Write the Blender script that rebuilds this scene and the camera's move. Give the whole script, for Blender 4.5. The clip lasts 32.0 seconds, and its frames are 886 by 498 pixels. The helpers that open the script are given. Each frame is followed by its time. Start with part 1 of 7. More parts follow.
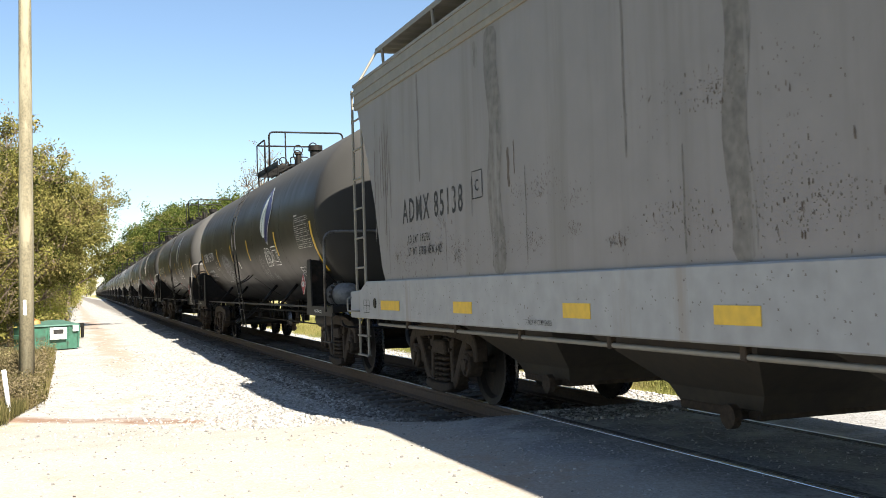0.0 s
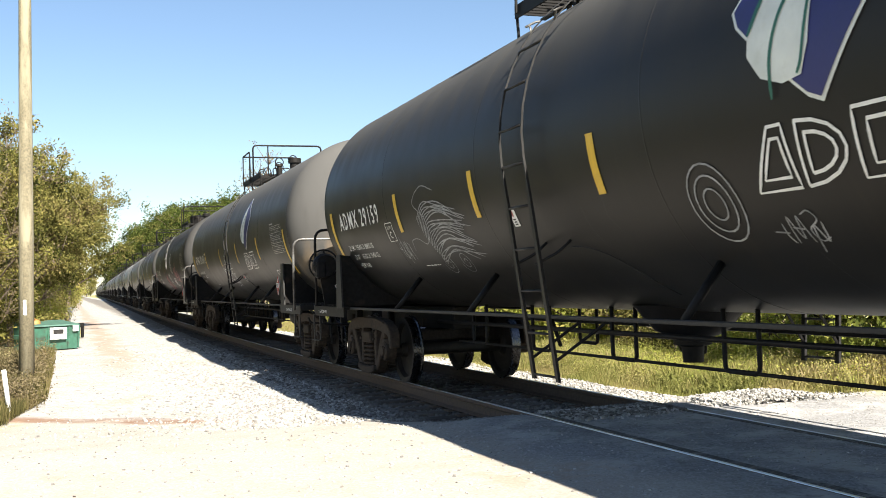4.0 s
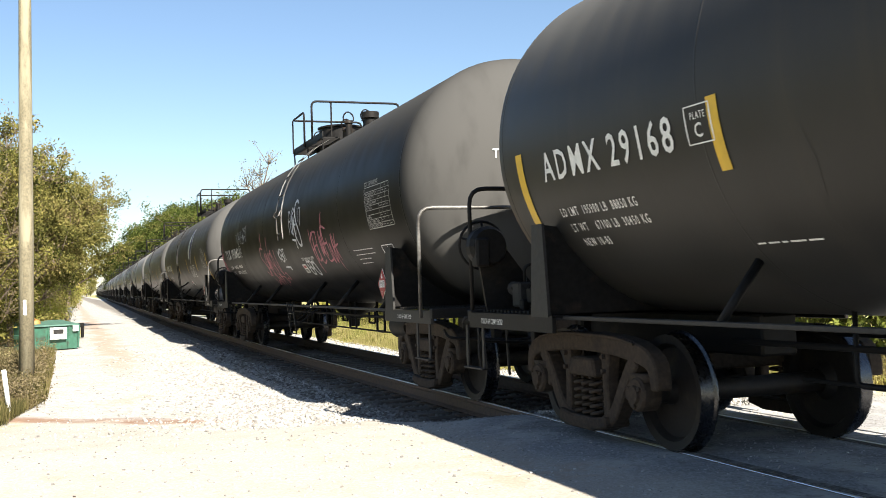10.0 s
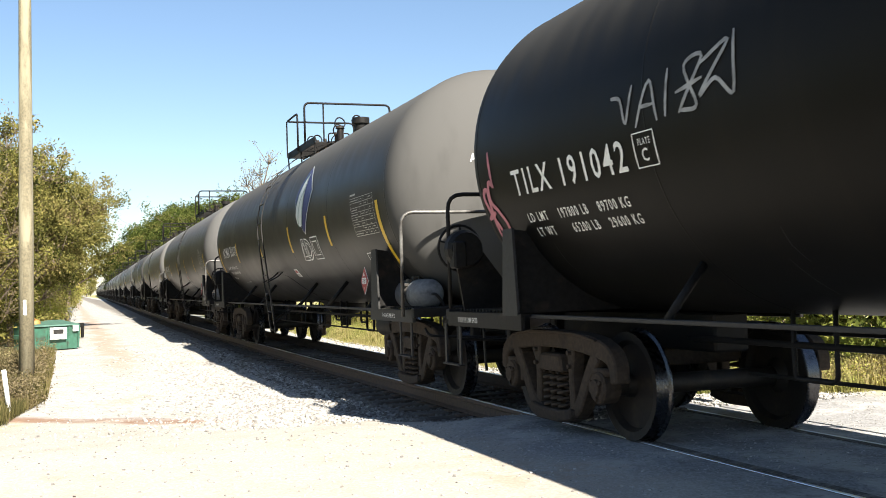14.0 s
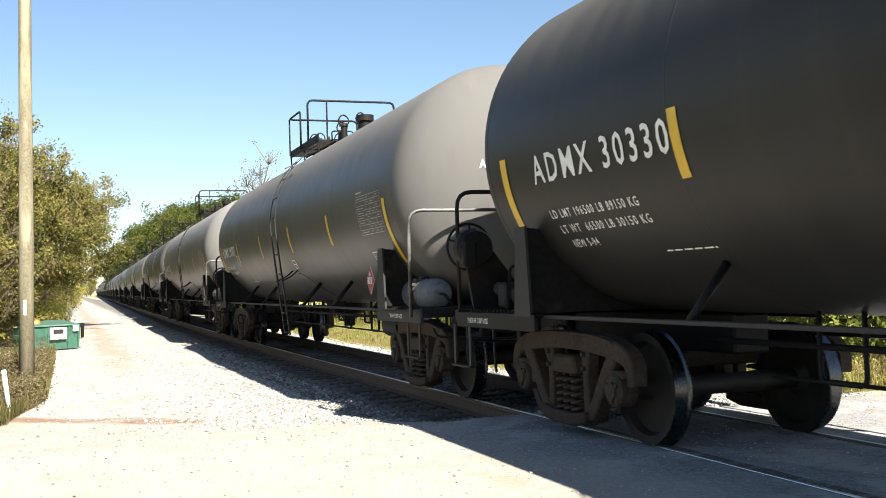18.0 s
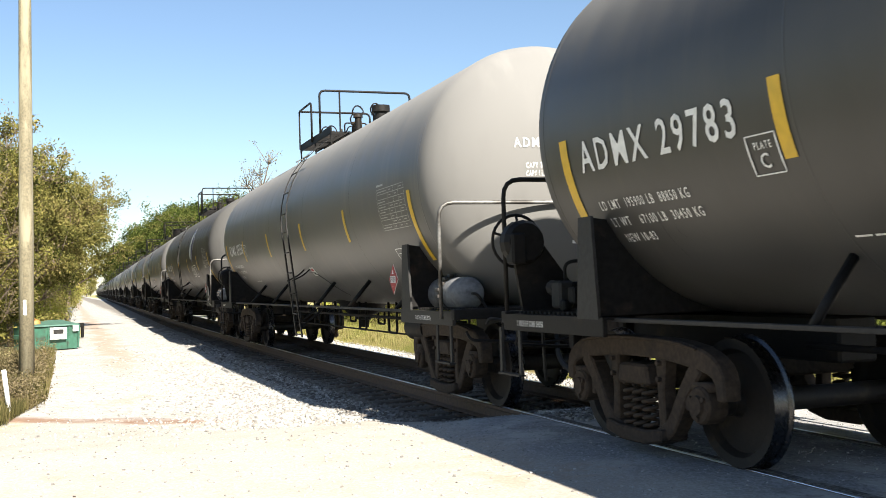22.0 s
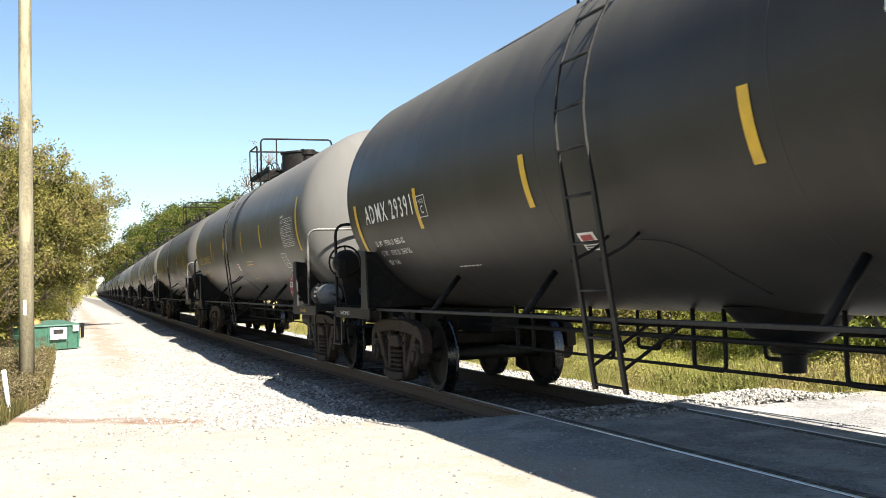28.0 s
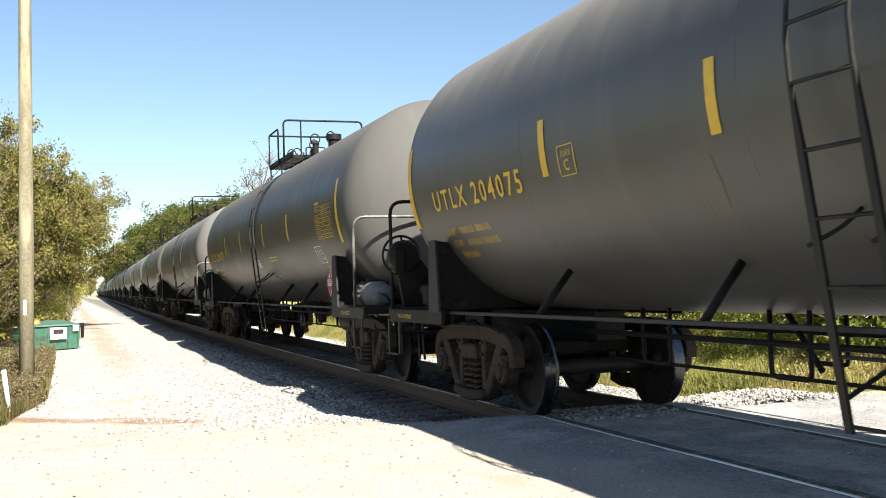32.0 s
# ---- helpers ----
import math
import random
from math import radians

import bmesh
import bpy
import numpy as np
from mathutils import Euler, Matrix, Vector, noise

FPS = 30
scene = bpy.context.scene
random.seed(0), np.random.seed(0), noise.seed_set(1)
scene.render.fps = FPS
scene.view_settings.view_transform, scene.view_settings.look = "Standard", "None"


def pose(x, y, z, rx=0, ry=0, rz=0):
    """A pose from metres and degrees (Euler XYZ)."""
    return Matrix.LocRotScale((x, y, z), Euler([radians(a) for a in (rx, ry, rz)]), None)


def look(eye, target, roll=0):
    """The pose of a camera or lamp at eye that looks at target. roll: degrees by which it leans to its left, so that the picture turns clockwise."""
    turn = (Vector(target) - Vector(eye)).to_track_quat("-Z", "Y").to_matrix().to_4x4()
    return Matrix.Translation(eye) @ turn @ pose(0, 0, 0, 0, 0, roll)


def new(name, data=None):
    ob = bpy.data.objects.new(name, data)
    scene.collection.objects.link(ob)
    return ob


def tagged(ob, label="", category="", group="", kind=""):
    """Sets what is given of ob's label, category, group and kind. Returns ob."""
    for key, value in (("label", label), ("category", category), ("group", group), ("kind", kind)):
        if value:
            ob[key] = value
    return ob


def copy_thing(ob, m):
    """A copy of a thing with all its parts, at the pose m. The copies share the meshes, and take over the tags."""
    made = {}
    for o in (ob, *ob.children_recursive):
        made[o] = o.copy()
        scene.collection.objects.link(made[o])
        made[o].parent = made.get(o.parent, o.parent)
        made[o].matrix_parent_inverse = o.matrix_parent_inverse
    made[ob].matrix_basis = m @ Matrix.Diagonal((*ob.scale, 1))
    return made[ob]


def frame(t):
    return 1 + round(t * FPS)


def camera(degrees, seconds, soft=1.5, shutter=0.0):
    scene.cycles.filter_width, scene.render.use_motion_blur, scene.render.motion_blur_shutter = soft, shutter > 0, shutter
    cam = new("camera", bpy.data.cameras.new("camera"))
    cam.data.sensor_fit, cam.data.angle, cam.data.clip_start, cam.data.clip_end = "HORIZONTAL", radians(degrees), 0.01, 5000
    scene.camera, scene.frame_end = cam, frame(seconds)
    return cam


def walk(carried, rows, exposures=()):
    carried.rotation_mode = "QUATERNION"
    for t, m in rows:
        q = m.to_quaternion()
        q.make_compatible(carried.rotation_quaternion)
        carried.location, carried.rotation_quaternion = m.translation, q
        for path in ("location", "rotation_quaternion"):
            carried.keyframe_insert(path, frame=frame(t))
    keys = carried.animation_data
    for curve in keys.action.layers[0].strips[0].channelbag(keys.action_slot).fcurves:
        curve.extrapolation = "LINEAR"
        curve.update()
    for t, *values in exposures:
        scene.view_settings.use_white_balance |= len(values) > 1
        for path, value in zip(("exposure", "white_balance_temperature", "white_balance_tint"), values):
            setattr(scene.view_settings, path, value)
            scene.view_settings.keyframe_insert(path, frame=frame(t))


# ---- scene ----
# World: x to the right across the track, y along the track away from the eye, z up from the rail tops.
TRACK_X = 5.212
EYE = (0.0, 0.0, 1.361)
YAW, PITCH, ROLL = 19.859, 1.948, -1.827

cam = camera(46.20, 32.0, soft=0.9, shutter=0.1)
turn = Matrix.Rotation(radians(-YAW), 4, "Z") @ Matrix.Rotation(radians(90 + PITCH), 4, "X") @ Matrix.Rotation(radians(ROLL), 4, "Z")
stand = Matrix.Translation(EYE) @ turn
walk(cam, [(0.0, stand), (32.0, stand)], exposures=[(0.0, 1.74), (32.0, 1.74)])

# ---- sky and sun ----
SUN_EL, SUN_AZ = 39.5, 9.0      # azimuth from -y towards +x
to_sun = Vector((math.sin(radians(SUN_AZ)) * math.cos(radians(SUN_EL)), -math.cos(radians(SUN_AZ)) * math.cos(radians(SUN_EL)), math.sin(radians(SUN_EL))))
world = bpy.data.worlds.new("sky")
scene.world = world
world.use_nodes = True
wn = world.node_tree
sky = wn.nodes.new("ShaderNodeTexSky")
sky.sky_type, sky.sun_disc = "NISHITA", False
sky.sun_elevation, sky.sun_rotation = radians(SUN_EL), math.atan2(to_sun.x, to_sun.y)
sky.air_density, sky.dust_density, sky.ozone_density = 1.0, 0.3, 2.5
wn.links.new(sky.outputs[0], wn.nodes["Background"].inputs[0])
wn.nodes["Background"].inputs[1].default_value = 0.0485
sun = new("sun", bpy.data.lights.new("sun", "SUN"))
sun.data.energy, sun.data.angle, sun.data.color = 5.0, radians(0.53), (1.0, 0.94, 0.83)
sun.matrix_world = look(to_sun * 100, (0, 0, 0))


# ---- materials ----
def material(name, colour, rough=0.6, metal=0.0, grain=40.0, amount=0.25, bump=0.15, stain=None, stain_scale=1.5, stain_lo=0.52, stain_hi=0.75, bump_scale=None, spec=0.5, streak=False, per_object=0.0, per_piece=0.0):
    """Base colour varied by fine grain, with stains of a second colour over it and fine relief."""
    m = bpy.data.materials.new(name)
    m.use_nodes = True
    nt = m.node_tree
    N, L = nt.nodes, nt.links
    b = N["Principled BSDF"]
    b.inputs["Metallic"].default_value = metal
    b.inputs["Specular IOR Level"].default_value = spec
    tc = N.new("ShaderNodeTexCoord")
    fine = N.new("ShaderNodeTexNoise")
    fine.inputs["Scale"].default_value, fine.inputs["Detail"].default_value = grain, 6
    L.new(tc.outputs["Object"], fine.inputs["Vector"])
    ramp = N.new("ShaderNodeMapRange")
    ramp.inputs[1].default_value, ramp.inputs[2].default_value = 0.3, 0.7
    ramp.inputs[3].default_value, ramp.inputs[4].default_value = 1 - amount, 1 + amount
    L.new(fine.outputs["Fac"], ramp.inputs[0])
    last = ramp.outputs[0]
    if per_object:
        info = N.new("ShaderNodeObjectInfo")
        pr = N.new("ShaderNodeMapRange")
        pr.inputs[3].default_value, pr.inputs[4].default_value = 1 - per_object, 1 + per_object
        L.new(info.outputs["Random"], pr.inputs[0])
        mul = N.new("ShaderNodeMath")
        mul.operation = "MULTIPLY"
        L.new(last, mul.inputs[0]), L.new(pr.outputs[0], mul.inputs[1])
        last = mul.outputs[0]
    if per_piece:
        geo = N.new("ShaderNodeNewGeometry")
        pr = N.new("ShaderNodeMapRange")
        pr.inputs[3].default_value, pr.inputs[4].default_value = 1 - per_piece, 1 + per_piece * 0.6
        L.new(geo.outputs["Random Per Island"], pr.inputs[0])
        mul = N.new("ShaderNodeMath")
        mul.operation = "MULTIPLY"
        L.new(last, mul.inputs[0]), L.new(pr.outputs[0], mul.inputs[1])
        last = mul.outputs[0]
    scale = N.new("ShaderNodeVectorMath")
    scale.operation = "SCALE"
    scale.inputs[0].default_value = colour
    L.new(last, scale.inputs["Scale"])
    out = scale.outputs[0]
    rough_in = N.new("ShaderNodeMapRange")
    rough_in.inputs[3].default_value, rough_in.inputs[4].default_value = max(0.02, rough - 0.08), min(1, rough + 0.1)
    L.new(fine.outputs["Fac"], rough_in.inputs[0])
    L.new(rough_in.outputs[0], b.inputs["Roughness"])
    if stain:
        big = N.new("ShaderNodeTexNoise")
        big.inputs["Scale"].default_value, big.inputs["Detail"].default_value, big.inputs["Roughness"].default_value = stain_scale, 7, 0.62
        src = tc.outputs["Object"]
        if streak:
            mp = N.new("ShaderNodeMapping")
            mp.inputs["Scale"].default_value = (0.35, 3.2, 0.22)
            L.new(src, mp.inputs["Vector"])
            src = mp.outputs[0]
        L.new(src, big.inputs["Vector"])
        r2 = N.new("ShaderNodeMapRange")
        r2.interpolation_type = "SMOOTHSTEP"
        r2.inputs[1].default_value, r2.inputs[2].default_value = stain_lo, stain_hi
        L.new(big.outputs["Fac"], r2.inputs[0])
        mix = N.new("ShaderNodeMix")
        mix.data_type = "RGBA"
        L.new(r2.outputs[0], mix.inputs[0])
        L.new(out, mix.inputs[6])
        mix.inputs[7].default_value = (*stain, 1)
        out = mix.outputs[2]
    L.new(out, b.inputs["Base Color"])
    if bump:
        bp = N.new("ShaderNodeBump")
        bp.inputs["Strength"].default_value, bp.inputs["Distance"].default_value = bump, 0.01
        src = fine
        if bump_scale:
            src = N.new("ShaderNodeTexNoise")
            src.inputs["Scale"].default_value, src.inputs["Detail"].default_value = bump_scale, 4
            L.new(tc.outputs["Object"], src.inputs["Vector"])
        L.new(src.outputs["Fac"], bp.inputs["Height"])
        L.new(bp.outputs[0], b.inputs["Normal"])
    return m


M = {}
END_DUST_LIFT = [0.012, 0.045, 0.06, 0.055, 0.045, 0.04, 0.045, 0.04, 0.035, 0.035, 0.035, 0.035, 0.035]
COAT_SHADES = [0.021, 0.036, 0.009, 0.030, 0.056, 0.108, 0.038, 0.074, 0.041, 0.085, 0.058, 0.102, 0.08]     # one paint a car, by age and wash


def tank_paint(v):
    return material("weathered_tank_paint", (v, v * 0.96, v * 0.90), 0.40, spec=0.05 if v < 0.02 else 0.13 if v < 0.04 else 0.36, grain=1.6, amount=0.14, bump=0.04, bump_scale=2.5, stain=(v * 1.45, v * 1.28, v * 1.08), stain_scale=1.0, stain_lo=0.5, stain_hi=0.85, streak=True)


def dirty_lit_ends(m, colour, low, top, lo=0.25, hi=0.6):
    """Adds rust, or dust brightened to stand for the sun, to the ends of a tank, in runs that thin out upwards from low
    to top.
    """
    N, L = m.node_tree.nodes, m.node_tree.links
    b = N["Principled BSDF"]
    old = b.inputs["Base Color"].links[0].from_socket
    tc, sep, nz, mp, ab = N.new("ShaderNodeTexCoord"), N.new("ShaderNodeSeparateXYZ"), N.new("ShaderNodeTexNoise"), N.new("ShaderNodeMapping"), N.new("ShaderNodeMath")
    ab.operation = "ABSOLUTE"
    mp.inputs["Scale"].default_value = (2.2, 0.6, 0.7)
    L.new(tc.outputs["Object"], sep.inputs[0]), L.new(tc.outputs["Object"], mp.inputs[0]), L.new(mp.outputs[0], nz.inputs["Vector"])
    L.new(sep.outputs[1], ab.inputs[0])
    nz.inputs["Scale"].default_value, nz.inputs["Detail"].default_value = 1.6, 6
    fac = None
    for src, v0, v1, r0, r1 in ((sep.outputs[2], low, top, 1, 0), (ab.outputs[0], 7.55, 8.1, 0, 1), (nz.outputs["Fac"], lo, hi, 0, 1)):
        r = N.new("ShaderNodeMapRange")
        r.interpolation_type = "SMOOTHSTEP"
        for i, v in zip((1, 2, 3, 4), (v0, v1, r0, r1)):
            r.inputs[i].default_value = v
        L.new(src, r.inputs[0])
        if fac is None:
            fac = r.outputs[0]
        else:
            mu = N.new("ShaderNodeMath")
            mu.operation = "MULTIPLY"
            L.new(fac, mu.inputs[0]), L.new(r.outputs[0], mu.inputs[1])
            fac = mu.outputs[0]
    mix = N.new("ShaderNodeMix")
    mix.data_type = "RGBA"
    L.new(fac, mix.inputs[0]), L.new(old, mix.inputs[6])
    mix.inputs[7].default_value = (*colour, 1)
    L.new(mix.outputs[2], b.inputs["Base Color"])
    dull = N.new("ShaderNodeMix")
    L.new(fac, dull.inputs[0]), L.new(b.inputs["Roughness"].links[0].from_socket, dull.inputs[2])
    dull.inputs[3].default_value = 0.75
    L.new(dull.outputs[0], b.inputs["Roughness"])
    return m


def lit_crown(m, colour):
    """Lightens the upper side of a tank in its colour, standing for the sun on it, broken into runs down its shoulder.
    """
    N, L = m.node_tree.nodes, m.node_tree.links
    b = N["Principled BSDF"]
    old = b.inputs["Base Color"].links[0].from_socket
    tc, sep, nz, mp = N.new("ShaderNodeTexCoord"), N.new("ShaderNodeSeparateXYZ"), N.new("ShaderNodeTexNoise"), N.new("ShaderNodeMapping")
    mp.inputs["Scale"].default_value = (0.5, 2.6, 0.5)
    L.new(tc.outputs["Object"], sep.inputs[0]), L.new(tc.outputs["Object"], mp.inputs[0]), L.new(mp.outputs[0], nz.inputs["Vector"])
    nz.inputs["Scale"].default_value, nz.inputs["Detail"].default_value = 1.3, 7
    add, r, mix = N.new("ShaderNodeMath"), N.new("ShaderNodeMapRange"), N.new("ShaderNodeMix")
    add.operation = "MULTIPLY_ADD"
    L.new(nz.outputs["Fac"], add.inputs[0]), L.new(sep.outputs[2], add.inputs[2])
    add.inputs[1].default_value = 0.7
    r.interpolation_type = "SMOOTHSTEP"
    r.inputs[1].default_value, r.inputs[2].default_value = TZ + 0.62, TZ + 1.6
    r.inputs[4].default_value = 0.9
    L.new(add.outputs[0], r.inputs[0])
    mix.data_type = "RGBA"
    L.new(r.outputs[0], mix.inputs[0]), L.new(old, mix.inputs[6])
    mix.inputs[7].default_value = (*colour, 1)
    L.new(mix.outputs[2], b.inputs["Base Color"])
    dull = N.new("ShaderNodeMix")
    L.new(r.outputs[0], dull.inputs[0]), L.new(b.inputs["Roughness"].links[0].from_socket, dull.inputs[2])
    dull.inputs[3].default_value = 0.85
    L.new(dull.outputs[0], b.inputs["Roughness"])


TR, TZ, TL = 1.525, 2.579, 7.70      # tank radius, height of its axis, half length of the barrel
COATS = [tank_paint(v) for v in COAT_SHADES]
# crown tone about twice the flank's, the sun on it put into the colour
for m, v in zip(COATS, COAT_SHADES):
    lit_crown(m, (v * 1.9 + 0.035, v * 1.83 + 0.0335, v * 1.72 + 0.031))
# dusty ends, lifted further in colour for the sun that falls on them
for m, v, d in zip(COATS, COAT_SHADES, END_DUST_LIFT):
    dirty_lit_ends(m, (d + v, (d + v) * 0.97, (d + v) * 0.92), 3.0, 6.5, 0.0, 0.5)
dirty_lit_ends(COATS[1], (0.24, 0.165, 0.09), 1.45, 2.5, 0.38, 0.62)
dirty_lit_ends(COATS[4], (0.16, 0.12, 0.08), 1.3, 2.0, 0.4, 0.65)
M["tank"] = COATS[4]
M["steel"] = material("black_painted_steel", (0.012, 0.011, 0.0105), 0.55, spec=0.14, grain=18, amount=0.3, stain=(0.05, 0.035, 0.024), stain_scale=3, stain_lo=0.55, stain_hi=0.8)
M["cast"] = material("rusty_cast_steel", (0.046, 0.034, 0.025), 0.8, spec=0.2, grain=25, amount=0.35, bump=0.3, stain=(0.02, 0.017, 0.015), stain_scale=4)
M["tread"] = material("polished_wheel_steel", (0.72, 0.73, 0.76), 0.38, metal=1.0, grain=30, amount=0.1, bump=0)
M["wheel"] = material("oily_wheel_steel", (0.016, 0.013, 0.011), 0.6, spec=0.3, grain=25, amount=0.3, bump=0.2, stain=(0.04, 0.03, 0.02), stain_scale=5)
M["wheel_tread"] = material("dull_wheel_tread_steel", (0.085, 0.085, 0.09), 0.26, metal=1.0, grain=30, amount=0.1, bump=0)
M["rail"] = material("rusty_rail_steel", (0.10, 0.062, 0.04), 0.75, grain=20, amount=0.3, bump=0.2)
M["yellow"] = material("yellow_reflective_tape", (0.62, 0.39, 0.03), 0.45, grain=12, amount=0.12, bump=0)
M["white"] = material("white_stencil_paint", (0.72, 0.72, 0.70), 0.6, grain=14, amount=0.12, bump=0)
M["hopper"] = material("grey_hopper_paint", (0.222, 0.21, 0.205), 0.6, spec=0.25, grain=3, amount=0.06, bump=0.05, stain=(0.185, 0.172, 0.16), stain_scale=0.9, stain_lo=0.45, stain_hi=0.75, streak=True)
M["wood"] = material("weathered_pole_wood", (0.165, 0.142, 0.09), 0.85, grain=30, amount=0.3, bump=0.4, stain=(0.26, 0.23, 0.155), stain_scale=4, stain_lo=0.45, stain_hi=0.6, streak=True)
M["tie"] = material("creosoted_tie_wood", (0.075, 0.058, 0.045), 0.9, grain=14, amount=0.4, bump=0.4, per_object=0.3)
M["green"] = material("green_dumpster_paint", (0.0369, 0.115, 0.0779), 0.5, grain=8, amount=0.2, stain=(0.0492, 0.041, 0.0328), stain_scale=3)
M["dirty_stone"] = material("grimy_track_ballast", (0.15, 0.135, 0.12), 0.9, grain=30, amount=0.35, bump=0.3, stain=(0.06, 0.05, 0.042), stain_scale=1.2, per_piece=0.5)
M["stone"] = material("white_limestone_ballast", (0.328, 0.312, 0.287), 0.9, grain=30, amount=0.3, bump=0.3, per_piece=0.5)
M["road_stone"] = material("dusty_grey_road_gravel", (0.30, 0.29, 0.275), 0.9, grain=30, amount=0.25, bump=0.3, per_piece=0.4)
M["bark"] = material("grey_brown_bark", (0.12, 0.09, 0.065), 0.9, grain=20, amount=0.4, bump=0.5)
M["flangeway"] = material("packed_grey_dirt", (0.10, 0.093, 0.086), 0.95, grain=30, amount=0.5, bump=0.5, stain=(0.2, 0.185, 0.17), stain_scale=4, stain_lo=0.5, stain_hi=0.62, spec=0.2)
M["rubber"] = material("black_rubber_hose", (0.015, 0.015, 0.015), 0.6, grain=20, amount=0.2)
M["valve"] = material("dark_bronze_fitting", (0.05, 0.034, 0.022), 0.6, metal=0.4, grain=20, amount=0.3)
M["red"] = material("red_placard", (0.32, 0.035, 0.035), 0.5, grain=10, amount=0.1, bump=0)


# ---- mesh helpers ----
def mesh_of(bm, smooth=None):
    me = bpy.data.meshes.new("mesh")
    if smooth is not None:
        for f in bm.faces:
            f.smooth = True
        for e in bm.edges:
            if len(e.link_faces) == 2 and e.calc_face_angle(0) > radians(smooth):
                e.smooth = False
    bm.to_mesh(me)
    bm.free()
    return me


def part(name, bm, mat, parent=None, label="", smooth=None):
    me = bm if isinstance(bm, bpy.types.Mesh) else mesh_of(bm, smooth)
    ob = new(name, me)
    if mat is not None and not me.materials:
        me.materials.append(M[mat] if isinstance(mat, str) else mat)
    if parent is not None:
        ob.parent = parent
    if label:
        ob["label"] = label
    return ob


def thing(name, label, category, m=None, group="", kind=""):
    ob = new(name)
    ob.empty_display_size = 0.2
    if m is not None:
        ob.matrix_basis = m
    return tagged(ob, label, category, group, kind)


def box(bm, x0, x1, y0, y1, z0, z1, bevel=0.0):
    b = bmesh.new() if bevel else bm
    vs = [b.verts.new((x, y, z)) for x in (x0, x1) for y in (y0, y1) for z in (z0, z1)]
    for f in ((0, 1, 3, 2), (4, 6, 7, 5), (0, 4, 5, 1), (2, 3, 7, 6), (0, 2, 6, 4), (1, 5, 7, 3)):
        b.faces.new([vs[i] for i in f])
    if bevel:
        bmesh.ops.bevel(b, geom=b.edges[:], offset=bevel, segments=1, affect="EDGES")
        add_bm(bm, b)
    return bm


def add_bm(bm, other, m=None):
    if m is not None:
        bmesh.ops.transform(other, matrix=m, verts=other.verts[:])
    vmap = {v: bm.verts.new(v.co) for v in other.verts}
    for f in other.faces:
        bm.faces.new([vmap[v] for v in f.verts])
    other.free()


def tube(bm, pts, r, seg=8, closed=False):
    """A round bar along a line of points."""
    pts = [Vector(p) for p in pts]
    n = len(pts)
    rings, side = [], None
    for i, p in enumerate(pts):
        a = pts[i - 1] if (i > 0 or closed) else p
        b = pts[(i + 1) % n] if (i < n - 1 or closed) else p
        d = (b - a).normalized()
        if side is None:
            side = d.orthogonal().normalized()
        side = (side - d * side.dot(d)).normalized()
        up = d.cross(side)
        rr = r[i] if isinstance(r, (list, tuple)) else r
        rings.append([bm.verts.new(p + (side * math.cos(2 * math.pi * k / seg) + up * math.sin(2 * math.pi * k / seg)) * rr) for k in range(seg)])
    pairs = list(zip(rings, rings[1:])) + ([(rings[-1], rings[0])] if closed else [])
    for q, w in pairs:
        for k in range(seg):
            bm.faces.new((q[k], q[(k + 1) % seg], w[(k + 1) % seg], w[k]))
    if not closed:
        bm.faces.new(rings[0][::-1])
        bm.faces.new(rings[-1])
    return bm


def rounded(pts, r, steps=4):
    """The line of points with its corners rounded."""
    pts = [Vector(p) for p in pts]
    out = [pts[0]]
    for a, b, c in zip(pts, pts[1:], pts[2:]):
        u, v = (a - b), (c - b)
        k = min(r, u.length * 0.48, v.length * 0.48)
        p, q = b + u.normalized() * k, b + v.normalized() * k
        for i in range(steps + 1):
            s = i / steps
            out.append(p * (1 - s) ** 2 + b * 2 * s * (1 - s) + q * s * s)
    out.append(pts[-1])
    return out


def lathe(bm, prof, seg, axis="y", centre=(0, 0, 0)):
    """prof: (position along the axis, radius)."""
    c = Vector(centre)
    rings = []
    for a, r in prof:
        ring = []
        for k in range(seg if r > 1e-6 else 1):
            t = 2 * math.pi * k / seg
            u, v = r * math.cos(t), r * math.sin(t)
            p = {"y": (u, a, v), "x": (a, u, v), "z": (u, v, a)}[axis]
            ring.append(bm.verts.new(c + Vector(p)))
        rings.append(ring)
    for q, w in zip(rings, rings[1:]):
        if len(q) == len(w) == 1:
            continue
        for k in range(seg):
            j = (k + 1) % seg
            fs = [q[k % len(q)], q[j % len(q)], w[j % len(w)], w[k % len(w)]]
            fs = [v for i, v in enumerate(fs) if v not in fs[:i]]
            bm.faces.new(fs)
    bmesh.ops.recalc_face_normals(bm, faces=bm.faces[:])
    return bm


def prism(bm, outline, x0, x1, bevel=0.0):
    """An outline in (y, z) given thickness from x0 to x1."""
    b = bmesh.new()
    lo = [b.verts.new((x0, y, z)) for y, z in outline]
    hi = [b.verts.new((x1, y, z)) for y, z in outline]
    n = len(outline)
    b.faces.new(lo), b.faces.new(hi[::-1])
    for i in range(n):
        b.faces.new((lo[i], hi[i], hi[(i + 1) % n], lo[(i + 1) % n]))
    bmesh.ops.recalc_face_normals(b, faces=b.faces[:])
    if bevel:
        bmesh.ops.bevel(b, geom=b.edges[:], offset=bevel, segments=1, affect="EDGES")
    add_bm(bm, b)
    return bm


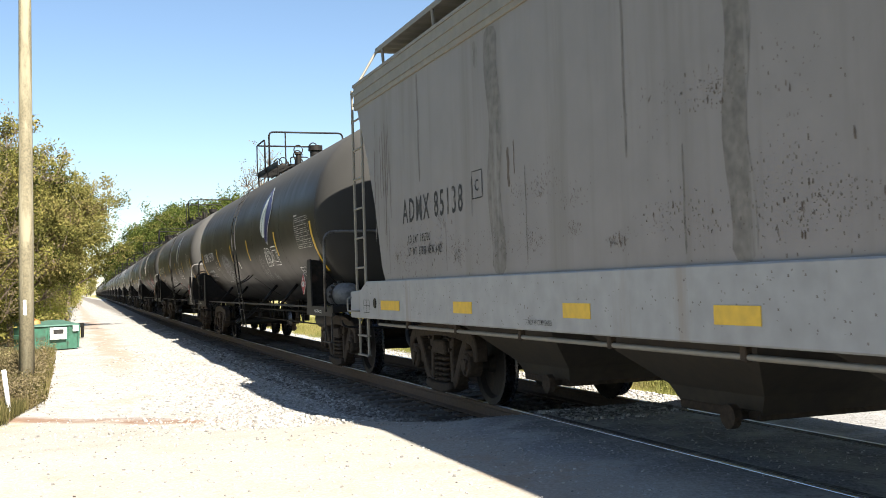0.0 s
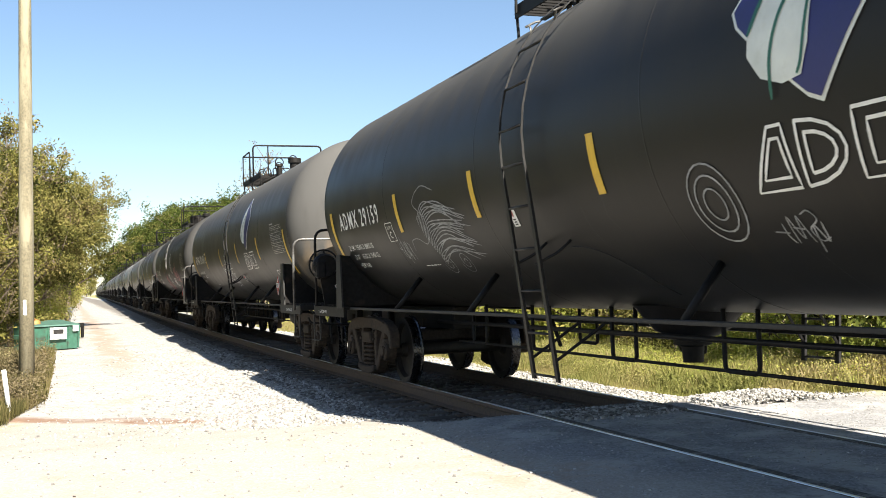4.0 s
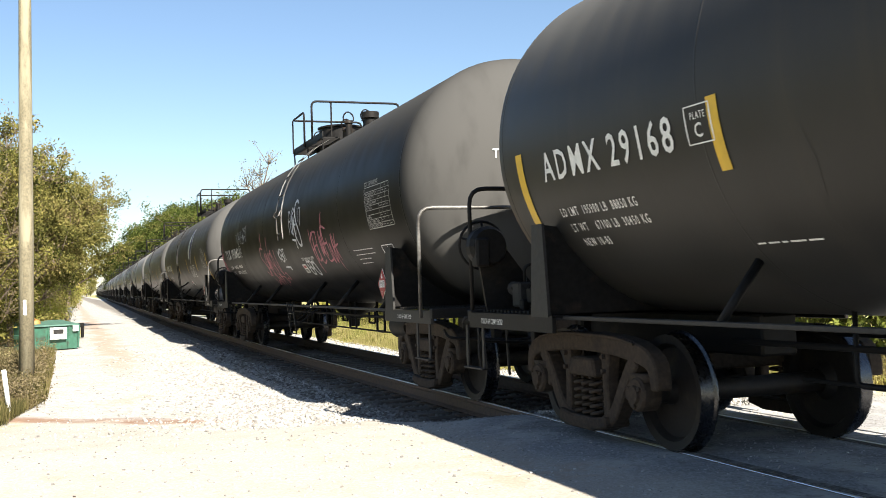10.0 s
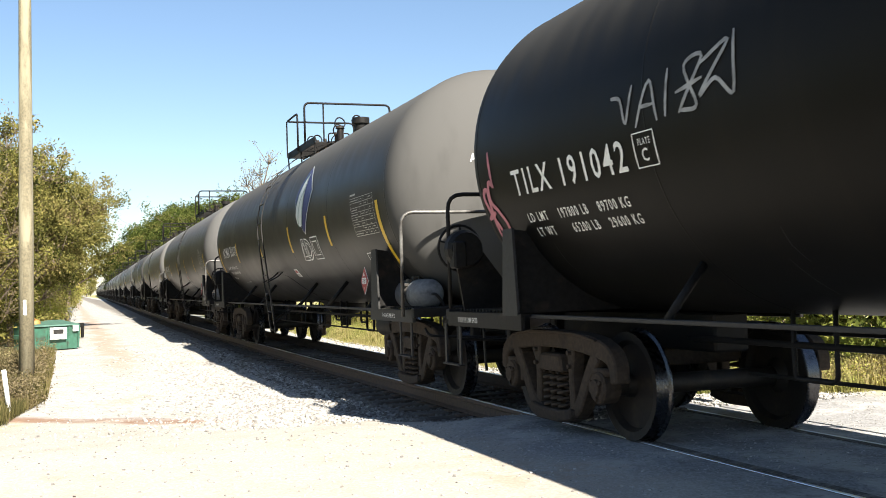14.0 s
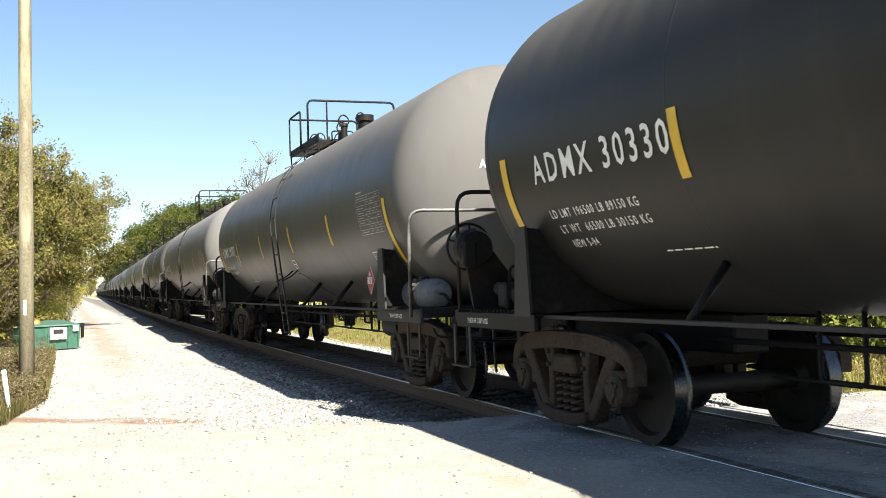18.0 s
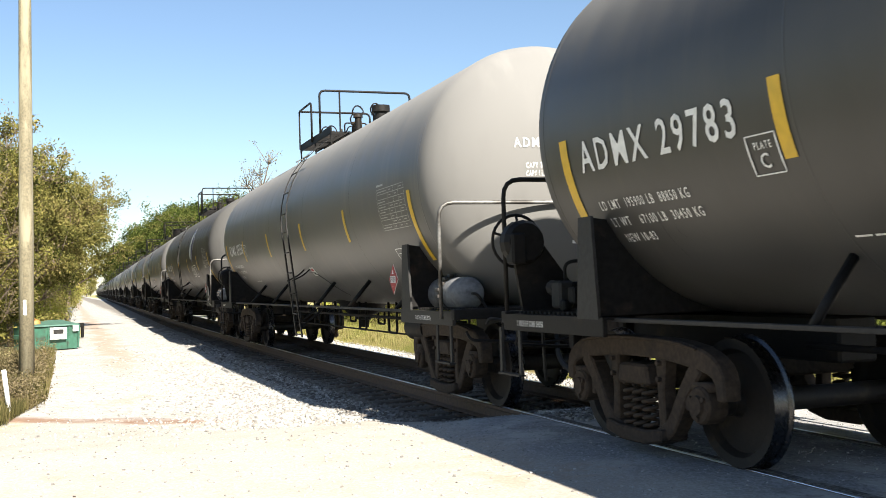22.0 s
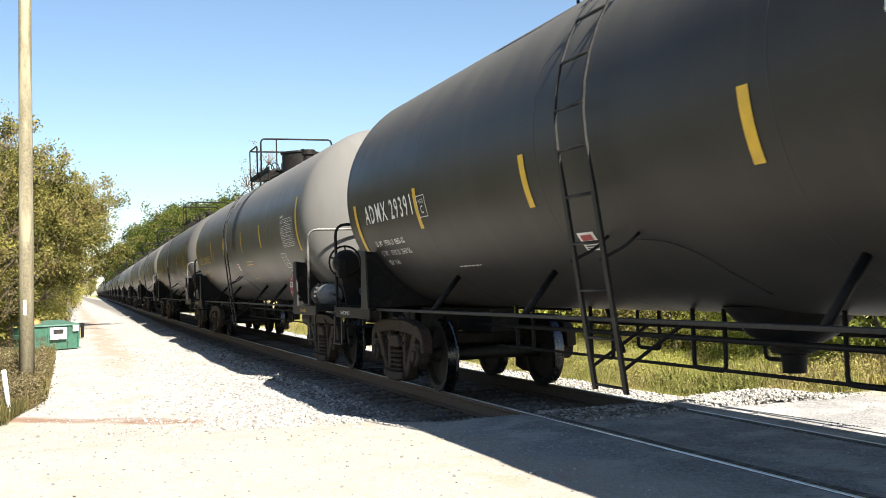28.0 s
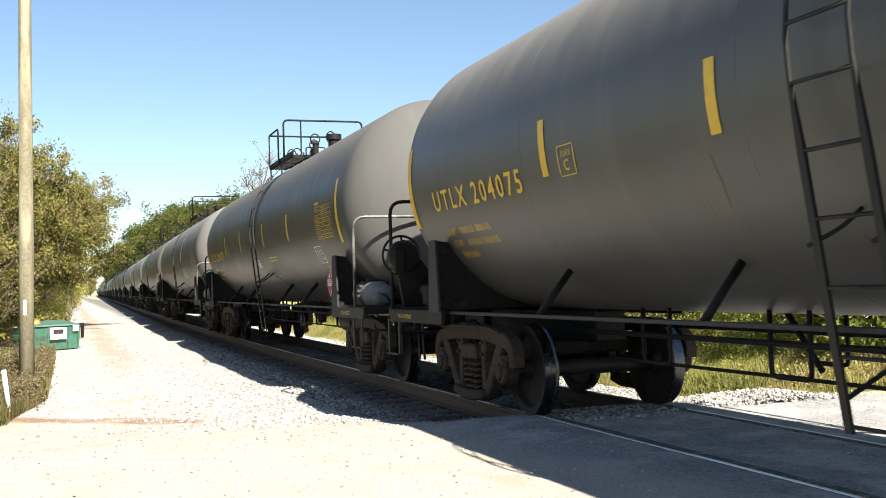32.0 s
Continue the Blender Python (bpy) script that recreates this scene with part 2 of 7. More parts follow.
def curve2(pts, steps=5):
    """A smooth line through the points."""
    P = [Vector((*p, 0)) for p in pts]
    P = [P[0] * 2 - P[1]] + P + [P[-1] * 2 - P[-2]]
    out = []
    for i in range(1, len(P) - 2):
        for k in range(steps):
            t = k / steps
            a, b, c, d = P[i - 1:i + 3]
            out.append(0.5 * ((2 * b) + (c - a) * t + (2 * a - 5 * b + 4 * c - d) * t * t + (3 * b - a - 3 * c + d) * t ** 3))
    out.append(P[-2])
    return [(v.x, v.y) for v in out]


def band(bm, pts, widths, x0, x1, bevel=0.0):
    """A curved bar in the (y, z) plane along the points, its width changing from point to point."""
    P = [Vector(p) for p in pts]
    up, low = [], []
    for i, p in enumerate(P):
        d = (P[min(i + 1, len(P) - 1)] - P[max(i - 1, 0)]).normalized()
        k = i / (len(P) - 1) * (len(widths) - 1)
        q = min(int(k), len(widths) - 2)
        w = widths[q] + (widths[q + 1] - widths[q]) * (k - q)
        n = Vector((-d.y, d.x)) * w / 2
        up.append(tuple(p + n)), low.append(tuple(p - n))
    return prism(bm, up + low[::-1], x0, x1, bevel)


# ---- the line of the track ----
def bend(y):
    """Sideways shift and rise of the line y metres ahead."""
    if y < 22:
        dx = 0.0
    elif y < 50:
        dx = 0.000334 * (y - 22) ** 2
    else:
        dx = 0.2619 + 0.018704 * (y - 50)
    return dx, 0.0021 * max(0.0, y - 20)


def on_track(y):
    (x0, z0), (x1, z1) = bend(y - 7.15), bend(y + 7.15)
    return pose(TRACK_X + (x0 + x1) / 2, y, (z0 + z1) / 2, math.degrees(math.atan2(z1 - z0, 14.3)), 0, -math.degrees(math.atan2(x1 - x0, 14.3)))


def run(t):
    """How far the train has come by t seconds."""
    u = (t - 16) / 16
    return 16 * (4.69797 * u + 0.46694 * u * u + 0.00154 * u ** 3 - 0.05671 * u ** 4)


def ground_z(x, y):
    """Height of the ground: level at the crossing, a low bank of ballast under the track beyond it."""
    dx, dz = bend(y)
    u = abs(x - TRACK_X - dx)
    reach = 1.2 + 3.9 * min(1.0, max(0.0, u - 1.5)) * (1.0 if x < TRACK_X else 0.2)
    k = min(1.0, max(0.0, (y - 9.9) / reach))
    far = -0.22 if u < 1.5 else -0.22 - 0.10 * min(1, (u - 1.5) / 0.9)
    q = min(1.0, max(0.0, (u - 1.0) / 1.0))
    near = -0.005 - (0.035 if x < TRACK_X else 0.025) * q * q * (3 - 2 * q)
    n = 0.03 * noise.noise(Vector((x * 0.5, y * 0.5, 0)))
    return dz + near * (1 - k) + far * k + n * (0.25 * min(1.0, max(0.0, abs(u - 0.75) - 0.15)) + 1.15 * k)


# ---- ground ----
def ground_material():
    m = bpy.data.materials.new("gravel_dirt_and_grass_ground")
    m.use_nodes = True
    N, L = m.node_tree.nodes, m.node_tree.links
    b = N["Principled BSDF"]
    b.inputs["Roughness"].default_value, b.inputs["Specular IOR Level"].default_value = 0.95, 0.15
    geo = N.new("ShaderNodeNewGeometry")
    sep = N.new("ShaderNodeSeparateXYZ")
    L.new(geo.outputs["Position"], sep.inputs[0])

    def noise_tex(scale, detail=6, rough=0.6):
        n = N.new("ShaderNodeTexNoise")
        n.inputs["Scale"].default_value, n.inputs["Detail"].default_value, n.inputs["Roughness"].default_value = scale, detail, rough
        L.new(geo.outputs["Position"], n.inputs["Vector"])
        return n.outputs["Fac"]

    def ramp(src, a, b2, lo=0.0, hi=1.0):
        r = N.new("ShaderNodeMapRange")
        r.interpolation_type = "SMOOTHSTEP"
        for i, v in zip((1, 2, 3, 4), (a, b2, lo, hi)):
            r.inputs[i].default_value = v
        L.new(src, r.inputs[0])
        return r.outputs[0]

    def math_node(op, a, b2):
        n = N.new("ShaderNodeMath")
        n.operation = op
        for i, v in enumerate((a, b2)):
            if isinstance(v, (int, float)):
                n.inputs[i].default_value = v
            else:
                L.new(v, n.inputs[i])
        return n.outputs[0]

    def mix(fac, a, b2):
        n = N.new("ShaderNodeMix")
        n.data_type = "RGBA"
        L.new(fac, n.inputs[0])
        for i, v in ((6, a), (7, b2)):
            if isinstance(v, tuple):
                n.inputs[i].default_value = (*v, 1)
            else:
                L.new(v, n.inputs[i])
        return n.outputs[2]

    wob = math_node("MULTIPLY", math_node("SUBTRACT", noise_tex(0.6), 0.5), 2.2)
    x, y = math_node("ADD", sep.outputs[0], wob), math_node("ADD", sep.outputs[1], wob)
    stones = N.new("ShaderNodeTexVoronoi")
    stones.inputs["Scale"].default_value = 22
    L.new(geo.outputs["Position"], stones.inputs["Vector"])
    grains = N.new("ShaderNodeTexVoronoi")
    grains.inputs["Scale"].default_value = 60
    L.new(geo.outputs["Position"], grains.inputs["Vector"])
    gravel = mix(ramp(stones.outputs["Color"], 0.2, 0.9), (0.295, 0.283, 0.262), (0.402, 0.385, 0.365))
    gravel = mix(ramp(noise_tex(0.8), 0.5, 0.7, 0, 0.45), gravel, (0.279, 0.23, 0.184))
    gravel = mix(ramp(noise_tex(5.0, 3), 0.62, 0.70, 0, 0.5), gravel, (0.139, 0.115, 0.0902))
    dirt = mix(ramp(grains.outputs["Color"], 0.2, 0.9), (0.312, 0.287, 0.25), (0.377, 0.353, 0.316))
    dirt = mix(ramp(noise_tex(1.2), 0.45, 0.7, 0, 0.45), dirt, (0.303, 0.25, 0.201))
    road = mix(ramp(grains.outputs["Color"], 0.1, 0.9), (0.20, 0.196, 0.195), (0.31, 0.306, 0.305))
    road = mix(ramp(noise_tex(1.1), 0.46, 0.60, 0, 0.8), road, (0.42, 0.40, 0.375))
    road = mix(ramp(noise_tex(2.3, 8, 0.7), 0.54, 0.64, 0, 0.5), road, (0.17, 0.155, 0.14))
    road = mix(ramp(noise_tex(14.0, 4), 0.56, 0.68, 0, 0.6), road, (0.14, 0.13, 0.12))
    red = (0.30, 0.185, 0.115)
    grass = mix(ramp(noise_tex(3.0), 0.35, 0.65), (0.246, 0.238, 0.0902), (0.377, 0.328, 0.164))
    # darker turf, mostly out of view, added to cut light bounced onto the tanks
    added_turf = mix(ramp(noise_tex(3.0), 0.35, 0.65), (0.0738, 0.082, 0.0246), (0.139, 0.123, 0.0492))
    # crossing (near) against loose gravel (beyond), then a reddish band between them
    across = math_node("ADD", math_node("ADD", sep.outputs[1], math_node("MULTIPLY", sep.outputs[0], 1.02)), math_node("MULTIPLY", wob, 0.35))
    c = mix(ramp(across, 14.6, 15.1), dirt, gravel)
    band = math_node("MULTIPLY", math_node("MULTIPLY", ramp(across, 14.1, 14.5), ramp(across, 14.8, 15.4, 1, 0)), ramp(sep.outputs[0], 1.6, 2.6, 1, 0.12))
    c = mix(math_node("MULTIPLY", band, ramp(noise_tex(2.5), 0.3, 0.6, 0.35, 0.95)), c, (0.20, 0.12, 0.08))
    stains = math_node("MULTIPLY", ramp(noise_tex(0.45, 3), 0.52, 0.66), ramp(noise_tex(4.0), 0.42, 0.6))
    c = mix(math_node("MULTIPLY", stains, 0.45), c, (0.33, 0.235, 0.16))
    rut = math_node("MULTIPLY", math_node("MULTIPLY", ramp(x, 0.7, 1.1), ramp(x, 1.3, 1.8, 1, 0)), ramp(y, 18, 30))
    c = mix(math_node("MULTIPLY", rut, 0.5), c, red)
    on_road = math_node("MULTIPLY", ramp(x, 3.3, 4.1), ramp(sep.outputs[1], 10.2, 10.5, 1, 0))
    c = mix(math_node("MULTIPLY", on_road, ramp(x, 8.0, 9.5, 1, 0)), c, road)
    bed = math_node("MULTIPLY", math_node("MULTIPLY", ramp(x, 3.2, 4.0), ramp(x, 6.4, 7.2, 1, 0)), ramp(sep.outputs[1], 10.2, 10.6))
    c = mix(math_node("MULTIPLY", bed, 0.8), c, (0.13, 0.115, 0.10))
    left = ramp(x, -1.6, -0.7, 1, 0)
    c = mix(math_node("MULTIPLY", left, ramp(y, 12.5, 14.0)), c, grass)
    c = mix(math_node("MULTIPLY", ramp(x, 8.4, 9.2), ramp(y, 8.8, 9.6)), c, grass)
    c = mix(ramp(x, -3.0, -1.8, 1, 0), c, added_turf)
    c = mix(ramp(y, -3.5, -2.0, 1, 0), c, added_turf)
    c = mix(ramp(math_node("ABSOLUTE", x, 0), 40, 60), c, grass)
    L.new(c, b.inputs["Base Color"])
    bp = N.new("ShaderNodeBump")
    bp.inputs["Strength"].default_value, bp.inputs["Distance"].default_value = 0.5, 0.006
    L.new(math_node("ADD", stones.outputs["Distance"], math_node("MULTIPLY", noise_tex(9.0), 0.8)), bp.inputs["Height"])
    L.new(bp.outputs[0], b.inputs["Normal"])
    return m


M["ground"] = ground_material()


def build_ground():
    def steps(lo, mid0, mid1, hi, fine, grow=1.3):
        v = list(np.arange(mid0, mid1 + fine / 2, fine))
        s = fine
        while v[-1] < hi:
            s *= grow
            v.append(v[-1] + s)
        s = fine
        while v[0] > lo:
            s *= grow
            v.insert(0, v[0] - s)
        return v
    xs = steps(-2500, -6, 12, 2500, 0.2)
    ys = steps(-2500, 2, 40, 2800, 0.25, 1.12)
    verts = [(x, y, ground_z(x, y) if y < 900 else ground_z(x, 900)) for y in ys for x in xs]
    n = len(xs)
    faces = [(j * n + i, j * n + i + 1, (j + 1) * n + i + 1, (j + 1) * n + i) for j in range(len(ys) - 1) for i in range(n - 1)]
    me = bpy.data.meshes.new("ground")
    me.from_pydata(verts, [], faces)
    me.polygons.foreach_set("use_smooth", [True] * len(me.polygons))
    tagged(part("ground", me, "ground"), "sunlit white gravel and dirt ground beside the railway", "ground", kind="structure")


build_ground()


# ---- track ----
def build_track():
    track = thing("railway_track", "single railway track of steel rails on dark wooden ties", "railway track", kind="structure")
    prof = [(-0.07, -0.172), (0.07, -0.172), (0.07, -0.16), (0.012, -0.14), (0.009, -0.05), (0.036, -0.035), (0.036, -0.004), (0.03, 0.0), (-0.03, 0.0), (-0.036, -0.004), (-0.036, -0.035), (-0.009, -0.05), (-0.012, -0.14), (-0.07, -0.16)]
    ys = [-40, -20, 0, 5, 10, 15, 20] + list(range(24, 60, 3)) + [60, 75, 100, 140, 200, 300, 450, 650, 900]
    for side in (-0.753, 0.753):
        bm = bmesh.new()
        head = bmesh.new()
        for which, b, pr in (("web", bm, prof), ("head", head, [(-0.022, -0.004), (0.016, -0.004), (0.013, 0.002), (-0.019, 0.002)])):
            rings = []
            for y in ys:
                dx, dz = bend(y)
                rings.append([b.verts.new((TRACK_X + side + dx + px, y, dz + pz - (0.003 if which == "web" else 0))) for px, pz in pr])
            for q, w in zip(rings, rings[1:]):
                for k in range(len(pr)):
                    j = (k + 1) % len(pr)
                    b.faces.new((q[k], q[j], w[j], w[k]))
        rail = part("rail", bm, "rail", track, "rusty steel rail with a polished running surface")
        part("running_surface", head, "tread", rail, "bright worn steel strip")
    for side in (-0.682, 0.682):
        b = bmesh.new()
        box(b, TRACK_X + side - 0.032, TRACK_X + side + 0.032, -20, 9.7, -0.08, 0.004)
        part("flangeway", b, "flangeway", track, "dark gap beside the rail in the crossing")
    b = bmesh.new()
    box(b, -1.3, 1.3, -0.115, 0.115, -0.16, 0.0, 0.012)
    tie = mesh_of(b)
    b = bmesh.new()
    for sx in (-0.753, 0.753):
        box(b, sx - 0.16, sx + 0.16, -0.09, 0.09, 0.001, 0.018)
    plate = mesh_of(b)
    rnd = random.Random(5)
    y, i = 10.4, 0
    far = bmesh.new()
    while y < 260:
        dx, dz = bend(y)
        if i < 150:
            o = part("tie", tie, "tie", track)
            o.matrix_basis = pose(TRACK_X + dx + rnd.uniform(-0.05, 0.05), y, dz - 0.19, 0, 0, rnd.uniform(-1.5, 1.5))
            part("tie_plate", plate, "rail", o)
        else:
            box(far, TRACK_X + dx - 1.3, TRACK_X + dx + 1.3, y - 0.11, y + 0.11, dz - 0.34, dz - 0.18)
        y += 0.52 + rnd.uniform(-0.03, 0.03)
        i += 1
    tagged(part("far_ties", far, "tie", track), kind="stuff")


build_track()


# ---- railway trucks ----
def wheel_mesh():
    """One wheel on the x axis, flange towards +x, with a polished tread."""
    prof = [(-0.10, 0.0), (-0.10, 0.09), (-0.03, 0.10), (-0.012, 0.16), (0.0, 0.355), (-0.055, 0.385), (-0.065, 0.455), (0.045, 0.459), (0.058, 0.483), (0.072, 0.482), (0.08, 0.47), (0.08, 0.39), (0.035, 0.36), (0.03, 0.16), (0.09, 0.10), (0.09, 0.0)]
    bm = bmesh.new()
    lathe(bm, prof, 48, "x")
    for f in bm.faces:
        r = max(math.hypot(v.co.y, v.co.z) for v in f.verts)
        q = min(math.hypot(v.co.y, v.co.z) for v in f.verts)
        f.material_index = 1 if q > 0.45 else 0
    me = mesh_of(bm, 35)
    me.materials.append(M["wheel"]), me.materials.append(M["wheel_tread"])
    return me


def axle_mesh():
    bm = bmesh.new()
    lathe(bm, [(-1.02, 0.0), (-1.02, 0.075), (-0.85, 0.08), (-0.8, 0.09), (-0.3, 0.085), (0.3, 0.085), (0.8, 0.09), (0.85, 0.08), (1.02, 0.075), (1.02, 0.0)], 14, "x")
    return mesh_of(bm, 35)


WHEEL, AXLE = wheel_mesh(), axle_mesh()


def side_frame(sx):
    """The cast frame of a truck, outline in y and z, at x = sx: a bowed top, slanting arms, two posts and a spring seat."""
    bm = bmesh.new()
    x0, x1 = sx - 0.07, sx + 0.07
    band(bm, curve2([(-1.12, 0.50), (-1.09, 0.67), (-0.92, 0.765), (-0.5, 0.82), (0.0, 0.83), (0.5, 0.82), (0.92, 0.765), (1.09, 0.67), (1.12, 0.50)], 3), (0.10, 0.14, 0.17, 0.15, 0.17, 0.14, 0.10), x0, x1, 0.014)
    for s in (-1, 1):
        band(bm, curve2([(s * 0.84, 0.73), (s * 0.66, 0.53), (s * 0.47, 0.26), (s * 0.26, 0.15)], 3), (0.15, 0.125, 0.13, 0.12), x0, x1, 0.014)
        band(bm, [(s * 0.35, 0.80), (s * 0.335, 0.5), (s * 0.35, 0.22)], (0.15, 0.085, 0.10), x0 + 0.012, x1 - 0.012, 0.012)
        band(bm, [(s * 0.74, 0.68), (s * 0.70, 0.52), (s * 0.71, 0.40)], (0.10, 0.08, 0.06), x0 + 0.006, x1 - 0.006, 0.01)
        for k in (0.52, 0.40):
            lathe(bm, [(x0 - 0.02, 0.0), (x0 - 0.02, 0.022), (x1 + 0.02, 0.022), (x1 + 0.02, 0.0)], 6, "x", (0, s * 0.345, k + 0.2))
    band(bm, [(-0.42, 0.19), (-0.2, 0.15), (0.2, 0.15), (0.42, 0.19)], (0.09, 0.12, 0.09), x0 - 0.05, x1 + 0.05, 0.014)
    band(bm, curve2([(-0.86, 0.845), (-0.45, 0.89), (0.45, 0.89), (0.86, 0.845)], 3), (0.02, 0.03, 0.02), x0 - 0.02, x1 + 0.02, 0.006)
    return mesh_of(bm)


def coil():
    bm = bmesh.new()
    turns, n = 5.5, 66
    tube(bm, [(0.057 * math.cos(2 * math.pi * turns * k / n), 0.057 * math.sin(2 * math.pi * turns * k / n), 0.34 * k / n) for k in range(n + 1)], 0.017, 6)
    return mesh_of(bm, 50)


COIL = coil()
FRAMES = {s: side_frame(s * 1.0) for s in (-1, 1)}


def bearing(sx):
    bm = bmesh.new()
    s = 1 if sx > 0 else -1
    lathe(bm, [(sx - s * 0.06, 0.0), (sx - s * 0.06, 0.135), (sx + s * 0.08, 0.135), (sx + s * 0.10, 0.12), (sx + s * 0.10, 0.075), (sx + s * 0.125, 0.07), (sx + s * 0.125, 0.0)], 20, "x")
    for k in range(3):
        a = 2 * math.pi * k / 3 + 0.5
        lathe(bm, [(sx + s * 0.10, 0.02), (sx + s * 0.12, 0.02), (sx + s * 0.12, 0.0)], 6, "x", (0, 0.09 * math.cos(a), 0.09 * math.sin(a)))
    box(bm, sx - 0.07, sx + 0.07, -0.13, 0.13, 0.10, 0.16)
    return mesh_of(bm, 35)


BEARINGS = {s: bearing(s * 1.0) for s in (-1, 1)}


def build_bolster():
    bm = bmesh.new()
    prism(bm, [(-0.24, 0.54), (-0.2, 0.70), (0.2, 0.70), (0.24, 0.54)], -1.10, 1.10, 0.02)
    lathe(bm, [(0.74, 0.0), (0.74, 0.2), (0.86, 0.2), (0.86, 0.0)], 18, "z")
    return mesh_of(bm)


BOLSTER = build_bolster()
def build_brake_beam():
    bm = bmesh.new()
    for s in (-1, 1):
        tube(bm, [(-0.78, s * 0.38, 0.42), (0, s * 0.30, 0.36), (0.78, s * 0.38, 0.42)], 0.035, 6)
        for x in (-0.76, 0.76):
            prism(bm, [(s * 0.40, 0.30), (s * 0.36, 0.30), (s * 0.34, 0.58), (s * 0.39, 0.58)], x - 0.05, x + 0.05)
    return mesh_of(bm)


BRAKE = build_brake_beam()
WHEELSETS = []        # (wheelset, along the car)


def add_truck(car, y):
    """A two-axle truck whose middle is y along the car."""
    at = pose(0, y, 0)
    for s in (-1, 1):
        f = part("side_frame", FRAMES[s], "cast", car, "rusty cast-steel truck side frame")
        f.matrix_basis = at
        for k in (-1, 0, 1):
            c = part("spring", COIL, "cast", f)
            c.matrix_basis = pose(s * 1.02, k * 0.142, 0.20)
        for k in (-1, 1):
            c = part("bearing", BEARINGS[s], "cast", f)
            c.matrix_basis = pose(0, k * 0.889, 0.457)
    part("truck_bolster", BOLSTER, "cast", car).matrix_basis = at
    part("brake_beam", BRAKE, "steel", car).matrix_basis = at
    for k in (-1, 1):
        w = part("wheelset", AXLE, "wheel", car, "pair of dark steel wheels on an axle")
        w.matrix_basis = pose(0, y + k * 0.889, 0.457)
        for s in (-1, 1):
            part("wheel", WHEEL, None, w).matrix_basis = pose(s * 0.735, 0, 0, 0, 0, 0 if s < 0 else 180)


# ---- lettering ----
def glyphs(body):
    """The outline of a line of writing: points and faces, its left end at 0, its capitals 1 high."""
    cu = bpy.data.curves.new("writing", "FONT")
    cu.body, cu.resolution_u, cu.space_character, cu.offset = body, 2, 1.28, 0.012
    ob = new("writing", cu)
    me = bpy.data.meshes.new_from_object(ob.evaluated_get(bpy.context.evaluated_depsgraph_get()))
    pts = np.array([v.co[:2] for v in me.vertices])
    faces = [tuple(p.vertices) for p in me.polygons]
    bpy.data.objects.remove(ob), bpy.data.curves.remove(cu), bpy.data.meshes.remove(me)
    pts[:, 0] -= pts[:, 0].min()
    return pts / 0.70, faces


def lettering(parent, body, fn, height, mat, width=None, name="lettering", label=""):
    """Writing laid on a surface: fn(u, v) gives the point u metres right and v metres up of its lower left corner."""
    pts, faces = GLYPHS[body]
    k = (width / pts[:, 0].max()) if width else height
    me = bpy.data.meshes.new("writing")
    me.from_pydata([tuple(fn(p[0] * k, p[1] * height)) for p in pts], [], faces)
    return tagged(part(name, me, mat, parent, label), kind="stuff")


WRITING = ["ADMX 29159", "ADMX 29168", "TILX 191042", "ADMX 30330", "ADMX 29783", "ADMX 29358", "ADMX 29391", "UTLX 204075", "ADMX 85138",
           "LD LMT  195900 LB  88850 KG", "LT WT    67100 LB  30450 KG", "NEW 10-83", "LD LMT     197800 LB    89700 KG", "LT WT        65200 LB    29600 KG", "LD LMT 196500 LB 89150 KG", "LT WT  66500 LB 30150 KG", "NEW 5-94",
           "LD LMT 195700", "LT WT  67300 NEW 4-82", "PLATE", "C", "1987", "3", "7 INCH HF COMP SHOES", "CAPY 30082 GALS", "CAPY 113873 LITERS", "DANGER", "VENT TANK WHEN UNLOADING"]
TABLE_ROWS = ("", "TANK QUALIFICATION", "THICKNESS TEST", "SERVICE EQUIPMENT", "PRD VALVE", "", "LINING", "88.B.2 INSPECTION", "STUB SILL INSPECTION")
GLYPHS = {w: glyphs(w) for w in WRITING + ["DOT 111A100W1"] + [w for w in TABLE_ROWS if w]}


# ---- tank cars ----


def on_tank(y, a, out=0.007):
    """Point on the near flank: y along the car, a metres up round the flank from the middle height."""
    t = a / TR
    return Vector((-(TR + out) * math.cos(t), y, TZ + (TR + out) * math.sin(t)))


def on_head(x, z, out=0.008):
    """Point on the front head, x across and z up."""
    q = max(0.0, 1 - (x * x + (z - TZ) ** 2) / TR ** 2)
    return Vector((x, -TL - 0.74 * math.sqrt(q) - out, z))


def patch(parent, name, y0, y1, a0, a1, mat, label="", out=0.006, n=6):
    """A plate or tape laid round the flank."""
    bm = bmesh.new()
    rows = [[bm.verts.new(on_tank(y, a0 + (a1 - a0) * k / n, out)) for y in (y0, y1)] for k in range(n + 1)]
    for q, w in zip(rows, rows[1:]):
        bm.faces.new((q[0], q[1], w[1], w[0]))
    bmesh.ops.recalc_face_normals(bm, faces=bm.faces[:])
    return part(name, bm, mat, parent, label)


def shape(parent, name, pts, mat, out, label=""):
    """A flat outline of (y, a) points laid on the flank."""
    bm = bmesh.new()
    bm.faces.new([bm.verts.new(on_tank(y, a, out)) for y, a in pts])
    bmesh.ops.triangulate(bm, faces=bm.faces[:])
    for _ in range(4):
        bmesh.ops.subdivide_edges(bm, edges=bm.edges[:], cuts=1, use_grid_fill=True)
    for v in bm.verts:
        t = math.atan2(v.co.z - TZ, -v.co.x)
        v.co.x, v.co.z = -(TR + out) * math.cos(t), TZ + (TR + out) * math.sin(t)
    return part(name, bm, mat, parent, label)


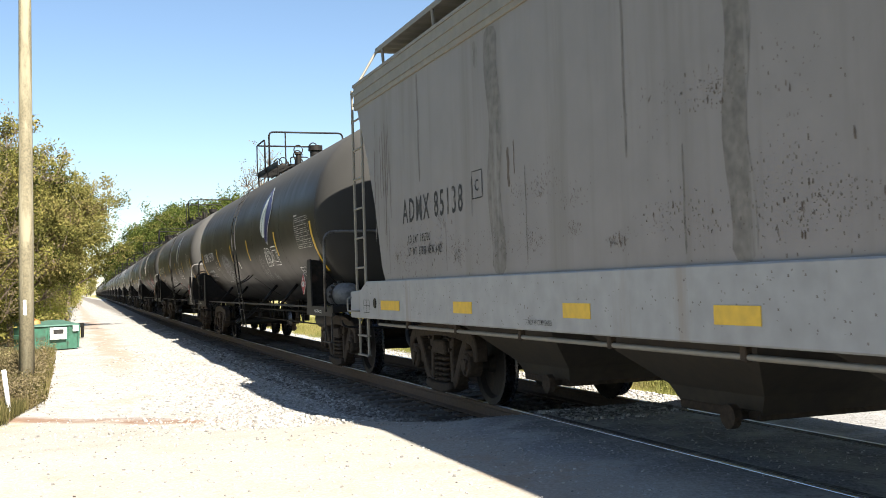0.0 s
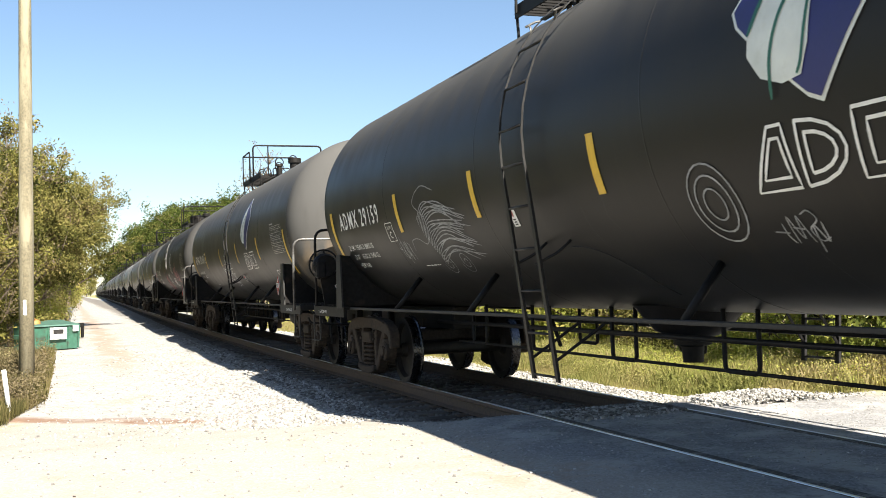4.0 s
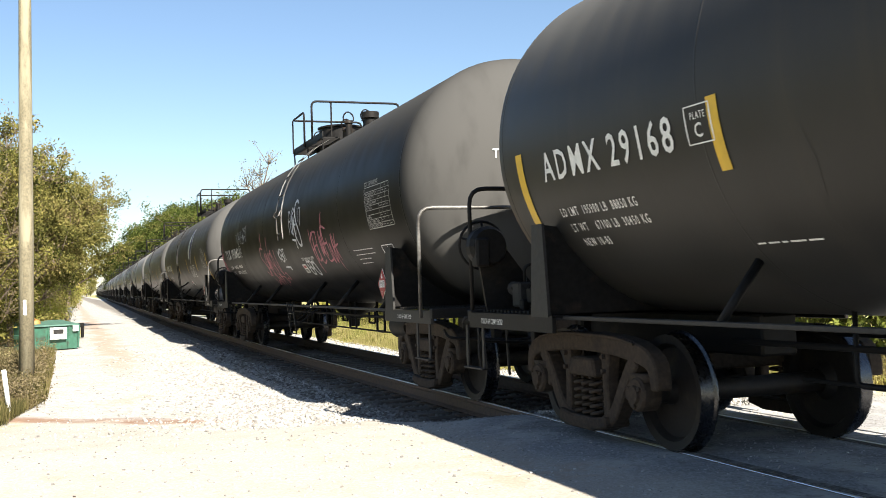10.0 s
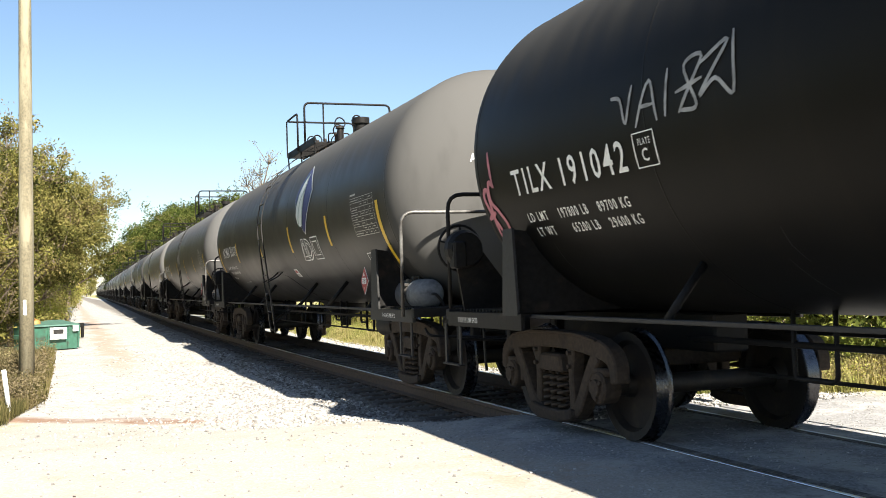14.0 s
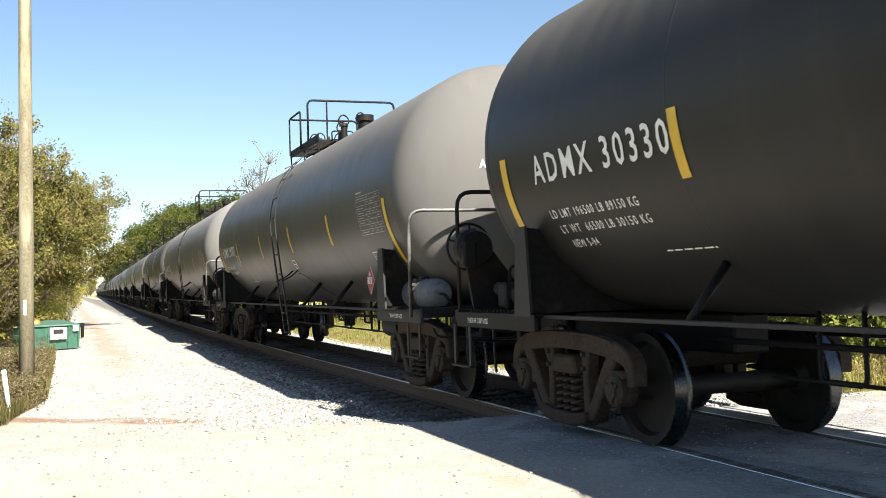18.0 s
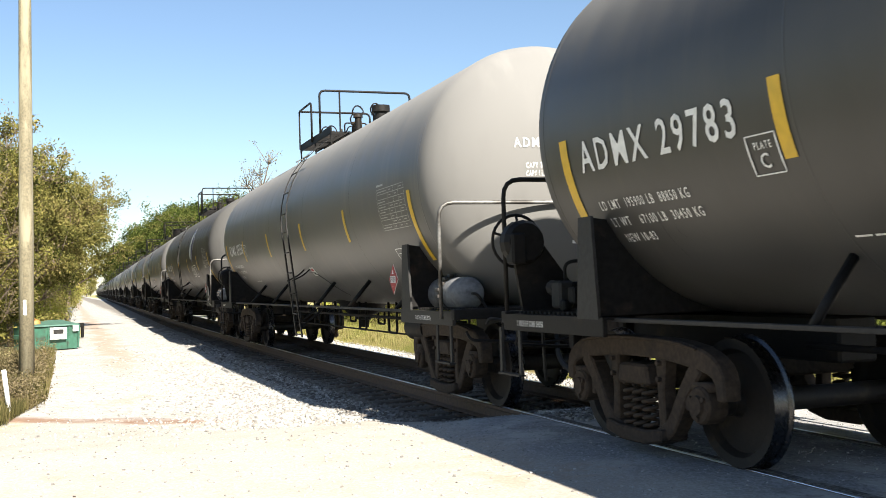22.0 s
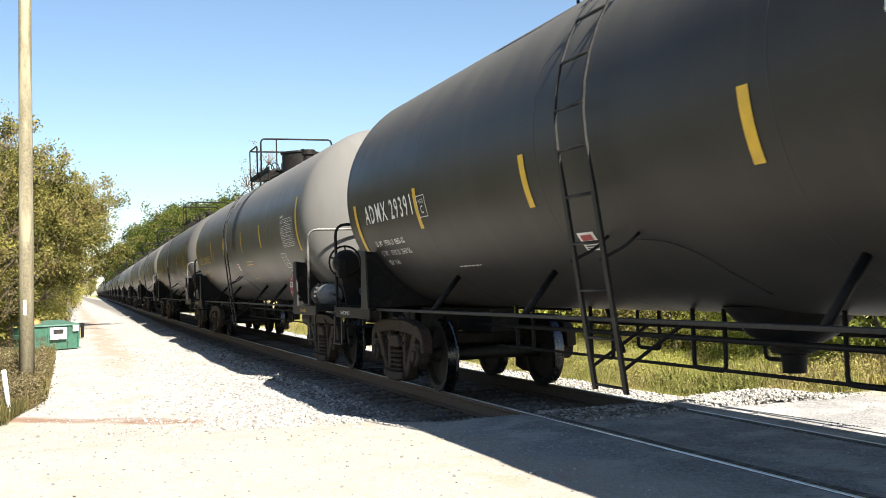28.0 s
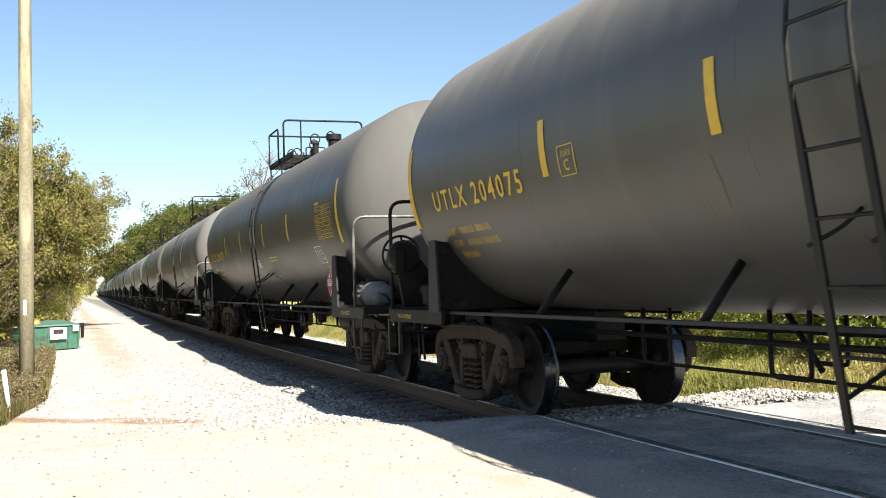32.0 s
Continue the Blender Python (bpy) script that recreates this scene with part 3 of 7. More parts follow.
def ribbon(bm, pts, w, fn):
    """A painted stroke along (y, a) points, in short steps that follow a round surface."""
    P = [Vector((pts[0][0], pts[0][1]))]
    for q in pts[1:]:
        a, b = P[-1].copy(), Vector((q[0], q[1]))
        n = max(1, int(abs(b.y - a.y) / 0.05))
        P += [a.lerp(b, (k + 1) / n) for k in range(n)]
    rows = []
    for i, p in enumerate(P):
        d = (P[min(i + 1, len(P) - 1)] - P[max(i - 1, 0)])
        d = d.normalized() if d.length > 1e-6 else Vector((1, 0))
        n = Vector((-d.y, d.x)) * w / 2 * (0.55 if i in (0, len(P) - 1) else 1)
        rows.append((bm.verts.new(fn(*(p + n))), bm.verts.new(fn(*(p - n)))))
    for q, r in zip(rows, rows[1:]):
        bm.faces.new((q[0], q[1], r[1], r[0]))


STROKES = [((0, 0), (0.2, 1), (0.5, 0.15), (0.8, 1), (1, 0)), ((0.2, 1), (0.25, 0.4), (0.1, 0)), ((0.9, 0.9), (0.4, 1), (0.15, 0.7), (0.8, 0.4), (0.6, 0), (0.05, 0.1)),
           ((0.1, 0), (0.15, 0.6), (0.5, 0.9), (0.85, 0.6), (0.8, 0.1), (0.4, -0.05), (0.1, 0.2)), ((0, 0.9), (1, 1.05)), ((0.5, 1.2), (0.4, 0.3), (0.1, -0.3)),
           ((0, 1), (0.3, 0.1), (0.6, 0.9), (0.95, 0.0), (1.1, -0.4)), ((0.1, 0.5), (0.9, 0.6)), ((0.1, 1), (0.1, 0.2), (0.6, 0.0), (0.9, 0.5), (0.9, 1.1))]


LETTERS = {"H": ("00 01", "0,.5 1,.55", "10 11"), "I": ("01 11", ".5,1 .5,0", "00 10"), "N": ("00 01 10 11",), "G": ("1,.85 .6,1 .15,.8 0,.45 .3,.05 .8,.05 1,.45 .1,.5",),
           "E": ("11 01 00 10", "0,.5 .95,.55"), "A": ("00 .5,1 10", ".2,.4 .8,.4"), "L": ("01 00 10",), "K": ("00 01", "1,1 .05,.45 1,0"), "B": ("00 01 .8,.9 .8,.6 0,.5 .9,.35 .8,.05 00",),
           "T": (".5,0 .5,1", "0,.95 1,1"), "F": ("0,-.2 01 11", "-.2,.5 .8,.55"), "U": ("01 .1,.1 .8,.1 11 1,-.1",), "M": ("00 .2,1 .5,.3 .8,1 1,-.2",), "S": ("1,.9 .6,1 .1,.8 .4,.5 .9,.3 .7,0 0,.1",),
           "1": (".5,1 .5,0",), "7": ("0,1 1,1 .5,-.3",), "O": (".5,0 0,.5 .5,1 1,.5 .5,0",), "P": ("00 01 .9,.9 .8,.5 0,.45",), "C": ("1,.9 .3,1 0,.5 .3,0 1,-.1 1.3,.3 1.1,1.1",), "V": ("01 .5,0 11",),
           "e": ("0,.5 1,.6 .5,1 0,.5 .3,0 1,.2",), "^": ("00 0,1 .25,.2 .5,1 .75,.2 1,1.1 1,.1",), "a": ("-.1,1.25 .2,.35 .45,-.45", "-.05,.75 .3,.95 .8,1.05 .75,.35 .55,.05", ".1,.45 .85,.55"), "m": ("0,1.1 .1,.1 .3,.9 .5,.15 .75,1.0 1.05,.05", ".75,1.0 .95,1.7"), "s": ("1.1,1.0 .4,1.05 .0,.7 .55,.45 .95,.2 .5,-.1 -.1,.1", ".9,1.05 .85,1.6"),
           "w": ("0,.9 .2,.0 .5,.7 .7,.0 1.1,1.0 1.0,.4 1.3,-.35",), "*": ("0,.5 1,.6", ".3,1 .7,.0", ".8,1.0 .15,.05"), ":": (".4,.3 .5,.25", ".6,.2 .75,.15"), "8": (".2,.1 .9,1.0 .2,.9 .8,.1 .2,.1", "0,.45 1,.6"), "v": ("-.3,.8 .1,.75 .45,.2 .6,1.0",), "Z": ("0,.9 .9,1.1 .1,.25 .6,.5 1.3,.1 1.15,1.3",), "~": ("0,.6 .1,0 .6,.4 1,.3 .9,1 .6,.9",), "x": ("0,.7 1,0", "0,.1 1,.5"), "z": ("0,.6 1,.5 .8,.1 1,0",)}


def stroke_points(line):
    """Points of a stroke: pairs of numbers parted by a comma, or two single digits."""
    return [tuple(float(q) for q in (p.split(",") if "," in p else p)) for p in line.split()]


def tag(parent, word, y0, y1, a0, a1, mat, width, label, slant=0.0, rise=0.0, loose=0.0, over=0.16):
    """Spray-painted letters from y0 (left end) to y1, between a0 and a1 round the flank."""
    bm = bmesh.new()
    n = len(word)
    w, h = (y1 - y0) / n, a1 - a0
    rnd = random.Random(len(word) * 31 + int(abs(y0) * 97))
    for i, ch in enumerate(word):
        lift, size = rnd.uniform(-0.08, 0.10), rnd.uniform(0.92, 1.16)
        for line in LETTERS.get(ch, ()):
            pts = [(y0 + w * (i + over * 0.5 + (1 - over) * u) + slant * v * h + rnd.gauss(0, 0.012) * loose, a0 + h * (lift * loose + v * (1 + (size - 1) * loose)) + rise * (i + u) / n + rnd.gauss(0, 0.012) * loose) for u, v in stroke_points(line)]
            if loose and len(pts) > 2:
                fine = curve2(pts, 5)
            else:
                fine = [(p[0] + (q[0] - p[0]) * k / 3, p[1] + (q[1] - p[1]) * k / 3) for p, q in zip(pts, pts[1:]) for k in range(3)] + [pts[-1]]
            ribbon(bm, fine, width, on_tank)
    ob = part("graffiti", bm, mat, parent, label)
    return tagged(ob, kind="stuff")


def scrawl(parent, y0, y1, a0, a1, cells, mat, width, seed, label, slope=0.0):
    """Spray-paint scribble that fills a stretch of the flank."""
    rnd = random.Random(seed)
    bm = bmesh.new()
    w, h = (y1 - y0) / cells, a1 - a0
    for c in range(cells):
        for st in rnd.sample(STROKES, 2):
            sx, sy, dy = rnd.uniform(0.8, 1.15), rnd.uniform(0.75, 1.1), rnd.uniform(-0.08, 0.12)
            ribbon(bm, [(y0 + w * (c + 0.05 + px * sx * 0.95), a0 + h * (dy + py * sy) + slope * c) for px, py in curve2(st)], width * rnd.uniform(0.8, 1.2), on_tank)
    return part("graffiti", bm, mat, parent, label)


def data_panel(parent, y, a, w, h, mat="faded_white", rows=8):
    """A stencilled table: frame, lines and bars of writing too small to read."""
    bm = bmesh.new()
    rnd = random.Random(int(y * 100))
    t = 0.009
    for k in range(rows + 1):
        ribbon(bm, [(y - w * j / 4, a - h * k / rows) for j in range(5)], t, on_tank)
    for u in (0, 0.42, 0.62, 0.8, 1.0):
        ribbon(bm, [(y - w * u, a - h * k / 6) for k in range(7)], t, on_tank)
    for k in range(rows):
        for u0, u1 in ((0.03, 0.38), (0.46, 0.58), (0.66, 0.76), (0.84, 0.95)):
            if rnd.random() < 0.82:
                z = a - h * (k + 0.5) / rows
                ribbon(bm, [(y - w * u0, z), (y - w * (u0 + (u1 - u0) * rnd.uniform(0.5, 1)), z)], h / rows * 0.34, on_tank)
    ribbon(bm, [(y, a + 0.05), (y - 0.28, a + 0.05)], 0.045, on_tank)
    return part("data_panel", bm, mat, parent, "white stencilled inspection table")


def data_table(parent, y, a, w, h, mat="faded_white"):
    """A stencilled table: its frame and lines, the words of each row and bars of figures too small to read."""
    bm = bmesh.new()
    rnd = random.Random(int(y * 100))
    t, rows = 0.007, len(TABLE_ROWS)
    for k in range(rows + 1):
        ribbon(bm, [(y - w * j / 4, a - h * k / rows) for j in range(5)], t * (1.6 if k in (0, rows) else 1), on_tank)
    for u in (0, 0.56, 0.70, 0.85, 1.0):
        ribbon(bm, [(y - w * u, a - h * k / 6) for k in range(7)], t * (1.6 if u in (0, 1.0) else 0.8), on_tank)
    for k, row in enumerate(TABLE_ROWS):
        z = a - h * (k + 0.5) / rows
        for u0, u1 in ((0.59, 0.68), (0.73, 0.82), (0.88, 0.97)):
            if row and rnd.random() < 0.75:
                ribbon(bm, [(y - w * u0, z), (y - w * (u0 + (u1 - u0) * rnd.uniform(0.5, 1)), z)], h / rows * 0.25, on_tank)
    panel = part("data_panel", bm, mat, parent, "white stencilled inspection table")
    for k, row in enumerate(TABLE_ROWS):
        if row:
            lettering(panel, row, lambda u, v, z=a - h * (k + 0.80) / rows: on_tank(y - 0.03 - u, z + v), h / rows * 0.62, mat, 0.029 * len(row), "table_row")
    lettering(panel, "DOT 111A100W1", lambda u, v: on_tank(y - u, a + 0.018 + v), 0.06, mat, 0.62, "table_head")
    return panel


def small_sign(parent, y, a, w, h, mat="white"):
    bm = bmesh.new()
    for k in (0, 1):
        ribbon(bm, [(y, a - h * k), (y - w, a - h * k)], 0.02, on_tank)
        ribbon(bm, [(y - w * k, a), (y - w * k, a - h)], 0.02, on_tank)
    ribbon(bm, [(y - w * 0.5, a), (y - w * 0.5, a - h * 0.72)], 0.015, on_tank)
    ribbon(bm, [(y, a - h * 0.74), (y - w, a - h * 0.74)], 0.015, on_tank)
    for u, v in ((0.15, 0.25), (0.15, 0.45), (0.65, 0.25), (0.65, 0.45), (0.2, 0.87)):
        ribbon(bm, [(y - w * u, a - h * v), (y - w * (u + 0.2), a - h * v)], 0.02, on_tank)
    return part("test_stencil", bm, mat, parent)


def placard(parent, x, y, z, r, facing=(-1, 0, 0), number=True):
    """A red diamond hazard placard on its holder, facing sideways or forwards."""
    side = facing[0] != 0
    def at(u, v, o):
        return Vector((x - o, y - u, z + v)) if side else Vector((x + u, y - o, z + v))
    def diamond(q, o, thick=0.004):
        bm = bmesh.new()
        ring = ((q, 0), (0, q), (-q, 0), (0, -q))
        f = [bm.verts.new(at(u, v, o)) for u, v in ring]
        b = [bm.verts.new(at(u, v, o - thick)) for u, v in ring]
        bm.faces.new(f), bm.faces.new(b[::-1])
        for i in range(4):
            bm.faces.new((f[i], b[i], b[(i + 1) % 4], f[(i + 1) % 4]))
        bmesh.ops.recalc_face_normals(bm, faces=bm.faces[:])
        return bm
    p = part("placard", diamond(r * 1.06, 0.0), "white", parent, "red diamond hazard placard with a white band")
    part("face", diamond(r, 0.005), "red", p)
    bm = bmesh.new()
    h = r * 0.24
    f = [bm.verts.new(at(u, v, 0.009)) for u, v in ((-r * 0.62, -h), (r * 0.62, -h), (r * 0.62, h), (-r * 0.62, h))]
    bm.faces.new(f)
    part("band", bm, "white", p)
    if number:
        lettering(p, "1987", lambda u, v: at(-r * 0.5 + u, -h * 0.75 + v, 0.012), h * 1.5, "black", r * 1.0, "number")
        lettering(p, "3", lambda u, v: at(-r * 0.07 + u, -r * 0.72 + v, 0.012), r * 0.26, "white", None, "class_number")
    bm = bmesh.new()
    tri = [bm.verts.new(at(u, v, 0.009)) for u, v in ((-r * 0.2, r * 0.38), (r * 0.2, r * 0.38), (0, r * 0.72))]
    bm.faces.new(tri)
    part("symbol", bm, "white", p)
    return p


def tank_shell():
    bm = bmesh.new()
    prof = []
    for k in range(13):
        t = math.pi / 2 * k / 12
        prof.append((-TL - 0.74 * math.cos(t), TR * math.sin(t)))
    for y in np.linspace(-TL, TL, 12)[1:-1]:
        prof.append((float(y), TR))
    prof += [(-a, r) for a, r in prof[12::-1]]
    lathe(bm, prof, 96, "y", (0, 0, TZ))
    return mesh_of(bm, 40)


def seam_mesh():
    bm = bmesh.new()
    lathe(bm, [(-0.014, TR - 0.002), (-0.007, TR + 0.0015), (0.007, TR + 0.0015), (0.014, TR - 0.002)], 96, "y", (0, 0, TZ))
    return mesh_of(bm, 60)


def rung_mesh():
    bm = bmesh.new()
    tube(bm, [(0, -0.24, 0), (0, 0.24, 0)], 0.012, 6)
    return mesh_of(bm, 50)


SHELL, SEAM, RUNG = tank_shell(), seam_mesh(), rung_mesh()


def ladder(car, sx, gap=None):
    """The side ladder from below the rail up over the tank's shoulder; gap: heights between which it is left out."""
    def at(z, t=None):
        if t is None:
            k = min(1, max(0, (z - 0.5) / 2.0))
            return (sx * (1.42 + 0.21 * k), 0.0, z, -0.12 + 0.12 * k)
        return (sx * (TR + 0.105) * math.cos(t), 0.0, TZ + (TR + 0.105) * math.sin(t), 0.0)
    base = new("ladder")
    base.parent, base.location.y = car, -0.48
    low = [at(z) for z in (0.52, 1.05, 1.3, 1.6, 2.0, 2.4)]
    high = [at(0, t) for t in np.linspace(0.02, 1.12, 9)]
    runs = [low + high] if not gap else [[at(z) for z in (0.55, 0.8, 1.12)], [at(z) for z in (2.25, 2.4)] + high]
    for line in runs:
        for k in (-1, 1):
            bm = bmesh.new()
            rings = []
            for p in line:
                u, w = (0.012, 0.027) if p[2] < 2.2 and not gap else (0.010, 0.010)
                rings.append([bm.verts.new((p[0] + dx, p[3] + k * 0.235 + dy, p[2] + (0 if p[2] < 2.45 else dx * 0.3))) for dx, dy in ((-u, -w), (u, -w), (u, w), (-u, w))])
            for q, r in zip(rings, rings[1:]):
                for n in range(4):
                    bm.faces.new((q[n], q[(n + 1) % 4], r[(n + 1) % 4], r[n]))
            bm.faces.new(rings[0][::-1]), bm.faces.new(rings[-1])
            bmesh.ops.recalc_face_normals(bm, faces=bm.faces[:])
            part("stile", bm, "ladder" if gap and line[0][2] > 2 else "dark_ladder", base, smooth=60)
    zs = [0.56 + 0.36 * i for i in range(6)]
    spots = [at(z) for z in zs] + [at(0, 0.06 + 0.235 * i) for i in range(5)]
    for p in spots:
        if gap and gap[0] < p[2] < gap[1]:
            continue
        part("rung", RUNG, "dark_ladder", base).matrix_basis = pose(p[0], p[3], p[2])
    for i, (z0, dy, z1) in enumerate(((0.60, -0.05, 1.0), (0.60, -0.52, 1.0))):
        bm = bmesh.new()
        p = at(z0)
        tube(bm, [(p[0], p[3] + (0.235 if i == 0 else -0.235), z0 + 0.1), (sx * 1.05, p[3] - (0.0 if i == 0 else 0.45), z1 + 0.02)], 0.015, 6)
        part("brace", bm, "steel", base)
    if not gap:
        for k in (-1, 1):
            bm = bmesh.new()
            p = at(1.66)
            tube(bm, rounded([(p[0], k * 0.235, 1.50), (sx * 1.34, k * 0.235 - 0.04, 1.60), (sx * 1.24, k * 0.235 - 0.08, 1.70)], 0.06), 0.014, 6)
            part("standoff", bm, "dark_ladder", base, smooth=60)
        bm = bmesh.new()
        arc = [(-0.25, -0.98), (-0.62, -1.02), (-0.92, -1.16), (-1.12, -1.42), (-1.2, -1.62)]
        tube(bm, [(-sx * p.x, p.y, p.z) for p in (on_tank(y, a, 0.03) for y, a in curve2(arc, 3))], 0.005, 5)
        part("hand_grip", bm, "dark_ladder", base, smooth=60)
    for k in (-1, 1):
        bm = bmesh.new()
        t0 = 0.66 if not gap else 0.03
        pts = []
        for q in range(9):
            p, t1 = q / 8, t0 + 0.02 * math.sin(q)
            r = TR + 0.105 + 0.06 * math.sin(math.pi * p)
            pts.append((sx * r * math.cos(t1 + 0.07 * p), k * (0.235 + 0.05 * math.sin(math.pi * p)), TZ + r * math.sin(t1 + 0.07 * p)))
        tube(bm, pts, 0.011, 5)
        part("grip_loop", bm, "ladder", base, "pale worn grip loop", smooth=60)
    return base


def top_works(car, style):
    """Grating, guard rails, manway and valves on the crown."""
    zt = TZ + TR
    walkway = new("walkway")
    walkway.parent = car
    bm = bmesh.new()
    for x0, x1 in ((-0.66, -0.34), (0.34, 0.66)):
        for k in range(26):
            box(bm, x0, x1, -0.3 + k * 0.1, -0.3 + k * 0.1 + 0.028, zt + 0.075, zt + 0.1)
    tagged(part("grating", bm, "steel", walkway, "black steel walkway grating"), kind="stuff")
    for x in (-0.67, -0.33, 0.33, 0.67):
        bm = bmesh.new()
        box(bm, x - 0.01, x + 0.01, -0.32, 2.34, zt + 0.065, zt + 0.11)
        part("frame_bar", bm, "steel", walkway)
    for x in (-0.67, 0.67):
        for y in (-0.28, 1.0, 2.3):
            bm = bmesh.new()
            tube(bm, [(x, y, zt + 0.07), (x * 0.98, y, zt - 0.19)], 0.016, 6)
            part("support", bm, "steel", walkway)
    top = zt + (0.90 if style != "bonnet" else 0.82)
    for pts in (((-0.80, 0.0, zt + 0.1), (-0.80, 0.0, top), (0.95, 0.0, top), (0.95, 0.0, zt + 0.1)),
                ((-0.70, 1.14, zt + 0.1), (-0.70, 1.14, top - 0.02), (-0.70, 2.25, top - 0.02), (0.80, 2.25, top - 0.02), (0.80, 2.25, zt + 0.1))):
        bm = bmesh.new()
        tube(bm, rounded(pts, 0.11), 0.021, 8)
        part("guard_rail", bm, "steel", walkway, smooth=60)
    for p, q in (((-0.42, 0.0, zt + 0.1), (-0.42, 0.0, top)), ((-0.70, 2.25, zt + 0.1), (-0.70, 2.25, top - 0.02))):
        bm = bmesh.new()
        tube(bm, [p, q], 0.016, 6)
        part("guard_rail", bm, "steel", walkway)
    if style == "bonnet":
        bm = bmesh.new()
        lathe(bm, [(zt - 0.06, 0.44), (zt + 0.42, 0.44), (zt + 0.43, 0.47), (zt + 0.46, 0.47), (zt + 0.48, 0.4), (zt + 0.5, 0.0)], 28, "z", (0, 0.9, 0))
        part("valve_bonnet", bm, "steel", car, "dark cylindrical valve housing", smooth=40)
    else:
        bm = bmesh.new()
        lathe(bm, [(zt - 0.06, 0.27), (zt + 0.17, 0.27), (zt + 0.17, 0.32), (zt + 0.21, 0.32), (zt + 0.24, 0.28), (zt + 0.28, 0.0)], 24, "z", (0, 0.85, 0))
        manway = part("manway", bm, "steel", car, smooth=40)
        for k in range(8):
            t = 2 * math.pi * k / 8
            bm = bmesh.new()
            tube(bm, [(0.34 * math.cos(t), 0.85 + 0.34 * math.sin(t), zt + 0.08), (0.34 * math.cos(t), 0.85 + 0.34 * math.sin(t), zt + 0.29)], 0.022, 6)
            part("eyebolt", bm, "valve", manway)
        bm = bmesh.new()
        tube(bm, rounded([(-0.2, 0.5, zt + 0.15), (-0.22, 0.45, zt + 0.38), (0.22, 0.45, zt + 0.38), (0.2, 0.5, zt + 0.15)], 0.06), 0.014, 6)
        part("lid_handle", bm, "steel", manway, smooth=60)
    bm = bmesh.new()
    lathe(bm, [(zt - 0.06, 0.13), (zt + 0.08, 0.13), (zt + 0.1, 0.17), (zt + 0.14, 0.17), (zt + 0.15, 0.12), (zt + 0.3, 0.12), (zt + 0.31, 0.16), (zt + 0.42, 0.16), (zt + 0.44, 0.0)], 16, "z", (0, -1.25, 0))
    part("relief_valve", bm, "steel", car, "dark relief valve with a round cap", smooth=40)
    for x, y, h in ((-0.3, 1.6, 0.32), (0.25, 1.7, 0.36), (-0.2, -0.3, 0.28), (0.3, -0.1, 0.24), (-0.28, -0.75, 0.34), (0.1, -0.6, 0.42), (-0.1, 1.95, 0.4)):
        bm = bmesh.new()
        lathe(bm, [(zt - 0.1, 0.06), (zt + h - 0.06, 0.06), (zt + h - 0.05, 0.09), (zt + h, 0.08), (zt + h, 0.0)], 10, "z", (x, y, 0))
        valve = part("valve", bm, "steel" if h > 0.3 else "valve", car, smooth=40)
        bm = bmesh.new()
        tube(bm, [(x + 0.10 * math.cos(2 * math.pi * k / 12), y + 0.03 * math.sin(4 * math.pi * k / 12), zt + h + 0.06 + 0.10 * math.sin(2 * math.pi * k / 12)) for k in range(12)], 0.014, 5, closed=True)
        part("hand_wheel", bm, "steel", valve, smooth=60)
    for y0, y1, x in ((-0.75, -0.25, -0.24), (1.55, 2.0, -0.2), (-0.6, 0.5, 0.1)):
        bm = bmesh.new()
        tube(bm, rounded([(x, y0, zt + 0.05), (x, y0, zt + 0.24), (x, y1, zt + 0.22), (x, y1, zt + 0.05)], 0.08), 0.03, 6)
        part("fitting_pipe", bm, "valve", car, smooth=60)
    bm = bmesh.new()
    box(bm, -0.68, -0.66, -0.32, 2.34, zt + 0.06, zt + 0.20)
    part("toe_board", bm, "steel", walkway)


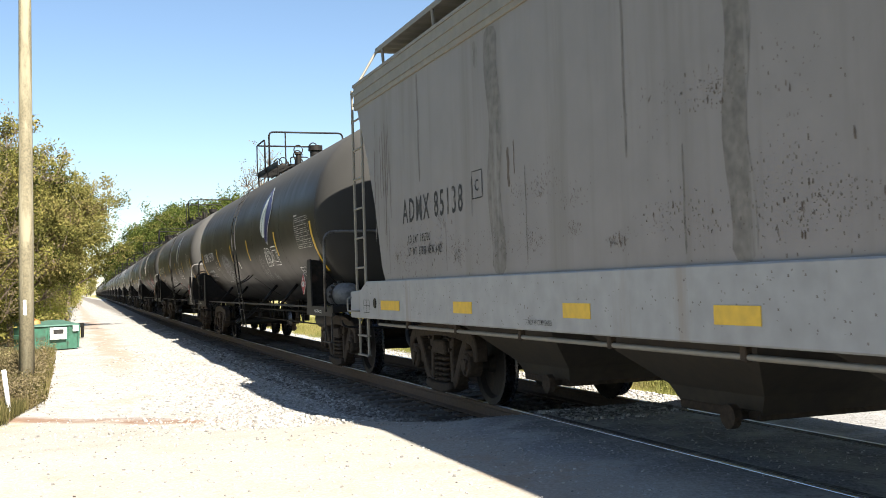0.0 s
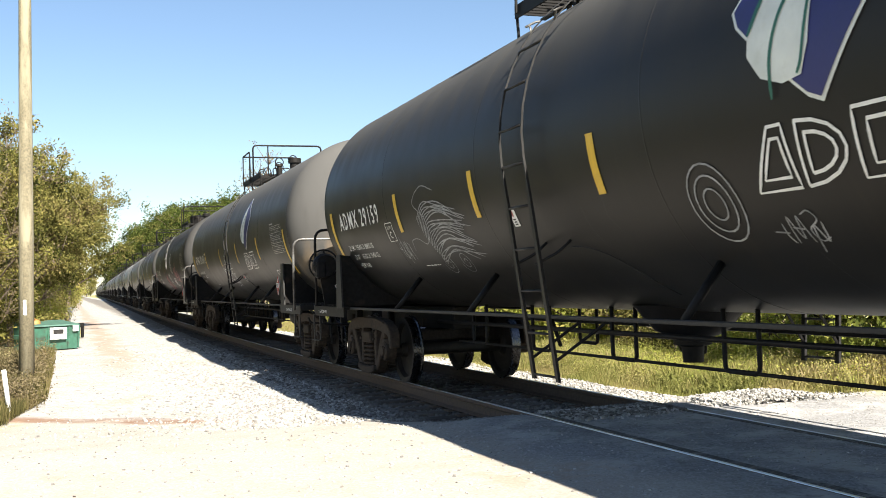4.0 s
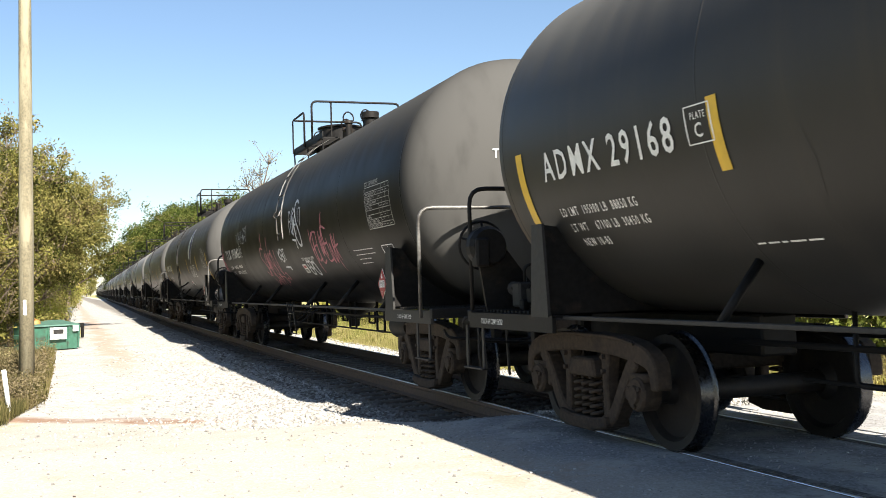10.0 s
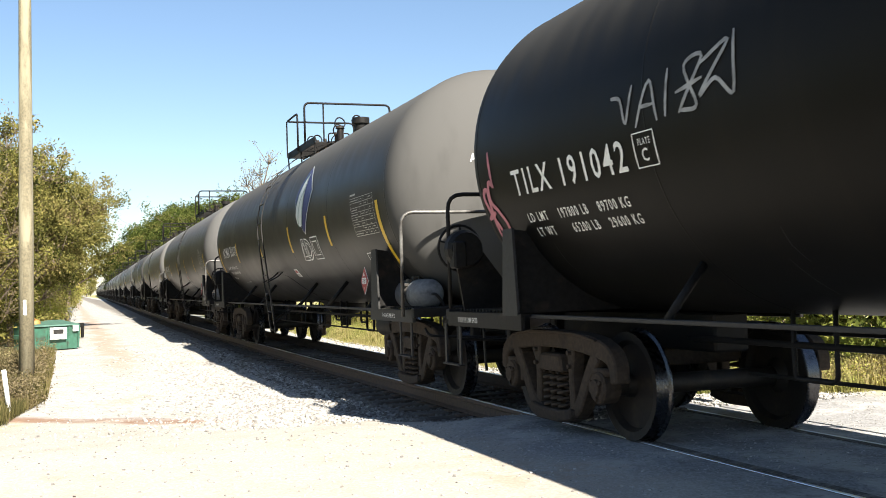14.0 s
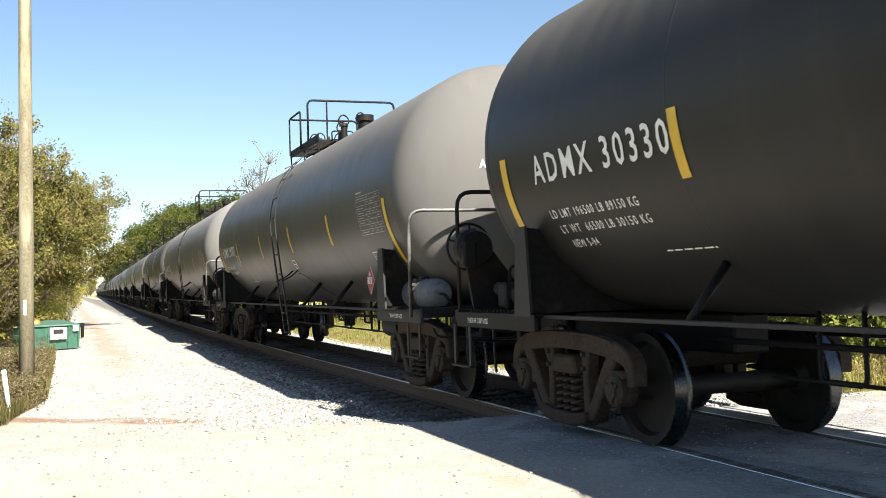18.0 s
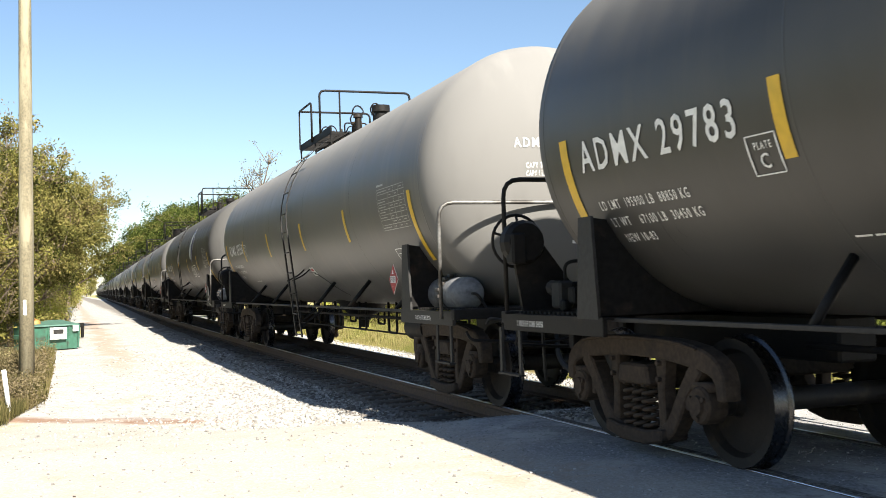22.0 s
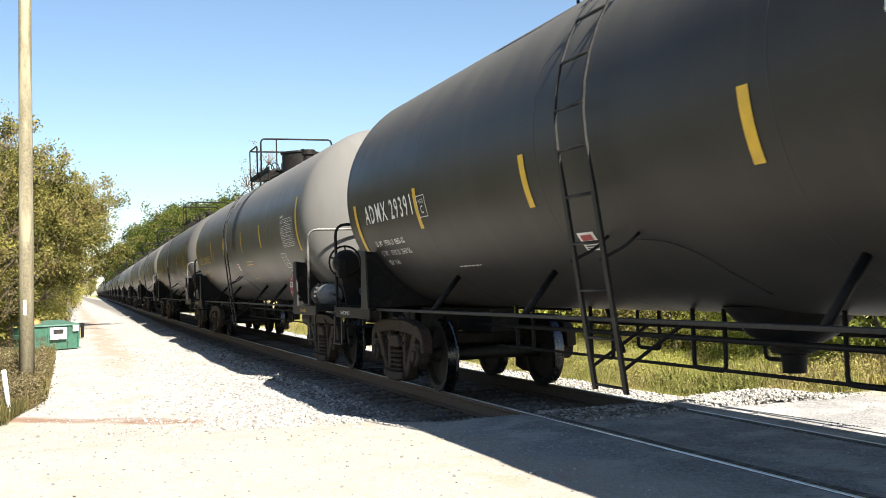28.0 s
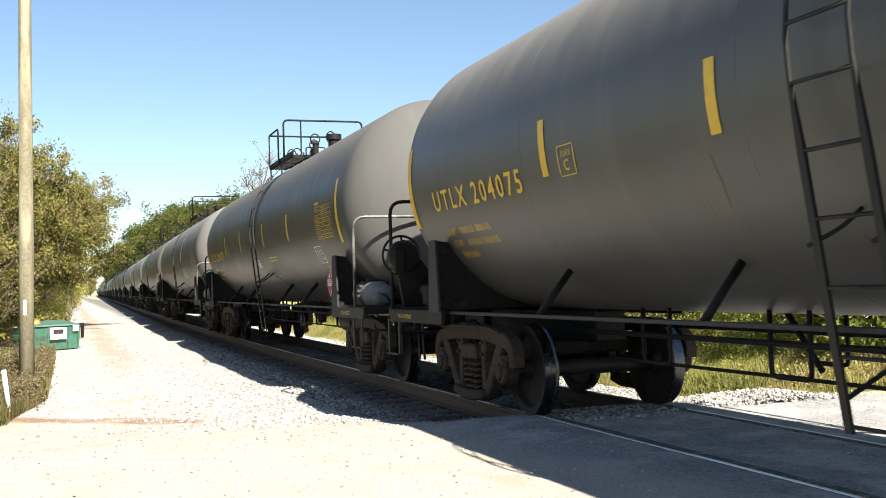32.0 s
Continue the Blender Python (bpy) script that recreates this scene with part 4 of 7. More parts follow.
def tank_car(style):
    """A stub-sill tank car; its front points to -y."""
    car = thing("tank_car", "black steel tank car on the track", "tank car", group="train of tank cars")
    shell = part("tank", SHELL, None, car)
    if not SHELL.materials:
        SHELL.materials.append(M["tank"])
    shell.material_slots[0].link = "OBJECT"
    shell.material_slots[0].material = M["tank"]
    for y in (-TL, -4.65, -1.55, 1.55, 4.65, TL):
        w = part("weld_seam", SEAM, "tank", shell)
        w.matrix_basis = pose(0, y, 0)
    for s in (-1, 1):
        ye = s * (8.62 if s < 0 else 8.72)          # end of the platform
        y = s * 7.08
        # cradle under the tank
        bm = bmesh.new()
        pts = [(-1.47, 1.08), (-1.50, 1.84)] + [(TR * 1.002 * math.sin(t), TZ - TR * 1.002 * math.cos(t)) for t in np.linspace(-1.05, 1.05, 17)] + [(1.50, 1.84), (1.47, 1.08)]
        lo = [bm.verts.new((x, y - 0.02, z)) for x, z in pts]
        hi = [bm.verts.new((x, y + 0.02, z)) for x, z in pts]
        bm.faces.new(lo), bm.faces.new(hi[::-1])
        for i in range(len(pts)):
            j = (i + 1) % len(pts)
            bm.faces.new((lo[i], hi[i], hi[j], lo[j]))
        bmesh.ops.recalc_face_normals(bm, faces=bm.faces[:])
        cradle = part("cradle", bm, "steel", car)
        for sx in (-1, 1):
            bm = bmesh.new()
            prism(bm, [(y - 0.17, 1.06), (y - 0.10, 1.84), (y + 0.10, 1.84), (y + 0.17, 1.06)], sx * 1.48, sx * 1.505)
            part("flange", bm, "frame_grey", cradle)
        # end platform
        deck = new("end_platform")
        deck.parent = car
        bm = bmesh.new()
        box(bm, -1.5, 1.5, ye - 0.05, ye + 0.05, 0.99, 1.10, 0.008)
        part("end_sill", bm, "steel", deck)
        for sx in (-1, 1):
            bm = bmesh.new()
            a, b2 = sorted((s * 6.85, ye))
            box(bm, sx * 1.48 - 0.02, sx * 1.48 + 0.02, a, b2, 0.93, 1.07, 0.006)
            box(bm, sx * 1.44 - 0.06, sx * 1.44 + 0.06, a, b2, 1.055, 1.075)
            part("side_sill", bm, "steel" if s > 0 else "frame_grey", deck)
        bm = bmesh.new()
        for k in range(16):
            q = s * 7.25 + s * k * 0.085
            box(bm, -1.42, 1.42, q - 0.02, q + 0.02, 1.08, 1.10)
        tagged(part("grating", bm, "steel", deck), kind="stuff")
        bm = bmesh.new()
        box(bm, -0.17, 0.17, min(s * 5.9, ye), max(s * 5.9, ye), 0.72, 1.05, 0.02)
        box(bm, -0.26, 0.26, min(ye, ye + s * 0.12), max(ye, ye + s * 0.12), 0.68, 1.06, 0.02)
        part("stub_sill", bm, "steel", car)
        bm = bmesh.new()
        box(bm, -0.08, 0.08, min(ye, s * 9.12), max(ye, s * 9.12), 0.80, 0.94, 0.02)
        prism(bm, [(s * 9.05, 0.74), (s * 9.05, 1.01), (s * 9.2, 1.03), (s * 9.32, 0.98), (s * 9.32, 0.76)], -0.15, 0.12, 0.03)
        part("coupler", bm, "cast", car, "rusty knuckle coupler")
        bm = bmesh.new()
        tube(bm, rounded([(-0.32, ye, 0.80), (-0.40, ye + s * 0.2, 0.5), (-0.28, s * 9.2, 0.34), (-0.16, s * 9.3, 0.46)], 0.2), 0.028, 8)
        part("air_hose", bm, "rubber", car, smooth=60)
        bm = bmesh.new()
        tube(bm, rounded([(-1.35, ye, 0.86), (-1.35, ye + s * 0.12, 0.78), (-0.5, ye + s * 0.16, 0.72), (0.2, ye + s * 0.12, 0.82)], 0.1), 0.016, 6)
        part("uncoupling_lever", bm, "steel", car, smooth=60)
        bm = bmesh.new()
        tube(bm, rounded([(-1.18, ye + s * 0.14, 0.94), (-1.18, ye + s * 0.2, 1.0), (-1.02, ye + s * 0.2, 0.98), (-1.02, ye + s * 0.18, 0.60), (-1.0, ye + s * 0.2, 0.42)], 0.06), 0.015, 6)
        part("lever_handle", bm, "frame_grey", car, smooth=60)
        for x in (-0.75, 0.45):
            bm = bmesh.new()
            box(bm, x - 0.05, x + 0.05, ye + s * 0.0, ye + s * 0.10, 0.72, 1.0, 0.01) if s > 0 else box(bm, x - 0.05, x + 0.05, ye - 0.10, ye, 0.72, 1.0, 0.01)
            part("lever_bracket", bm, "steel", car)
        # end handrail
        yr, zr = (-8.46, 2.22) if s < 0 else (8.70, 2.30)
        bm = bmesh.new()
        xr = 1.56 if s < 0 else 1.47
        tube(bm, rounded([(-xr, yr, 1.0), (-xr, yr, zr), (xr, yr, zr), (xr, yr, 1.0)], 0.17), 0.022, 8)
        rail = part("end_handrail", bm, "ladder" if s < 0 else "steel", car, smooth=60)
        if s > 0:
            bm = bmesh.new()
            lathe(bm, [(8.50, 0.0), (8.50, 0.17), (8.56, 0.20), (8.66, 0.20), (8.70, 0.14), (8.70, 0.0)], 16, "y", (-1.34, 0, 1.72))
            box(bm, -1.50, -1.36, 8.46, 8.62, 1.52, 1.80, 0.02)
            bar = [(-1.44, 1.62), (-1.22, 1.80), (-0.75, 1.18), (-0.75, 1.10), (-1.36, 1.10)]
            lo = [bm.verts.new((x, 8.58, z)) for x, z in bar]
            hi = [bm.verts.new((x, 8.62, z)) for x, z in bar]
            bm.faces.new(lo), bm.faces.new(hi[::-1])
            for i in range(5):
                j = (i + 1) % 5
                bm.faces.new((lo[i], hi[i], hi[j], lo[j]))
            brake = part("hand_brake", bm, "steel", car, "black hand brake housing on its bracket")
            bm = bmesh.new()
            tube(bm, [(-1.31 + 0.24 * math.cos(2 * math.pi * k / 24), 8.80, 1.74 + 0.24 * math.sin(2 * math.pi * k / 24)) for k in range(24)], 0.015, 6, closed=True)
            for k in range(5):
                t = 2 * math.pi * k / 5 + 0.3
                tube(bm, [(-1.31, 8.72, 1.74), (-1.31 + 0.24 * math.cos(t), 8.80, 1.74 + 0.24 * math.sin(t))], 0.013, 5)
            part("brake_wheel", bm, "steel", brake, "spoked hand brake wheel", smooth=60)
        for sx in (-1, 1):
            yc = -8.33 if s < 0 else 8.6
            bm = bmesh.new()
            for k in (-0.5, 0.5):
                box(bm, sx * 1.49 - 0.008, sx * 1.49 + 0.008, yc + k * 0.42 - 0.025, yc + k * 0.42 + 0.025, 0.53, 0.95)
            box(bm, sx * 1.49 - 0.035, sx * 1.49 + 0.035, yc - 0.235, yc + 0.235, 0.53, 0.545)
            part("stirrup_step", bm, "frame_grey", car)
        add_truck(car, s * 7.15)
    # side rails with their struts
    for sx in (-1, 1):
        bm = bmesh.new()
        box(bm, sx * 1.38 - 0.022, sx * 1.38 + 0.022, -6.85, 6.9, 1.04, 1.073, 0.005)
        rail = part("side_rail", bm, "frame_grey", car, "long grey running rail")
        for y in (-6.2, -3.85, -1.7, 2.25, 4.75):
            bm = bmesh.new()
            tube(bm, [(sx * 1.37, y - 0.05, 1.06), (sx * 1.0, y, 1.47)], 0.031, 6)
            part("strut", bm, "steel", rail, smooth=60)
    ladder(car, -1, (1.2, 2.2) if style == "gap" else None)
    ladder(car, 1)
    # brake gear and pipes under the tank
    for x, z, r in ((-0.35, 0.85, 0.026), (0.62, 0.86, 0.022)):
        bm = bmesh.new()
        tube(bm, [(x, -6.0, z), (x, 6.0, z)], r, 6)
        part("brake_pipe", bm, "steel", car, smooth=60)
    for x, zt, ys in ((-0.35, 1.12, (-4.55, -2.75, -0.95, 0.85, 2.65, 4.45)), (0.62, 1.2, (-3.4, 1.2, 3.4))):
        for y in ys:
            bm = bmesh.new()
            tube(bm, rounded([(x, y - 0.22, zt), (x, y - 0.22, 0.61), (x, y + 0.22, 0.61), (x, y + 0.22, zt)], 0.05, 2), 0.021, 6)
            part("hanger", bm, "steel", car, smooth=60)
    bm = bmesh.new()
    tube(bm, [(-0.35, -5.3, 0.61), (-0.35, 5.2, 0.61)], 0.016, 6)
    part("brake_rod", bm, "steel", car, smooth=60)
    for y, q in ((-3.6, 0.5), (3.0, -0.5)):
        bm = bmesh.new()
        tube(bm, [(-0.1, y, 1.08), (-0.2, y + q, 0.66)], 0.024, 6)
        part("brake_lever", bm, "steel", car, smooth=60)
    bm = bmesh.new()
    lathe(bm, [(0.60, 0.0), (0.60, 0.09), (0.74, 0.10), (0.76, 0.17), (0.82, 0.17), (0.84, 0.24), (0.90, 0.34), (1.12, 0.52), (1.12, 0.0)], 24, "z", (0, 0.25, 0))
    part("bottom_outlet", bm, "steel", car, "bottom outlet valve under the tank", smooth=35)
    bm = bmesh.new()
    lathe(bm, [(-6.35, 0.0), (-6.35, 0.15), (-6.25, 0.17), (-5.75, 0.17), (-5.7, 0.1), (-5.4, 0.04), (-5.4, 0.0)], 16, "y", (-0.95, 0, 0.82))
    part("brake_cylinder", bm, "steel", car, smooth=35)
    if style != "gap":
        # air reservoir on the front platform
        bm = bmesh.new()
        lathe(bm, [(-8.06, 0.0), (-8.05, 0.10), (-8.0, 0.165), (-7.93, 0.188), (-7.05, 0.188), (-6.97, 0.18), (-6.91, 0.10), (-6.90, 0.0)], 24, "y", (-1.05, 0, 1.25))
        res = part("air_reservoir", bm, "reservoir", car, "grey cylindrical air reservoir with strap", smooth=40)
        bm = bmesh.new()
        lathe(bm, [(-7.56, 0.188), (-7.56, 0.2), (-7.50, 0.2), (-7.50, 0.188)], 24, "y", (-1.05, 0, 1.25))
        part("strap", bm, "ladder", res)
        bm = bmesh.new()
        lathe(bm, [(-7.08, 0.187), (-7.08, 0.2), (-7.03, 0.2), (-7.03, 0.187)], 24, "y", (-1.05, 0, 1.25))
        part("strap", bm, "steel", res)
        bm = bmesh.new()
        tube(bm, rounded([(-1.05, -8.05, 1.25), (-1.05, -8.2, 1.25), (-0.9, -8.22, 1.02), (-0.5, -8.2, 0.9)], 0.08), 0.018, 6)
        part("reservoir_pipe", bm, "steel", res, smooth=60)
        for q in range(7):
            t = math.pi * (0.35 + q / 7 * 0.8)
            bm = bmesh.new()
            box(bm, -0.03, 0.03, -0.045, 0.045, -0.02, 0.02, 0.006)
            part("lug", bm, "ladder", res).matrix_basis = Matrix.Translation((-1.05 + 0.21 * math.cos(t), -7.53, 1.25 + 0.21 * math.sin(t)))
        # control valve on the rear platform
        bm = bmesh.new()
        box(bm, -1.22, -1.08, 8.12, 8.30, 1.12, 1.36, 0.02)
        lathe(bm, [(8.30, 0.0), (8.30, 0.07), (8.40, 0.07), (8.42, 0.05), (8.42, 0.0)], 10, "y", (-1.15, 0, 1.30))
        valve = part("control_valve", bm, "frame_grey", car, "dusty brake control valve")
        for x, y, z, q in ((-1.13, 7.98, 1.22, 0.06), (-1.02, 8.2, 1.25, 0.07), (-1.2, 8.05, 1.14, 0.04), (-0.95, 8.02, 1.2, 0.05)):
            bm = bmesh.new()
            box(bm, x - q, x + q, y - q, y + q, z - q, z + q * 1.4, 0.015)
            part("valve_body", bm, "steel", valve)
        for y in (7.9, 8.22):
            bm = bmesh.new()
            tube(bm, rounded([(-1.1, y, 1.2), (-1.12, y, 1.52), (-0.7, y - 0.1, 1.56), (-0.55, y - 0.1, 1.1)], 0.08), 0.016, 6)
            part("pipe", bm, "steel", valve, smooth=60)
    top_works(car, "bonnet" if style == "gap" else "open")
    return car


M["faded_white"] = material("faded_white_stencil_paint", (0.42, 0.41, 0.385), 0.7, grain=12, amount=0.3, bump=0)
M["black"] = material("black_stencil_paint", (0.02, 0.02, 0.02), 0.6, grain=14, amount=0.12, bump=0)
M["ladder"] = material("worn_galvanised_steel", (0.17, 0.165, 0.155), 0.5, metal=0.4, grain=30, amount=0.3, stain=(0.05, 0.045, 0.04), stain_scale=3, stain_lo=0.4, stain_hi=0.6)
M["reservoir"] = material("chalky_grey_tank_paint", (0.14, 0.14, 0.143), 0.6, grain=20, amount=0.3, bump=0.1, stain=(0.03, 0.028, 0.025), stain_scale=3, stain_lo=0.5, stain_hi=0.7)
M["dark_ladder"] = material("dark_ladder_steel", (0.017, 0.016, 0.015), 0.5, spec=0.2, grain=30, amount=0.3, stain=(0.05, 0.047, 0.044), stain_scale=3, stain_lo=0.6, stain_hi=0.8)
M["frame_grey"] = material("dusty_grey_black_steel", (0.028, 0.027, 0.026), 0.55, spec=0.2, grain=20, amount=0.3, stain=(0.03, 0.026, 0.022), stain_scale=3)
M["spill"] = material("black_spill_residue", (0.012, 0.012, 0.012), 0.5, grain=10, amount=0.3, bump=0)
M["blue"] = material("blue_decal", (0.02, 0.022, 0.12), 0.5, grain=8, amount=0.1, bump=0)
M["leaf_white"] = material("white_decal", (0.66, 0.68, 0.64), 0.5, grain=4, amount=0.1, bump=0, stain=(0.5, 0.52, 0.46), stain_scale=3)
M["leaf_green"] = material("green_decal", (0.02, 0.12, 0.08), 0.5, grain=8, amount=0.1, bump=0)
M["pink"] = material("pink_spray_paint", (0.42, 0.15, 0.18), 0.7, grain=6, amount=0.3, bump=0)
M["spray"] = material("white_spray_paint", (0.55, 0.56, 0.58), 0.7, grain=6, amount=0.3, bump=0)
M["chalk"] = material("thin_grey_marker", (0.27, 0.275, 0.28), 0.8, grain=9, amount=0.4, bump=0)

CENTRES = [-44.75, -26.3, -7.8, 10.72, 29.22, 47.9, 66.65, 85.3]
while len(CENTRES) < 38:
    CENTRES.append(CENTRES[-1] + 18.6)
BASES = {"open": tank_car("open"), "gap": tank_car("gap")}
USED = set()
FAR_DROP = ("rung", "spring", "bearing", "hanger", "brake_rod", "brake_lever", "brake_valve", "eyebolt", "lug", "hand_wheel", "valve", "valve_body", "fitting_pipe", "brake_beam", "lever_handle", "lever_bracket",
            "air_hose", "lid_handle", "pipe", "brace", "standoff", "grip_loop", "stirrup_step", "grating", "support", "strap", "reservoir_pipe", "uncoupling_lever", "brake_pipe")
BASES["far"] = copy_thing(BASES["open"], Matrix.Identity(4))
for o in [o for o in BASES["far"].children_recursive if o.name.split(".")[0] in FAR_DROP]:
    bpy.data.objects.remove(o)
LADDER_Y = [0.42, -0.54, -0.73, 0.67, -0.48, -0.5, 0.68, 0.72]
CARS = []
NOTES = ["black steel tank car with a blue leaf emblem and graffiti", "black tank car with leaf emblem and white graffiti, rust-stained end", "deep black tank car covered in pink and white graffiti",
         "weathered grey-black tank car with a faded leaf emblem", "black tank car with white stencils and yellow stripes", "grey-black tank car with white stencils and yellow stripes",
         "grey-black tank car with a blue leaf emblem", "grey-black tank car with yellow stencilled lettering", "black tank car with small yellow stencils"]
for i, y in enumerate(CENTRES):
    style = "gap" if i == 2 else "open" if i < 12 else "far"
    if style in USED:
        c = copy_thing(BASES[style], on_track(y))
    else:
        USED.add(style)
        c = BASES[style]
    if i == 1:
        for o in [o for o in c.children if o.name.startswith("air_reservoir")]:
            for q in (*o.children, o):
                bpy.data.objects.remove(q)
    coat = COATS[i % len(COATS)]
    for o in c.children:
        if o.name.split(".")[0] == "tank":
            o.material_slots[0].material = coat
            for q in o.children:
                q.material_slots[0].link = "OBJECT"
                q.material_slots[0].material = coat
    if i == 7:
        for o in [o for o in BASES["gap"].children if o.name.startswith("valve_bonnet")]:
            part("valve_bonnet", o.data, None, c, "dark cylindrical valve housing").location.y = -1.7
        for o in c.children:
            if o.name.startswith("relief_valve"):
                o.location.y = -0.4
    if i < len(NOTES):
        c["label"] = NOTES[i]
    for o in c.children:
        if o.name.split(".")[0] == "ladder":
            o.location.y = LADDER_Y[i] if i < len(LADDER_Y) else -0.48
    CARS.append((c, y))


# ---- what is painted on the cars ----
def stripes(car, lo=-0.59, hi=-0.12, ys=(-4.3, -1.35, 1.54, 4.48), front=(-7.33, -1.0, -0.12), rear=(7.36, -0.9, -0.12)):
    for y in ys:
        patch(car, "reflector", y - 0.055, y + 0.055, lo, hi, "yellow", "yellow reflective strip")
    for y, a, b in (front, rear):
        patch(car, "reflector", y - 0.06, y + 0.06, a, b, "yellow", "long yellow reflective strip", n=10)


def numbers(car, mark, mat="white", y=6.93, a=-0.40, h=0.235, w=1.97, loads=("LD LMT  195900 LB  88850 KG", "LT WT    67100 LB  30450 KG", "NEW 10-83"), hx=-0.60, hz=2.80, lw=1.2, lh=0.075):
    lettering(car, mark, lambda u, v: on_tank(y - u, a + v), h, mat, w, "reporting_mark")
    for k, line in enumerate(loads):
        lettering(car, line, lambda u, v: on_tank(y - 0.08 - 0.06 * k - u, -0.72 - 0.145 * k + v), lh, mat, lw if k < 2 else 0.42, "load_data")
    lettering(car, mark, lambda u, v: on_head(hx + u, hz + v), 0.105, mat, 0.80, "end_mark")
    for k, line in enumerate(("CAPY 30082 GALS", "CAPY 113873 LITERS")):
        lettering(car, line, lambda u, v: on_head(hx + 0.12 + u, hz - 0.23 - 0.09 * k + v), 0.06, mat, 0.46, "capacity")
    bm = bmesh.new()
    for k in range(4):
        z = 1.98 - k * 0.07
        f = [bm.verts.new(on_head(x, zz)) for x, zz in ((0.05, z), (0.05 + 0.22 + 0.05 * (k % 2), z), (0.05 + 0.22 + 0.05 * (k % 2), z + 0.035), (0.05, z + 0.035))]
        bm.faces.new(f)
    part("end_stencil", bm, mat, car)
    lettering(car, "7 INCH HF COMP SHOES", lambda u, v: Vector((-1.505, -7.42 - u, 0.975 + v)), 0.05, mat, 0.52, "shoe_stencil")
    lettering(car, "7 INCH HF COMP SHOES", lambda u, v: Vector((-1.505, 8.40 - u, 0.975 + v)), 0.05, mat, 0.52, "shoe_stencil")


def words(parent, y, a, length, height, mat, seed, slope=0.0):
    """A line of small stencilled words as plain bars, from y towards the front."""
    rw, bm, u = random.Random(seed), bmesh.new(), 0.0
    while u < length:
        w = min(rw.uniform(0.05, 0.14), length - u)
        ribbon(bm, [(y - u, a + slope * u), (y - u - w, a + slope * (u + w))], height, on_tank)
        u += w + 0.026
    return tagged(part("writing_bar", bm, mat, parent), kind="stuff")


def plate_c(car, y=4.82, a=-0.44, mat="white"):
    bm = bmesh.new()
    for k in (0, 1):
        ribbon(bm, [(y, a - 0.24 * k), (y - 0.27, a - 0.24 * k)], 0.016, on_tank)
        ribbon(bm, [(y - 0.27 * k, a), (y - 0.27 * k, a - 0.24)], 0.016, on_tank)
    box_ = part("plate_box", bm, mat, car)
    lettering(box_, "PLATE", lambda u, v: on_tank(y - 0.06 - u, a - 0.085 + v), 0.045, mat, 0.16, "word")
    lettering(box_, "C", lambda u, v: on_tank(y - 0.085 - u, a - 0.2 + v), 0.09, mat, None, "letter")


def danger_sign(car, y=-0.82, a=-0.72, w=0.28):
    s = patch(car, "danger_sign", y, y - w, a - 0.18, a, "white", "small white and red warning sign")
    patch(s, "red_band", y - 0.045, y - w + 0.045, a - 0.078, a - 0.022, "red", out=0.010)
    for k in range(3):
        patch(s, "writing_bar", y - 0.03, y - w + 0.03, a - 0.115 - 0.024 * k, a - 0.102 - 0.024 * k, "black", out=0.010, n=1)


def spill(car, y0, y1, low, seed):
    """Black product spilled from the crown down the flank."""
    rnd = random.Random(seed)
    bm = bmesh.new()
    for k in range(14):
        y = rnd.uniform(y0, y1)
        lo = low + rnd.random() ** 2 * 0.8
        ribbon(bm, [(y + 0.02 * math.sin(3 * q + k), 1.7 + (lo - 1.7) * q / 14) for q in range(15)], rnd.uniform(0.02, 0.07), lambda p, q: on_tank(p, q, 0.004 + 0.0003 * k))
    tagged(part("spill_stain", bm, "spill", car, "black spill streaks running down from the crown"), kind="stuff")


